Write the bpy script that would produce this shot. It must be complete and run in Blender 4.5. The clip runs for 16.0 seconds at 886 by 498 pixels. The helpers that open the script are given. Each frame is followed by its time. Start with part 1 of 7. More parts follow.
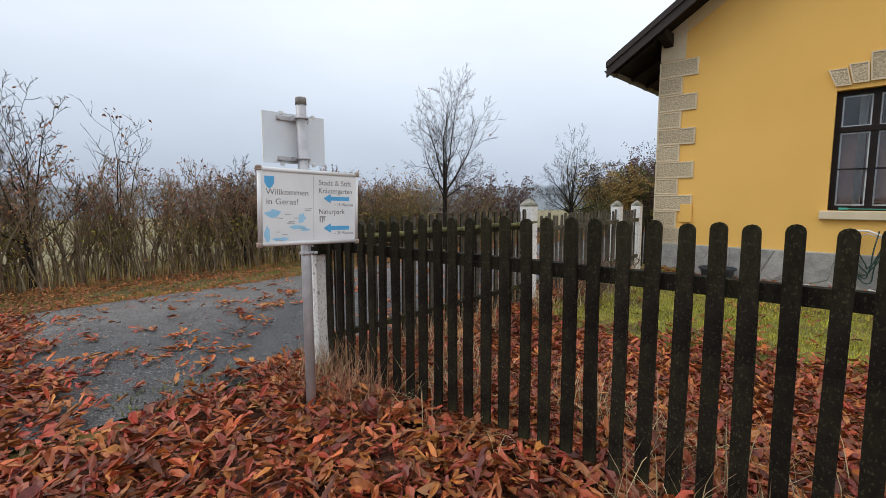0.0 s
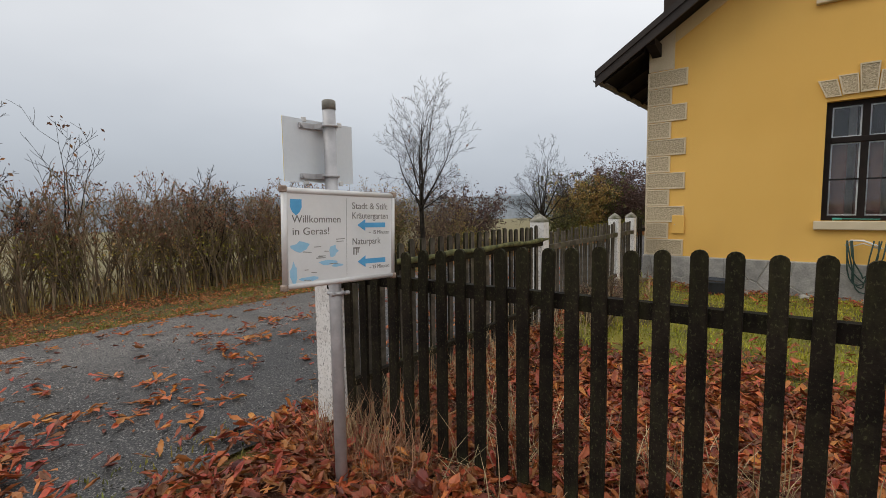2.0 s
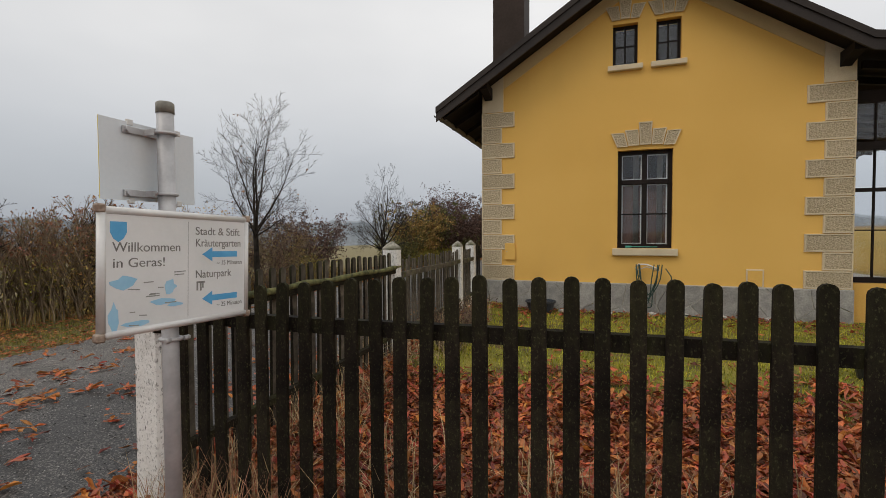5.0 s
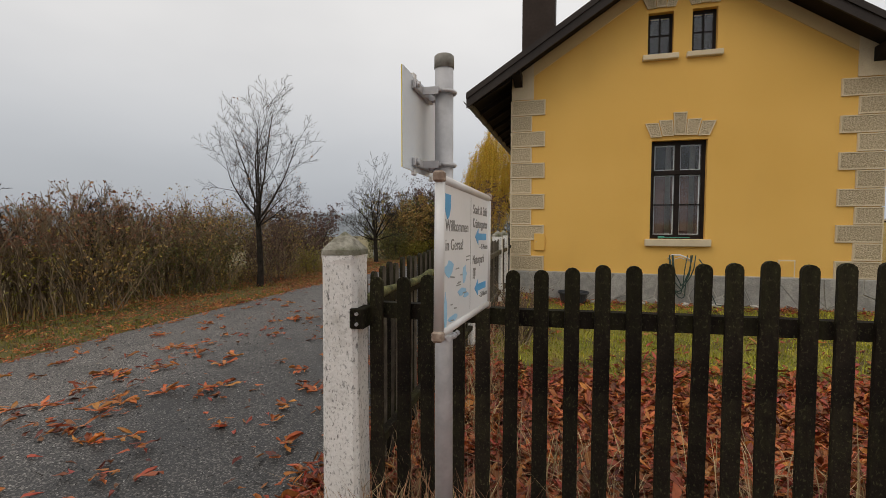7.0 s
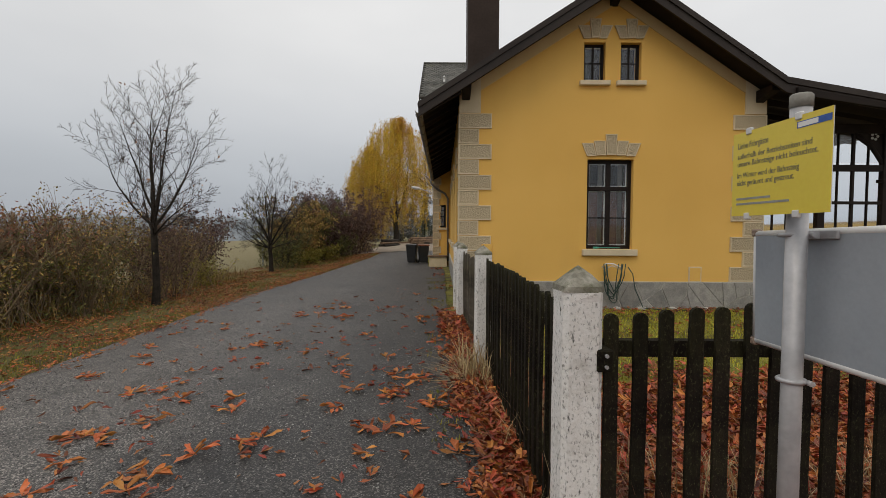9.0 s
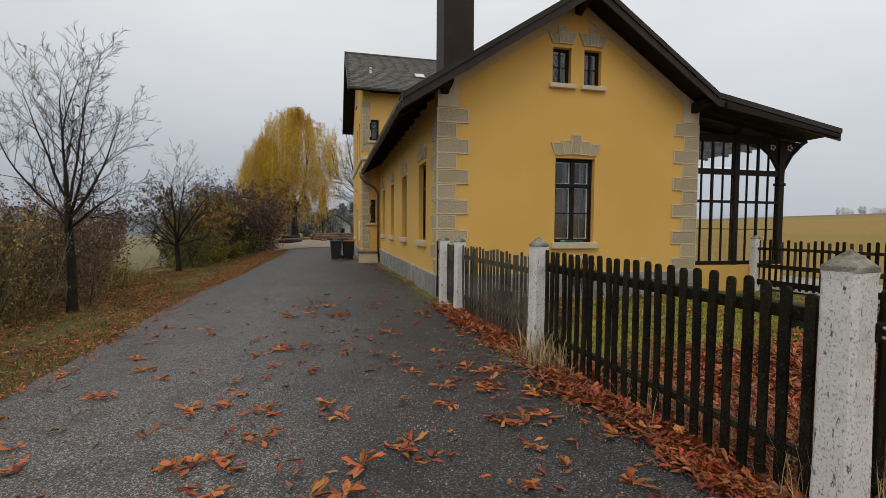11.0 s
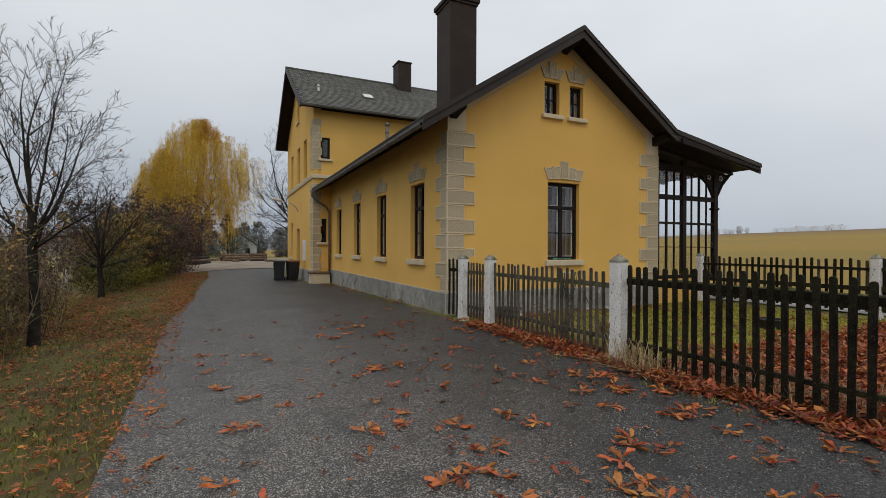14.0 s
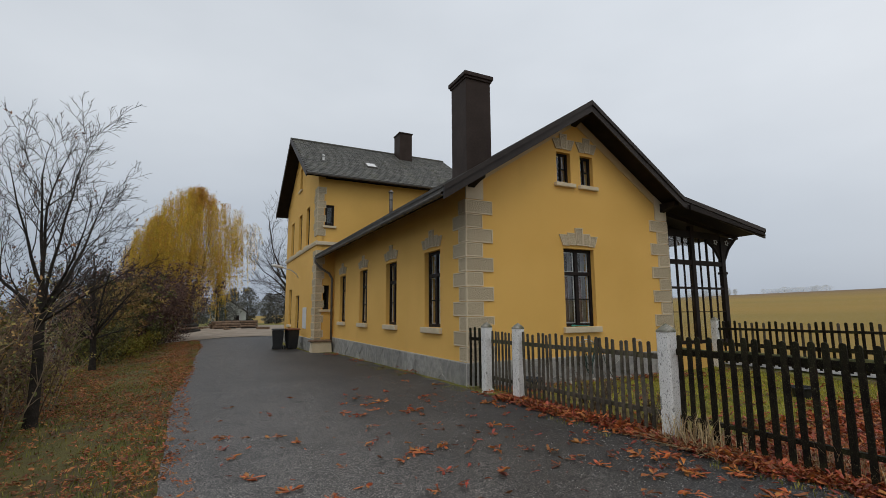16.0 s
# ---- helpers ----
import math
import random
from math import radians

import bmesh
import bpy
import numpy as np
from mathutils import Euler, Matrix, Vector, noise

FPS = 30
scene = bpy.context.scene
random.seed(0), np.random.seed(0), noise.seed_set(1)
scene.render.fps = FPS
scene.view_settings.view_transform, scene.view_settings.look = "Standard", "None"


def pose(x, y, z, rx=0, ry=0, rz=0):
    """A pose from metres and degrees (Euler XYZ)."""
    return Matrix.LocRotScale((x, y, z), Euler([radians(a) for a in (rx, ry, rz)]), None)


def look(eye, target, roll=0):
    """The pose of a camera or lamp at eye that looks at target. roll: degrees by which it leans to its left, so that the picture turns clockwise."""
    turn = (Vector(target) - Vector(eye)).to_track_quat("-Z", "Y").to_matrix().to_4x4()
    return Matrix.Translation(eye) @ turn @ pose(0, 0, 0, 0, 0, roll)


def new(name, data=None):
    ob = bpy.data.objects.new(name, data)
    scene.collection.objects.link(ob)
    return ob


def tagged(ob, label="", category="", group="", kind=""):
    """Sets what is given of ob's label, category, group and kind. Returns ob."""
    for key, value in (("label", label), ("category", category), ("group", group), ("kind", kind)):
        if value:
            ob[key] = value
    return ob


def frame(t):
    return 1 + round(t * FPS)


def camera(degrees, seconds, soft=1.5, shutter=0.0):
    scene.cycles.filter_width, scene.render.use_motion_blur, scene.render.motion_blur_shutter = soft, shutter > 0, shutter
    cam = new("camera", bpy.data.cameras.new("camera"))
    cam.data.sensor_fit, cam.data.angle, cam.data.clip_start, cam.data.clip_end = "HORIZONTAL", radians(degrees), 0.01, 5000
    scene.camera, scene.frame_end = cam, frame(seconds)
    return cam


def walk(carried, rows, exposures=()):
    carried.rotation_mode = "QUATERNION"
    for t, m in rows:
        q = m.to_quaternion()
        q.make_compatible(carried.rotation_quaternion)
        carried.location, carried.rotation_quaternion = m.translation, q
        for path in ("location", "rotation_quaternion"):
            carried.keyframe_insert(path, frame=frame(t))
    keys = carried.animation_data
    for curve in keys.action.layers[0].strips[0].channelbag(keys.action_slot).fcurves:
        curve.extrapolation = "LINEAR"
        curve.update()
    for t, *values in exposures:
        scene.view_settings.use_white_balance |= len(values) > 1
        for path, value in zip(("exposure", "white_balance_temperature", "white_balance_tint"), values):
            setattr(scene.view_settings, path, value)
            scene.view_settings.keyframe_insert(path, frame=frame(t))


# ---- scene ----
cam = camera(87.2, 16.0, soft=0.6)
METRES, EYE, TILT, LEAN, TURN = 9.677, 1.5, 0.0, 0.0, 0.0
ROWS = [
    (0.0, 0.0, 0.0, 0.0, -0.02, -6.22, 0.19),
    (0.5, -0.023, 0.0167, 0.0049, -1.88, -5.95, 0.37),
    (1.0, -0.0358, 0.0467, 0.0032, -3.21, -5.71, 0.46),
    (1.5, -0.0473, 0.0599, 0.0074, -4.05, -5.38, 0.64),
    (2.0, -0.0565, 0.0611, 0.0092, -4.73, -5.07, 0.83),
    (2.5, -0.061, 0.0601, 0.0105, -5.68, -4.58, 0.96),
    (3.0, -0.0606, 0.0606, 0.0106, -8.61, -4.18, 1.02),
    (3.5, -0.0583, 0.0592, 0.0116, -14.06, -3.26, 0.99),
    (6.0, -0.1162, 0.1118, 0.0083, -26.2, -2.09, -0.17),
    (6.5, -0.1533, 0.1309, 0.009, -26.21, -2.82, -0.11),
    (7.0, -0.1814, 0.1687, 0.0047, -28.19, -2.92, -0.05),
    (7.5, -0.2075, 0.2039, 0.0089, -31.88, -2.76, -0.12),
    (8.0, -0.2393, 0.2316, 0.0164, -36.24, -2.61, -0.21),
    (8.5, -0.2715, 0.2631, 0.0141, -40.07, -2.47, -0.24),
    (9.0, -0.3119, 0.292, 0.0177, -43.77, -2.28, -0.31),
    (11.5, -0.4704, 0.4973, 0.0108, -59.39, -3.03, -0.36),
    (12.0, -0.5005, 0.5341, 0.0116, -61.18, -3.31, -0.3),
    (12.5, -0.5183, 0.5705, 0.0108, -63.47, -2.94, -0.29),
    (13.0, -0.5456, 0.6006, 0.0107, -65.92, -2.16, -0.31),
    (13.5, -0.5683, 0.632, 0.0098, -68.22, -1.34, -0.28),
    (14.0, -0.5817, 0.6707, 0.0079, -68.97, -0.17, -0.19),
    (14.5, -0.5924, 0.6984, 0.0083, -70.98, -0.11, -0.12),
    (15.0, -0.5914, 0.7229, 0.0097, -71.86, 1.68, 0.01),
    (15.5, -0.5865, 0.738, 0.0143, -70.62, 5.14, 0.23),
    (16.0, -0.5932, 0.743, 0.0174, -70.19, 7.7, 0.36),
]
walk(cam, [(t, pose(0, 0, EYE, TILT, LEAN, TURN) @ pose(METRES * x, METRES * y, METRES * z, 90 + pitch, roll, yaw)) for t, x, y, z, yaw, pitch, roll in ROWS],
     exposures=[(0.0, 0.6, 6700, 11), (1.0, 0.42, 6950, 11), (2.0, 0.3, 7250, 12), (3.5, 0.23, 7400, 12), (7.0, 0.15, 7700, 13), (9.0, 0.1, 7550, 12), (12.5, 0.05, 7150, 11), (14.5, -0.02, 7000, 10), (16.0, -0.1, 6850, 10)])

# ---- sky and sun (overcast) ----
world = bpy.data.worlds.new("overcast")
scene.world = world
world.use_nodes = True
wn, wl = world.node_tree.nodes, world.node_tree.links
sky = wn.new("ShaderNodeTexSky")
sky.sky_type, sky.sun_disc = "NISHITA", False
sky.sun_elevation, sky.sun_rotation = radians(28), radians(150)
sky.air_density, sky.dust_density, sky.ozone_density = 1.0, 4.0, 1.0
veil = wn.new("ShaderNodeMixRGB")
veil.inputs[0].default_value = 0.9
tc = wn.new("ShaderNodeTexCoord")
cloud = wn.new("ShaderNodeTexNoise")
cloud.inputs["Scale"].default_value, cloud.inputs["Detail"].default_value = 1.6, 4.0
ramp = wn.new("ShaderNodeValToRGB")
ramp.color_ramp.elements[0].position, ramp.color_ramp.elements[0].color = 0.3, (5.85, 6.5, 7.4, 1)
ramp.color_ramp.elements[1].position, ramp.color_ramp.elements[1].color = 0.7, (6.85, 7.55, 8.5, 1)
stretch = wn.new("ShaderNodeMapping")
stretch.inputs["Scale"].default_value = (1, 1, 2.5)
wl.new(tc.outputs["Generated"], stretch.inputs[0])
wl.new(stretch.outputs[0], cloud.inputs["Vector"])
wl.new(cloud.outputs[0], ramp.inputs[0])
# paler overhead and towards the hidden sun, bluer at the horizon
height = wn.new("ShaderNodeSeparateXYZ")
wl.new(tc.outputs["Generated"], height.inputs[0])
rise = wn.new("ShaderNodeMapRange")
rise.inputs["From Min"].default_value, rise.inputs["From Max"].default_value = 0.0, 0.42
rise.interpolation_type = "SMOOTHSTEP"
wl.new(height.outputs[2], rise.inputs["Value"])
low = wn.new("ShaderNodeMixRGB")
low.blend_type = "MULTIPLY"
low.inputs[0].default_value = 1.0
tone = wn.new("ShaderNodeMixRGB")
tone.inputs[1].default_value, tone.inputs[2].default_value = (0.60, 0.645, 0.71, 1), (1.09, 1.085, 1.08, 1)
wl.new(rise.outputs[0], tone.inputs[0])
wl.new(ramp.outputs[0], low.inputs[1])
wl.new(tone.outputs[0], low.inputs[2])
east = wn.new("ShaderNodeVectorMath")
east.operation = "DOT_PRODUCT"
east.inputs[1].default_value = (0.75, -0.6, 0.28)
wl.new(tc.outputs["Generated"], east.inputs[0])
glow = wn.new("ShaderNodeMapRange")
glow.inputs["From Min"].default_value, glow.inputs["To Min"].default_value, glow.inputs["To Max"].default_value = -1.0, 0.86, 1.14
wl.new(east.outputs["Value"], glow.inputs["Value"])
bright = wn.new("ShaderNodeVectorMath")
bright.operation = "SCALE"
wl.new(low.outputs[0], bright.inputs[0])
wl.new(glow.outputs[0], bright.inputs["Scale"])
wl.new(sky.outputs[0], veil.inputs[1])
wl.new(bright.outputs[0], veil.inputs[2])
wl.new(veil.outputs[0], wn["Background"].inputs[0])
wn["Background"].inputs[1].default_value = 0.10
sun = new("sun", bpy.data.lights.new("sun", "SUN"))
sun.data.energy, sun.data.angle, sun.data.color = 0.6, radians(30), (1.0, 0.97, 0.93)
sun.matrix_world = look((0, 0, 40), (34, 4, 0))

# ---- the plan: x along the gable wall, y along the side wall, origin at the house's corner ----
H = pose(4.63, 10.33, 0, 0, 0, -41.6)
LONG = H @ pose(0, 0, 0, 0, 0, -2.1) @ pose(0.05, 0.08, 0)   # the house stands slightly turned to its fences
rng = random.Random(7)


def ramp01(x, a, b):
    s = min(1.0, max(0.0, (x - a) / (b - a)))
    return s * s * (3 - 2 * s)


def ground_z(u, v):
    """Height of the ground: falls gently to the hedge, rises to the field beyond the platform."""
    z = -0.075 * min(5.5, max(0.0, -u - 2.8)) - 0.022 * min(140.0, max(0.0, -u - 10.0)) - 0.07 * max(0.0, -u - 150.0)
    z -= 0.13 * ramp01(u, 0.2, 1.2) * ramp01(v, -8.0, -6.5) * (1 - ramp01(v, 0.5, 2.0)) * (1 - ramp01(u, 8.5, 10))
    z -= 0.0135 * min(15.0, max(0.0, v - 1.0)) + 0.003 * min(40.0, max(0.0, v - 16.0))
    z += 0.047 * min(260.0, max(0.0, u - 22.0)) - 0.06 * max(0.0, u - 300.0)
    z -= 0.012 * max(0.0, v - 60.0) if v < 400 else 0.012 * 340
    return max(-40.0, z)


# ---- materials ----
def material(name, colors, scale=6.0, rough=0.8, bump=0.15, fine=60.0, metal=0.0, contrast=(0.35, 0.65), spec=0.5, dist=0.01, grain=0.35):
    """Two noises at two scales: the large one mixes the two colours, the fine one gives grain and relief."""
    m = bpy.data.materials.new(name)
    m.use_nodes = True
    n, l = m.node_tree.nodes, m.node_tree.links
    b = n["Principled BSDF"]
    tcn = n.new("ShaderNodeTexCoord")
    big, small = n.new("ShaderNodeTexNoise"), n.new("ShaderNodeTexNoise")
    big.inputs["Scale"].default_value, big.inputs["Detail"].default_value = scale, 5
    small.inputs["Scale"].default_value, small.inputs["Detail"].default_value = fine, 4
    l.new(tcn.outputs["Object"], big.inputs["Vector"])
    l.new(tcn.outputs["Object"], small.inputs["Vector"])
    cr = n.new("ShaderNodeValToRGB")
    cr.color_ramp.elements[0].position, cr.color_ramp.elements[1].position = contrast
    cr.color_ramp.elements[0].color, cr.color_ramp.elements[1].color = (*colors[0], 1), (*colors[1], 1)
    l.new(big.outputs[0], cr.inputs[0])
    mix = n.new("ShaderNodeMixRGB")
    mix.blend_type, mix.inputs[0].default_value = "OVERLAY", grain
    l.new(cr.outputs[0], mix.inputs[1])
    l.new(small.outputs[0], mix.inputs[2])
    l.new(mix.outputs[0], b.inputs["Base Color"])
    b.inputs["Roughness"].default_value, b.inputs["Metallic"].default_value = rough, metal
    b.inputs["Specular IOR Level"].default_value = spec
    if bump:
        bp = n.new("ShaderNodeBump")
        bp.inputs["Strength"].default_value, bp.inputs["Distance"].default_value = bump, dist
        l.new(small.outputs[0], bp.inputs["Height"])
        l.new(bp.outputs[0], b.inputs["Normal"])
    return m


def node(m, kind, **values):
    nd = m.node_tree.nodes.new(kind)
    for key, value in values.items():
        nd.inputs[key].default_value = value
    return nd


def base_link(m):
    """The socket that feeds a material's base colour."""
    return m.node_tree.nodes["Principled BSDF"].inputs["Base Color"].links[0].from_socket


def vary(m, amount=0.25, island=False, hue=0.0):
    """Brightness (and hue) differ from piece to piece."""
    l = m.node_tree.links
    src = node(m, "ShaderNodeNewGeometry" if island else "ShaderNodeObjectInfo")
    out = src.outputs["Random Per Island" if island else "Random"]
    mr = node(m, "ShaderNodeMapRange", **{"To Min": 1 - amount, "To Max": 1 + amount})
    l.new(out, mr.inputs["Value"])
    hsv = node(m, "ShaderNodeHueSaturation")
    old = base_link(m)
    l.new(old, hsv.inputs["Color"])
    l.new(mr.outputs[0], hsv.inputs["Value"])
    if hue:
        mh = node(m, "ShaderNodeMapRange", **{"To Min": 0.5 - hue, "To Max": 0.5 + hue})
        wv = node(m, "ShaderNodeMath")
        wv.operation = "FRACT"
        mul = node(m, "ShaderNodeMath")
        mul.operation, mul.inputs[1].default_value = "MULTIPLY", 7.31
        l.new(out, mul.inputs[0])
        l.new(mul.outputs[0], wv.inputs[0])
        l.new(wv.outputs[0], mh.inputs["Value"])
        l.new(mh.outputs[0], hsv.inputs["Hue"])
    l.new(hsv.outputs[0], m.node_tree.nodes["Principled BSDF"].inputs["Base Color"])
    return m


def patches(m, color, scale, lo, hi, amount=1.0, detail=6, stretch_z=1.0):
    """Blotches of another colour (moss, flaking, stains) with their own shape."""
    l = m.node_tree.links
    tcn = node(m, "ShaderNodeTexCoord")
    mp = node(m, "ShaderNodeMapping")
    mp.inputs["Scale"].default_value = (1, 1, stretch_z)
    ns = node(m, "ShaderNodeTexNoise", Scale=scale, Detail=detail, Roughness=0.65)
    mr = node(m, "ShaderNodeMapRange", **{"From Min": lo, "From Max": hi, "To Max": amount})
    l.new(tcn.outputs["Object"], mp.inputs[0])
    l.new(mp.outputs[0], ns.inputs["Vector"])
    l.new(ns.outputs[0], mr.inputs["Value"])
    mx = node(m, "ShaderNodeMixRGB")
    old = base_link(m)
    l.new(mr.outputs[0], mx.inputs[0])
    l.new(old, mx.inputs[1])
    mx.inputs[2].default_value = (*color, 1)
    l.new(mx.outputs[0], m.node_tree.nodes["Principled BSDF"].inputs["Base Color"])
    return m


PLASTER = material("yellow_plaster", [(0.76, 0.445, 0.11), (0.82, 0.49, 0.13)], 0.5, 0.9, 0.25, 90, dist=0.004)
patches(PLASTER, (0.66, 0.38, 0.11), 1.3, 0.55, 0.8, 0.35, stretch_z=0.4)
BAND_PLASTER = material("dull_pale_plaster", [(0.60, 0.44, 0.22), (0.66, 0.49, 0.26)], 0.7, 0.9, 0.25, 90, dist=0.004)
STONE = material("cream_stone", [(0.60, 0.50, 0.34), (0.68, 0.57, 0.40)], 3.0, 0.9, 0.2, 80, dist=0.004)
vary(STONE, 0.07)
STONE_ROUGH = material("cream_stone_stippled", [(0.40, 0.325, 0.205), (0.58, 0.475, 0.325)], 34.0, 0.95, 1.0, 45, dist=0.03, contrast=(0.38, 0.58))
vary(STONE_ROUGH, 0.07)
PLINTH = material("grey_plinth_stone", [(0.24, 0.235, 0.22), (0.34, 0.33, 0.30)], 7.0, 0.9, 0.5, 30, dist=0.02)
vary(PLINTH, 0.2)
MORTAR = material("pale_mortar", [(0.42, 0.40, 0.36), (0.5, 0.48, 0.43)], 5.0, 0.95, 0.3, 60)
BROWN = material("dark_brown_wood", [(0.010, 0.007, 0.006), (0.018, 0.012, 0.010)], 3.0, 0.7, 0.15, 40, spec=0.2)
BARGE = material("brown_painted_board", [(0.024, 0.018, 0.016), (0.036, 0.028, 0.024)], 2.0, 0.55, 0.1, 40, spec=0.25)
SHEET = material("brown_sheet_metal", [(0.032, 0.021, 0.016), (0.046, 0.031, 0.025)], 2.0, 0.65, 0.1, 20, spec=0.2)
ROOFING = material("dark_roof_tiles", [(0.06, 0.056, 0.052), (0.1, 0.094, 0.085)], 3.0, 0.85, 0.6, 16, dist=0.02)
SLATE = material("grey_slates", [(0.085, 0.085, 0.075), (0.13, 0.125, 0.11)], 2.5, 0.75, 0.3, 30)
vary(SLATE, 0.28, island=True)
patches(SLATE, (0.14, 0.14, 0.07), 1.2, 0.55, 0.75, 0.5)
ASPHALT = material("worn_asphalt", [(0.030, 0.0295, 0.030), (0.053, 0.051, 0.049)], 0.55, 0.56, 0.9, 55, dist=0.02, spec=0.55, grain=0.85)
CONCRETE = material("whitewashed_concrete", [(0.74, 0.73, 0.70), (0.82, 0.81, 0.78)], 4.0, 0.9, 0.5, 45, dist=0.01)
patches(CONCRETE, (0.10, 0.10, 0.085), 75.0, 0.54, 0.66, 0.8, detail=8, stretch_z=0.6)
patches(CONCRETE, (0.05, 0.05, 0.042), 22.0, 0.60, 0.66, 0.9, detail=10, stretch_z=0.4)
patches(CONCRETE, (0.33, 0.31, 0.26), 5.0, 0.56, 0.72, 0.6)
MOSSY = material("mossy_concrete", [(0.20, 0.19, 0.15), (0.42, 0.40, 0.34)], 18.0, 0.95, 0.7, 50, dist=0.015)
patches(MOSSY, (0.06, 0.065, 0.022), 9.0, 0.44, 0.6, 0.9)
PICKET = material("weathered_dark_picket_wood", [(0.008, 0.006, 0.0045), (0.019, 0.0145, 0.010)], 9.0, 0.8, 0.6, 55, dist=0.006, spec=0.12)
patches(PICKET, (0.045, 0.045, 0.018), 5.0, 0.47, 0.68, 0.7, stretch_z=0.35)
patches(PICKET, (0.13, 0.135, 0.065), 95.0, 0.56, 0.72, 0.55, stretch_z=0.6)
vary(PICKET, 0.3)
MOSS_WOOD = material("moss_grown_wood", [(0.045, 0.05, 0.018), (0.17, 0.165, 0.06)], 14.0, 0.95, 0.7, 60, dist=0.01)
PICKET_GREY = material("grey_weathered_picket_wood", [(0.05, 0.043, 0.034), (0.125, 0.108, 0.085)], 9.0, 0.95, 0.6, 55, dist=0.006, spec=0.15)
patches(PICKET_GREY, (0.075, 0.082, 0.026), 8.0, 0.5, 0.68, 0.8, stretch_z=0.3)
vary(PICKET_GREY, 0.35)
STEEL = material("galvanised_steel", [(0.40, 0.40, 0.41), (0.50, 0.50, 0.51)], 14.0, 0.5, 0.08, 60, metal=0.35, grain=0.1)
ALU = material("pale_aluminium", [(0.62, 0.62, 0.61), (0.70, 0.70, 0.69)], 8.0, 0.4, 0.02, 60, metal=0.1, grain=0.1)
CAP = material("dark_grey_cap", [(0.20, 0.195, 0.17), (0.27, 0.26, 0.23)], 20.0, 0.7, 0.2)
RUST_CAP = material("weathered_red_brown_cap", [(0.22, 0.15, 0.11), (0.36, 0.29, 0.23)], 30.0, 0.7, 0.2)
BOARD = material("faded_white_board", [(0.70, 0.72, 0.72), (0.78, 0.79, 0.79)], 3.0, 0.45, 0.03, 60, grain=0.1)
patches(BOARD, (0.50, 0.48, 0.38), 2.4, 0.58, 0.8, 0.35)
PLATE_BACK = material("grey_plate_back", [(0.30, 0.335, 0.37), (0.36, 0.395, 0.43)], 2.0, 0.5, 0.0, grain=0.1)
PLATE_PALE = material("pale_plate_back", [(0.64, 0.69, 0.73), (0.70, 0.75, 0.79)], 2.0, 0.5, 0.0, grain=0.1)
BLUE = material("faded_blue_print", [(0.07, 0.36, 0.66), (0.10, 0.42, 0.72)], 8.0, 0.5, 0.0, grain=0.1)
PALE_BLUE = material("pale_blue_map_print", [(0.26, 0.55, 0.76), (0.36, 0.62, 0.80)], 8.0, 0.5, 0.0, grain=0.1)
INK = material("dark_print", [(0.085, 0.085, 0.085), (0.12, 0.12, 0.12)], 8.0, 0.5, 0.0, grain=0.1)
FADED_INK = material("faded_print", [(0.14, 0.135, 0.13), (0.27, 0.265, 0.25)], 14.0, 0.55, 0.0, grain=0.15)
INK_GREY = material("grey_print", [(0.25, 0.26, 0.25), (0.34, 0.34, 0.32)], 8.0, 0.5, 0.0)
YELLOW = material("yellow_plate", [(0.74, 0.575, 0.065), (0.78, 0.615, 0.08)], 3.0, 0.45, 0.0, grain=0.1)
DARK_BLUE = material("dark_blue_print", [(0.02, 0.09, 0.36), (0.03, 0.11, 0.4)], 8.0, 0.5, 0.0)
WHITE = material("white_paint", [(0.72, 0.72, 0.70), (0.8, 0.8, 0.78)], 6.0, 0.6, 0.05, grain=0.1)
FRAME = material("dark_window_frame", [(0.010, 0.007, 0.006), (0.018, 0.012, 0.010)], 6.0, 0.6, 0.05, spec=0.2)
PINK_BLIND = material("pink_brown_blind", [(0.15, 0.092, 0.08), (0.21, 0.13, 0.112)], 5.0, 0.9, 0.2)
CURTAIN = material("white_net_curtain", [(0.78, 0.77, 0.76), (0.86, 0.85, 0.84)], 6.0, 0.9, 0.1)
# dark colour stands in for the shade of the rooms behind the windows
ROOM_SHADE = material("room_shade_colour", [(0.05, 0.045, 0.04), (0.08, 0.07, 0.06)], 3.0, 0.9, 0.0)
BIN = material("black_plastic", [(0.012, 0.013, 0.015), (0.02, 0.021, 0.023)], 6.0, 0.45, 0.05)
BIN_LID = material("red_brown_plastic", [(0.16, 0.05, 0.025), (0.2, 0.07, 0.035)], 6.0, 0.5, 0.05)
HOSE = material("green_rubber_hose", [(0.008, 0.03, 0.024), (0.02, 0.06, 0.045)], 30.0, 0.5, 0.05)
TEAL = material("teal_plastic", [(0.03, 0.28, 0.22), (0.05, 0.36, 0.28)], 20.0, 0.45, 0.0)
TUB = material("blue_grey_plastic", [(0.022, 0.028, 0.036), (0.035, 0.042, 0.052)], 6.0, 0.5, 0.05)
GUTTER = material("brown_zinc_gutter", [(0.13, 0.12, 0.11), (0.19, 0.175, 0.16)], 4.0, 0.45, 0.05, metal=0.3)
BARK = material("dark_bark", [(0.020, 0.017, 0.014), (0.045, 0.037, 0.03)], 9.0, 0.95, 0.8, 40, dist=0.02, spec=0.2)
TWIG = material("grey_brown_twigs", [(0.032, 0.026, 0.022), (0.058, 0.047, 0.04)], 3.0, 0.9, 0.0, spec=0.2)
HEDGE_WOOD = material("grey_brown_hedge_wood", [(0.12, 0.085, 0.058), (0.32, 0.235, 0.155)], 2.0, 0.9, 0.0, spec=0.2)
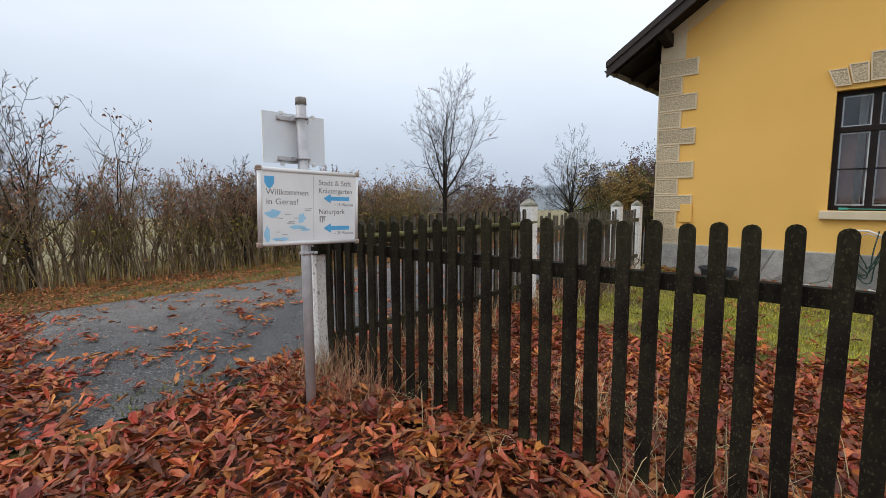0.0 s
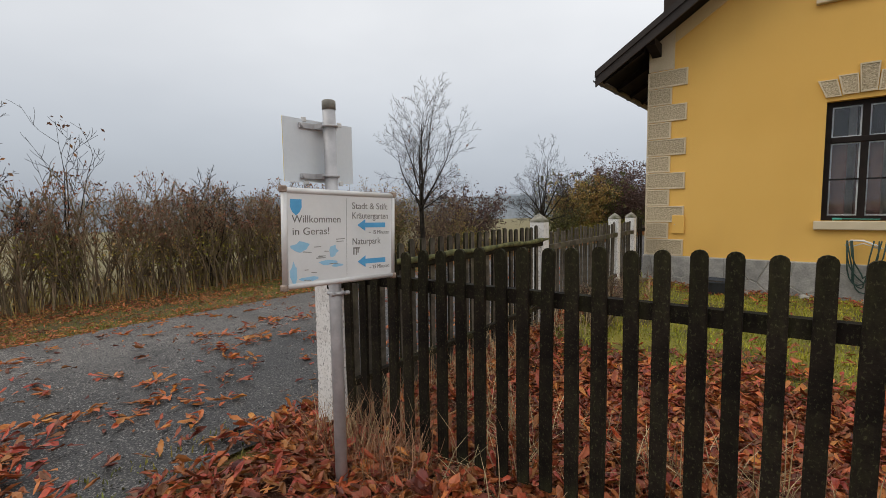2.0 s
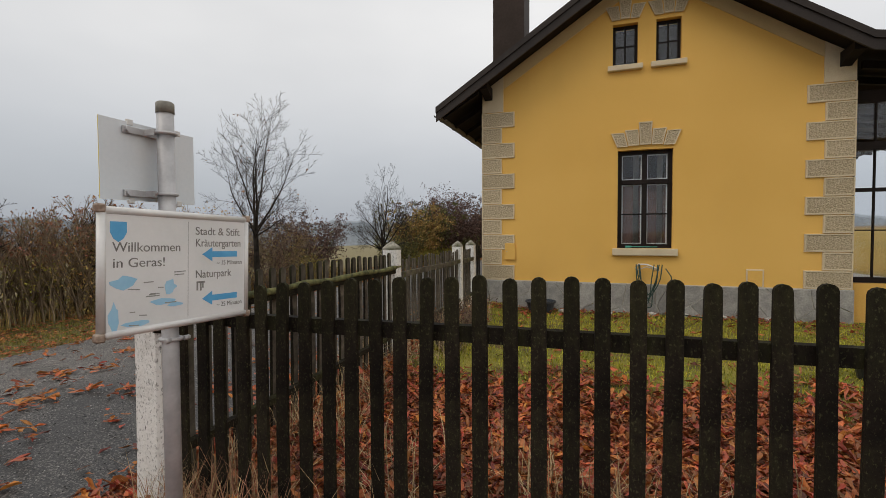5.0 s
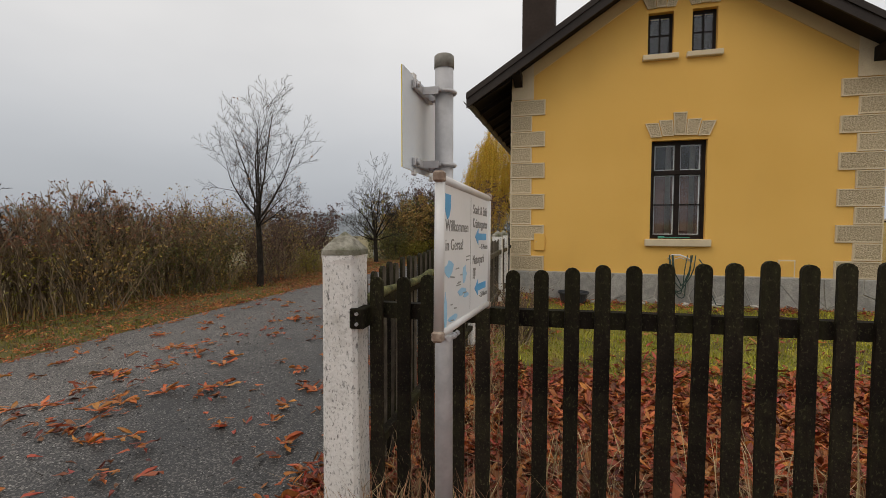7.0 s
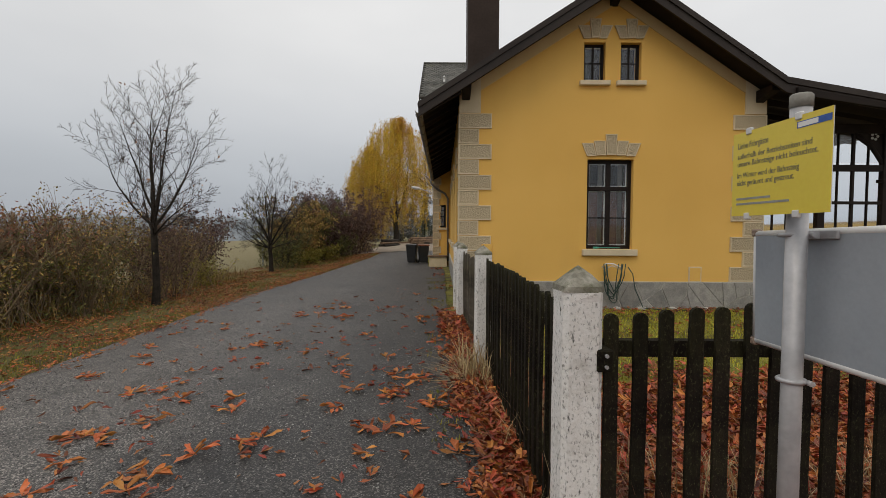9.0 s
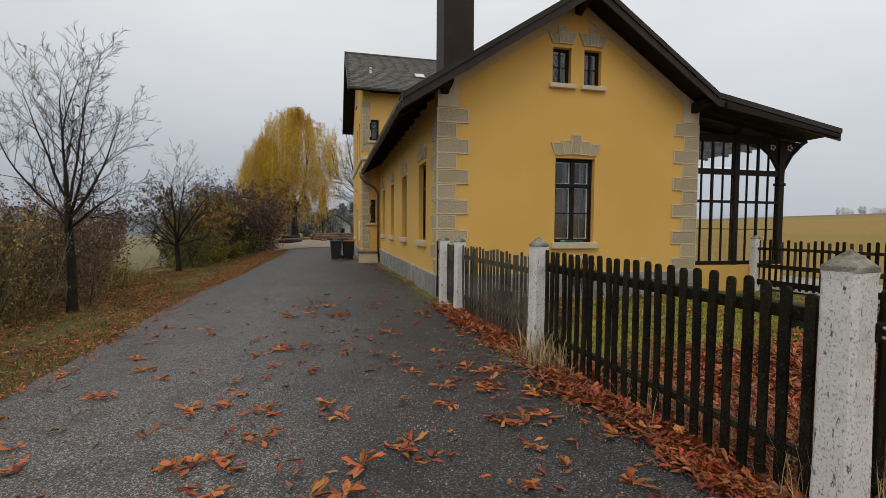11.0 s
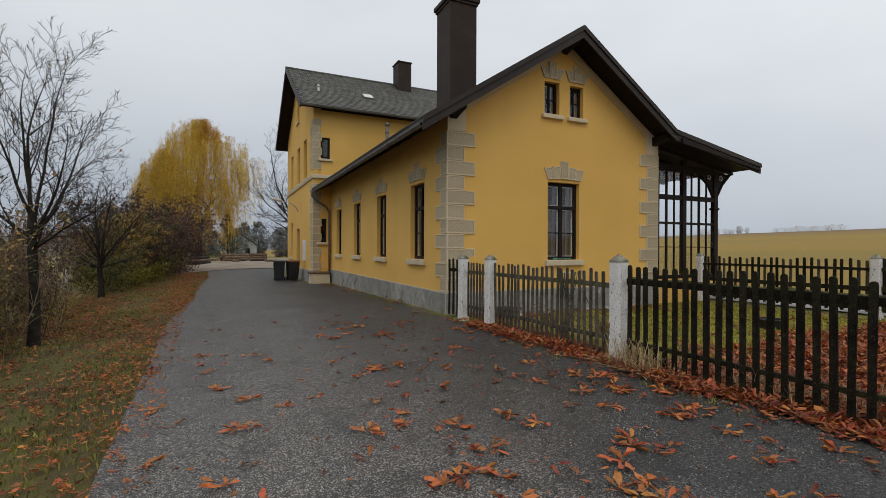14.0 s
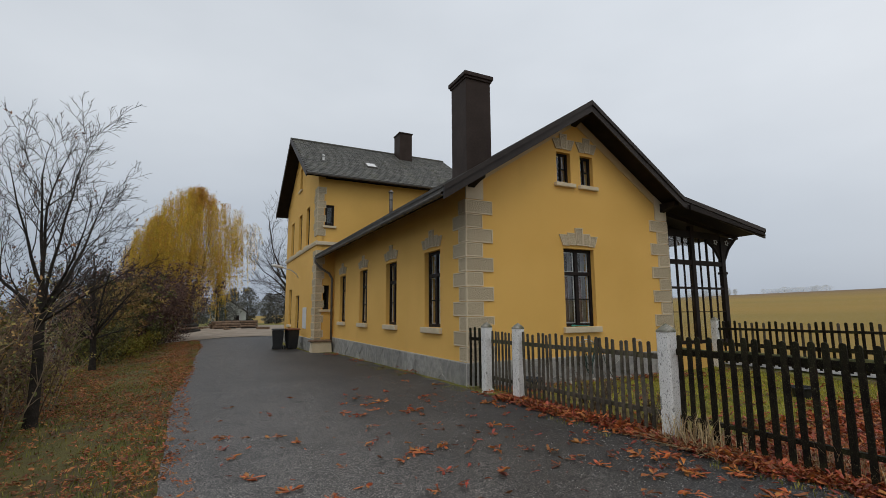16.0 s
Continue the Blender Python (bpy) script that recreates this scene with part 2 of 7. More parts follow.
patches(HEDGE_WOOD, (0.12, 0.125, 0.045), 3.0, 0.52, 0.66, 0.7)
LOG = material("cut_timber", [(0.09, 0.055, 0.035), (0.22, 0.14, 0.085)], 5.0, 0.9, 0.3)
FAR_WALL = material("pale_far_plaster", [(0.42, 0.44, 0.43), (0.5, 0.52, 0.5)], 0.5, 0.9, 0.0)


def leafy(name, colors, hue=0.02, amount=0.35, rough=0.75):
    m = material(name, colors, 3.0, rough, 0.0, 40)
    return vary(m, amount, island=True, hue=hue)


LEAF = leafy("fallen_chestnut_leaves", [(0.20, 0.048, 0.016), (0.37, 0.10, 0.031)], 0.022, 0.65, 0.5)
LEAF_FAR = leafy("rusty_orange_leaves", [(0.30, 0.105, 0.032), (0.48, 0.20, 0.065)], 0.025, 0.45, 0.7)
LEAF_TAN = leafy("tan_brown_fallen_leaves", [(0.20, 0.068, 0.025), (0.40, 0.16, 0.055)], 0.025, 0.5, 0.7)
LEAF_BRIGHT = leafy("orange_chestnut_leaves", [(0.36, 0.10, 0.024), (0.50, 0.165, 0.042)], 0.018, 0.45, 0.55)
WILLOW_TOP = leafy("orange_willow_leaves", [(0.44, 0.21, 0.03), (0.58, 0.30, 0.06)], 0.03, 0.35)
WILLOW = leafy("yellow_willow_leaves", [(0.45, 0.285, 0.026), (0.70, 0.465, 0.055)], 0.03, 0.35)
BUSH_GREEN = leafy("olive_bush_leaves", [(0.07, 0.075, 0.022), (0.16, 0.15, 0.035)], 0.03, 0.4)
BUSH_YELLOW = leafy("yellow_green_bush_leaves", [(0.22, 0.2, 0.03), (0.3, 0.24, 0.04)], 0.03, 0.4)
BUSH_BROWN = leafy("dull_purple_brown_leaves", [(0.075, 0.04, 0.032), (0.135, 0.072, 0.054)], 0.02, 0.4)
HEDGE_LEAF = leafy("withered_hedge_leaves", [(0.16, 0.066, 0.038), (0.31, 0.135, 0.062)], 0.02, 0.5)
FIR = leafy("dark_fir_needles", [(0.03, 0.045, 0.03), (0.05, 0.07, 0.045)], 0.01, 0.3)
# far leaves greyed, the haze put into their colour
FAR_TREE = leafy("haze_greyed_far_trees", [(0.11, 0.115, 0.11), (0.16, 0.155, 0.14)], 0.01, 0.2)
VERGE_GRASS = leafy("trodden_autumn_grass", [(0.10, 0.12, 0.016), (0.27, 0.22, 0.036)], 0.03, 0.4)
GRASS = leafy("short_autumn_grass", [(0.24, 0.25, 0.02), (0.44, 0.39, 0.04)], 0.03, 0.4)
STRAW = leafy("dry_straw_stalks", [(0.36, 0.25, 0.13), (0.5, 0.38, 0.21)], 0.015, 0.4)
STRAW_GREEN = leafy("withered_meadow_grass", [(0.26, 0.185, 0.06), (0.38, 0.27, 0.09)], 0.02, 0.4)
BUSH_OLIVE = leafy("ochre_olive_hedge_leaves", [(0.24, 0.155, 0.045), (0.38, 0.25, 0.075)], 0.03, 0.45)
RED_STALK = leafy("reddish_dry_stalks", [(0.24, 0.11, 0.06), (0.34, 0.18, 0.1)], 0.015, 0.4)


def glass_material():
    m = bpy.data.materials.new("window_glass")
    m.use_nodes = True
    b = m.node_tree.nodes["Principled BSDF"]
    b.inputs["Base Color"].default_value = (0.9, 0.93, 0.95, 1)
    b.inputs["Roughness"].default_value = 0.03
    b.inputs["Transmission Weight"].default_value = 1.0
    b.inputs["IOR"].default_value = 1.5
    return m


GLASS = glass_material()

# chippings of many greys in the asphalt
_l = ASPHALT.node_tree.links
_tc = node(ASPHALT, "ShaderNodeTexCoord")
_vo = node(ASPHALT, "ShaderNodeTexVoronoi", Scale=105.0)
_l.new(_tc.outputs["Object"], _vo.inputs["Vector"])
_sep = node(ASPHALT, "ShaderNodeSeparateColor")
_l.new(_vo.outputs["Color"], _sep.inputs[0])
_chip = node(ASPHALT, "ShaderNodeValToRGB")
_chip.color_ramp.elements[0].position, _chip.color_ramp.elements[0].color = 0.15, (0.30, 0.30, 0.31, 1)
_chip.color_ramp.elements[1].position, _chip.color_ramp.elements[1].color = 0.72, (1.0, 0.98, 0.95, 1)
_far_chip = _chip.color_ramp.elements.new(0.93)
_far_chip.color = (3.7, 3.5, 3.3, 1)
_l.new(_sep.outputs[0], _chip.inputs[0])


def chipped():
    mul = node(ASPHALT, "ShaderNodeMixRGB")
    mul.blend_type, mul.inputs[0].default_value = "MULTIPLY", 1.0
    old = base_link(ASPHALT)
    _l.new(old, mul.inputs[1])
    _l.new(_chip.outputs[0], mul.inputs[2])
    _l.new(mul.outputs[0], ASPHALT.node_tree.nodes["Principled BSDF"].inputs["Base Color"])
    bump = [nd for nd in ASPHALT.node_tree.nodes if nd.bl_idname == "ShaderNodeBump"][0]
    _l.new(_sep.outputs[1], bump.inputs["Height"])
    bump.inputs["Distance"].default_value = 0.006


# the half towards the hedge is older, paler and gravelly
_sx = node(ASPHALT, "ShaderNodeSeparateXYZ")
_l.new(_tc.outputs["Object"], _sx.inputs[0])
_wob = node(ASPHALT, "ShaderNodeTexNoise", Scale=0.6, Detail=5)
_l.new(_tc.outputs["Object"], _wob.inputs["Vector"])
_add = node(ASPHALT, "ShaderNodeMath")
_add.operation = "MULTIPLY_ADD"
_add.inputs[1].default_value = -3.0
_l.new(_wob.outputs[0], _add.inputs[0])
_l.new(_sx.outputs[0], _add.inputs[2])
_old_half = node(ASPHALT, "ShaderNodeMapRange", **{"From Min": -3.4, "From Max": -5.2, "To Max": 0.8})
_l.new(_add.outputs[0], _old_half.inputs["Value"])
_mx2 = node(ASPHALT, "ShaderNodeMixRGB")
_b0 = base_link(ASPHALT)
# this half grows paler from y 3 down to y -7
_along = node(ASPHALT, "ShaderNodeMapRange", **{"From Min": 3.0, "From Max": -7.0, "To Min": 0.4, "To Max": 1.0})
_l.new(_sx.outputs[1], _along.inputs["Value"])
_paleness = node(ASPHALT, "ShaderNodeMath")
_paleness.operation = "MULTIPLY"
_l.new(_old_half.outputs[0], _paleness.inputs[0])
_l.new(_along.outputs[0], _paleness.inputs[1])
_l.new(_paleness.outputs[0], _mx2.inputs[0])
_l.new(_b0, _mx2.inputs[1])
_mx2.inputs[2].default_value = (0.135, 0.129, 0.122, 1)
_l.new(_mx2.outputs[0], ASPHALT.node_tree.nodes["Principled BSDF"].inputs["Base Color"])
patches(ASPHALT, (0.09, 0.086, 0.082), 0.7, 0.52, 0.75, 0.35)
patches(ASPHALT, (0.026, 0.025, 0.024), 1.7, 0.52, 0.66, 0.6)
chipped()


def ground_material():
    """Lawn and verge near the house, stubble-green field beyond the platform, brown soil under the leaves."""
    m = material("grass_and_soil", [(0.15, 0.165, 0.022), (0.27, 0.235, 0.04)], 0.9, 0.95, 0.9, 45, dist=0.03)
    patches(m, (0.075, 0.045, 0.024), 1.4, 0.46, 0.6, 0.85)
    patches(m, (0.15, 0.07, 0.03), 5.0, 0.56, 0.66, 0.7)
    l = m.node_tree.links
    tcn = node(m, "ShaderNodeTexCoord")
    sp = node(m, "ShaderNodeSeparateXYZ")
    l.new(tcn.outputs["Object"], sp.inputs[0])
    # brown leaf mould before the fence and in the front of the garden
    mould_v = node(m, "ShaderNodeMapRange", **{"From Min": -5.2, "From Max": -6.2})
    l.new(sp.outputs[1], mould_v.inputs["Value"])
    mould_u = node(m, "ShaderNodeMapRange", **{"From Min": -0.6, "From Max": 0.1})
    l.new(sp.outputs[0], mould_u.inputs["Value"])
    both = node(m, "ShaderNodeMath")
    both.operation = "MULTIPLY"
    l.new(mould_v.outputs[0], both.inputs[0])
    l.new(mould_u.outputs[0], both.inputs[1])
    mm = node(m, "ShaderNodeMixRGB")
    b0 = base_link(m)
    l.new(both.outputs[0], mm.inputs[0])
    l.new(b0, mm.inputs[1])
    mm.inputs[2].default_value = (0.10, 0.037, 0.018, 1)
    l.new(mm.outputs[0], m.node_tree.nodes["Principled BSDF"].inputs["Base Color"])
    # darker, browner sward on the verge
    verge = node(m, "ShaderNodeMapRange", **{"From Min": -4.2, "From Max": -5.2, "To Max": 0.7})
    l.new(sp.outputs[0], verge.inputs["Value"])
    mv = node(m, "ShaderNodeMixRGB")
    bv = base_link(m)
    l.new(verge.outputs[0], mv.inputs[0])
    l.new(bv, mv.inputs[1])
    mv.inputs[2].default_value = (0.078, 0.058, 0.022, 1)
    l.new(mv.outputs[0], m.node_tree.nodes["Principled BSDF"].inputs["Base Color"])
    # ochre meadow beyond the hedge
    mead = node(m, "ShaderNodeMapRange", **{"From Min": -9.2, "From Max": -10.2})
    l.new(sp.outputs[0], mead.inputs["Value"])
    mo = node(m, "ShaderNodeMixRGB")
    b1 = base_link(m)
    l.new(mead.outputs[0], mo.inputs[0])
    l.new(b1, mo.inputs[1])
    mo.inputs[2].default_value = (0.21, 0.175, 0.085, 1)
    l.new(mo.outputs[0], m.node_tree.nodes["Principled BSDF"].inputs["Base Color"])
    far = node(m, "ShaderNodeMapRange", **{"From Min": 12.0, "From Max": 15.0})
    l.new(sp.outputs[0], far.inputs["Value"])
    ns = node(m, "ShaderNodeTexNoise", Scale=0.035, Detail=6)
    mp = node(m, "ShaderNodeMapping")
    mp.inputs["Scale"].default_value = (1, 0.25, 1)
    l.new(tcn.outputs["Object"], mp.inputs[0])
    l.new(mp.outputs[0], ns.inputs["Vector"])
    cr = node(m, "ShaderNodeValToRGB")
    cr.color_ramp.elements[0].position, cr.color_ramp.elements[1].position = 0.38, 0.62
    cr.color_ramp.elements[0].color, cr.color_ramp.elements[1].color = (0.33, 0.20, 0.032, 1), (0.255, 0.175, 0.028, 1)
    l.new(ns.outputs[0], cr.inputs[0])
    mx = node(m, "ShaderNodeMixRGB")
    old = base_link(m)
    l.new(far.outputs[0], mx.inputs[0])
    l.new(old, mx.inputs[1])
    crest = node(m, "ShaderNodeMapRange", **{"From Min": 120.0, "From Max": 235.0, "To Max": 0.85})
    l.new(sp.outputs[0], crest.inputs["Value"])
    soil = node(m, "ShaderNodeMixRGB")
    soil.inputs[2].default_value = (0.16, 0.10, 0.055, 1)
    l.new(crest.outputs[0], soil.inputs[0])
    l.new(cr.outputs[0], soil.inputs[1])
    l.new(soil.outputs[0], mx.inputs[2])
    l.new(mx.outputs[0], m.node_tree.nodes["Principled BSDF"].inputs["Base Color"])
    return m


GROUND = ground_material()
YARD = material("sandy_yard_gravel", [(0.22, 0.17, 0.12), (0.32, 0.26, 0.2)], 0.6, 0.9, 0.6, 30)


# ---- building helpers ----
def thing(name, place, label, category, group="", kind="", rz=0.0, rx=0.0, ry=0.0, plan=None):
    ob = new(name)
    ob.matrix_world = (plan or H) @ pose(*place, rx, ry, rz)
    return tagged(ob, label, category, group, kind)


def mesh_of(name, bm, mats):
    me = bpy.data.meshes.new(name)
    bm.normal_update()
    bm.to_mesh(me)
    bm.free()
    for mt in (mats if isinstance(mats, (list, tuple)) else [mats]):
        me.materials.append(mt)
    return me


def part(name, bm, mats, parent, label="", m=None):
    """Links a bmesh (or a ready mesh) as one mesh object under a thing or part."""
    me = bm if isinstance(bm, bpy.types.Mesh) else mesh_of(name, bm, mats)
    ob = new(name, me)
    ob.parent = parent
    if m is not None:
        ob.matrix_basis = m
    return tagged(ob, label)


def whole(name, bm, mats, place, label, category, group="", kind="", rz=0.0, plan=None):
    """A thing that is one mesh."""
    me = bm if isinstance(bm, bpy.types.Mesh) else mesh_of(name, bm, mats)
    ob = new(name, me)
    ob.matrix_world = (plan or H) @ pose(*place, 0, 0, rz)
    return tagged(ob, label, category, group, kind)


def box(bm, a, b, bevel=0.0):
    (x0, y0, z0), (x1, y1, z1) = a, b
    vs = [bm.verts.new(p) for p in ((x0, y0, z0), (x1, y0, z0), (x1, y1, z0), (x0, y1, z0), (x0, y0, z1), (x1, y0, z1), (x1, y1, z1), (x0, y1, z1))]
    fs = [bm.faces.new([vs[i] for i in f]) for f in ((3, 2, 1, 0), (4, 5, 6, 7), (0, 1, 5, 4), (1, 2, 6, 5), (2, 3, 7, 6), (3, 0, 4, 7))]
    if bevel:
        es = list({e for f in fs for e in f.edges})
        bmesh.ops.bevel(bm, geom=es, offset=bevel, segments=1, affect="EDGES")
    return fs


def slab(bm, poly, axis, d0, d1):
    """A polygon of 2D points, drawn out along an axis from d0 to d1."""
    def at(p, d):
        return {"x": (d, p[0], p[1]), "y": (p[0], d, p[1]), "z": (p[0], p[1], d)}[axis]
    lo, hi = [bm.verts.new(at(p, d0)) for p in poly], [bm.verts.new(at(p, d1)) for p in poly]
    bm.faces.new(lo), bm.faces.new(hi[::-1])
    for i in range(len(poly)):
        j = (i + 1) % len(poly)
        bm.faces.new((lo[j], lo[i], hi[i], hi[j]))
    bmesh.ops.recalc_face_normals(bm, faces=bm.faces[:])


def tube(bm, path, radii, sides=10, cap=True):
    """A round tube along points."""
    rings = []
    for i, p in enumerate(path):
        p = Vector(p)
        way = (Vector(path[min(i + 1, len(path) - 1)]) - Vector(path[max(i - 1, 0)])).normalized()
        side = way.orthogonal().normalized() if i == 0 else (side - way * side.dot(way)).normalized()
        up = way.cross(side)
        r = radii[i] if isinstance(radii, (list, tuple)) else radii
        rings.append([bm.verts.new(p + r * (math.cos(a) * side + math.sin(a) * up)) for a in (2 * math.pi * k / sides for k in range(sides))])
    for r0, r1 in zip(rings, rings[1:]):
        for k in range(sides):
            f = bm.faces.new((r0[k], r0[(k + 1) % sides], r1[(k + 1) % sides], r1[k]))
            f.smooth = True
    if cap:
        bm.faces.new(rings[0][::-1]), bm.faces.new(rings[-1])


def soup(name, verts, faces, mat):
    me = bpy.data.meshes.new(name)
    me.from_pydata([tuple(v) for v in verts], [], faces)
    me.materials.append(mat)
    return me


# ---- ground, road, yard ----
def sheet(name, us, vs, lift, mat, edge=None):
    verts, faces = [], []
    for j, v in enumerate(vs):
        for i, u in enumerate(us):
            uu = edge(i, u, v) if edge else u
            verts.append((uu, v, ground_z(uu, v) + (lift(uu, v) if callable(lift) else lift)))
    n = len(us)
    for j in range(len(vs) - 1):
        for i in range(n - 1):
            faces.append((j * n + i, j * n + i + 1, (j + 1) * n + i + 1, (j + 1) * n + i))
    me = soup(name, verts, faces, mat)
    me.shade_smooth()
    return me


def spread(lo, hi, fine_lo, fine_hi, step):
    near = list(np.arange(fine_lo, fine_hi + 1e-6, step))
    out, d, x = [], step, fine_hi
    while x < hi:
        d *= 1.35
        x = min(hi, x + d)
        out.append(x)
    low, d, x = [], step, fine_lo
    while x > lo:
        d *= 1.35
        x = max(lo, x - d)
        low.append(x)
    return [float(a) for a in low[::-1] + near + out]


def ground_lift(u, v):
    if -5.0 < u < -1.2 and -40 < v < 66:
        return -0.03
    if -6.6 < u < 0.5:
        return -0.012 + 0.008 * noise.noise(Vector((u * 1.3, v * 1.3, 0)))
    return 0.02 * noise.noise(Vector((u * 1.3, v * 1.3, 0)))


ground = whole("ground", sheet("ground", spread(-2500, 2500, -14, 14, 0.4), spread(-2500, 2500, -16, 24, 0.5), ground_lift, GROUND), None, (0, 0, 0),
               "autumn grass, soil and a stubbly green field reaching the horizon", "ground", kind="structure")


def road_edge(i, u, v):
    wob = 0.07 * noise.noise(Vector((v * 0.9, 3.1 * (i > 5), 1))) + 0.03 * noise.noise(Vector((v * 4, i, 5)))
    left = -5.85 + 0.5 * ramp01(v, 2, 12) + 0.6 * ramp01(v, 12, 26) - 2.0 * ramp01(v, 28, 45)
    right = -0.25 + 0.036 * max(0.0, min(v, 14.0)) - 0.85 * ramp01(v, 11.0, 13.2) + 8 * ramp01(v, 23, 29)
    s = (u + 6) / 6
    return left + (right - left) * s + wob * (1 if i in (0, 12) else 0)


road = whole("road", sheet("road", [-6 + 0.5 * i for i in range(13)], spread(-45, 62, -14, 20, 0.35), 0.014, ASPHALT, road_edge), None, (0, 0, 0),
             "worn grey asphalt lane with pale gravel specks beside the house", "road", kind="structure")
yard = whole("yard", sheet("yard", [-7 + i for i in range(25)], [32 + 2 * i for i in range(26)], 0.05, YARD), None, (0, 0, 0),
             "sandy brown timber yard at the end of the lane", "yard", kind="structure")

PLATFORM = material("pale_platform_gravel", [(0.30, 0.29, 0.27), (0.42, 0.40, 0.37)], 1.5, 0.9, 0.6, 40)
platform = whole("platform", sheet("platform", [9.35 + 0.6 * i for i in range(7)], [-24 + 2 * i for i in range(24)], 0.04, PLATFORM), None, (0, 0, 0),
                 "pale gravel platform behind the picket fence", "platform", kind="structure")

# ---- the house ----
LEN, WID, EAVE_U, APEX_U, APEX_Z, FRONT = 13.24, 7.0, -0.93, 3.53, 7.26, -0.70
EAVE_Z, KINK_U, KINK_Z, TIP_U, TIP_Z = 4.40, 6.985, 4.97, 10.95, 4.30


def roof_z(u):
    if u < APEX_U:
        return EAVE_Z + (APEX_Z - EAVE_Z) * (u - EAVE_U) / (APEX_U - EAVE_U)
    if u < KINK_U:
        return APEX_Z + (KINK_Z - APEX_Z) * (u - APEX_U) / (KINK_U - APEX_U)
    return KINK_Z + (TIP_Z - KINK_Z) * (u - KINK_U) / (TIP_U - KINK_U)


def pierced(bm, a, b, top, openings, t0, t1, axis, breaks=(), z0=-0.4):
    """A wall from a to b with openings (lo, hi, zlo, zhi), cut into upright strips; top gives its height."""
    cuts = sorted({a, b, *breaks, *(o[0] for o in openings), *(o[1] for o in openings)})
    for lo, hi in zip(cuts, cuts[1:]):
        mid = (lo + hi) / 2
        z = z0
        for o in sorted((o for o in openings if o[0] < mid < o[1]), key=lambda o: o[2]):
            slab(bm, [(lo, z), (hi, z), (hi, o[2]), (lo, o[2])], axis, t0, t1)
            z = o[3]
        slab(bm, [(lo, z), (hi, z), (hi, top(hi)), (lo, top(lo))], axis, t0, t1)


GABLE_WINDOW = (2.94, 4.005, 1.26, 3.33)
SMALL_WINDOWS = [(2.82, 3.31, 5.11, 5.98), (3.66, 4.13, 5.11, 5.98)]
SIDE_WINDOWS = [(c - 0.5, c + 0.5, 1.26, 3.32) for c in (1.93, 5.13, 8.28, 11.48)]

wall_gable = new("wall_south", bpy.data.meshes.new("wall_south"))
bm = bmesh.new()
pierced(bm, 0.0, WID, lambda u: roof_z(u) - 0.128, [GABLE_WINDOW] + SMALL_WINDOWS, 0.0, 0.4, "y", breaks=(APEX_U, KINK_U))
wall_gable.data = mesh_of("wall_south", bm, PLASTER)
wall_gable.matrix_world = LONG
tagged(wall_gable, "ochre-yellow plastered gable wall with cream quoins and stone plinth", "wall", kind="structure")

bm = bmesh.new()
pierced(bm, 0.4, LEN, lambda v: roof_z(0) - 0.17, SIDE_WINDOWS, 0.0, 0.4, "x")
wall_side = whole("wall_west", bm, PLASTER, (0, 0, 0), "ochre-yellow plastered side wall with four tall windows", "wall", kind="structure", plan=LONG)
# unseen back wall, floor, ceiling and partition, added to keep the rooms dark
bm = bmesh.new()
box(bm, (WID - 0.4, 0.4, -0.4), (WID, LEN - 0.4, 4.8))
wall_back = whole("wall_east", bm, PLASTER, (0, 0, 0), "ochre-yellow plastered platform-side wall of the house", "wall", kind="structure", plan=LONG)
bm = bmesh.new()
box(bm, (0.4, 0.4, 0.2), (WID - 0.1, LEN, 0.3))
whole("floor", bm, ROOM_SHADE, (0, 0, 0), "added floor, coloured dark to keep the house dim inside", "floor", kind="structure", plan=LONG)
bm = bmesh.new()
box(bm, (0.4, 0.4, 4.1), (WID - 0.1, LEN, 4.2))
whole("ceiling", bm, ROOM_SHADE, (0, 0, 0), "added ceiling, coloured dark to keep the house dim inside", "ceiling", kind="structure", plan=LONG)
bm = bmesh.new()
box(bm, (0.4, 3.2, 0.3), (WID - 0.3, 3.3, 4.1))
whole("wall_inner", bm, ROOM_SHADE, (0, 0, 0), "added partition wall, coloured dark to keep the front room dim", "wall", kind="structure", plan=LONG)


# the roof: two slopes, the lower pitch running out over the platform
def roof_slab(bm, u0, u1, v0, v1, t):
    slab(bm, [(u0, roof_z(u0 + 1e-6)), (u1, roof_z(u1 - 1e-6)), (u1, roof_z(u1 - 1e-6) - t), (u0, roof_z(u0 + 1e-6) - t)], "y", v0, v1)


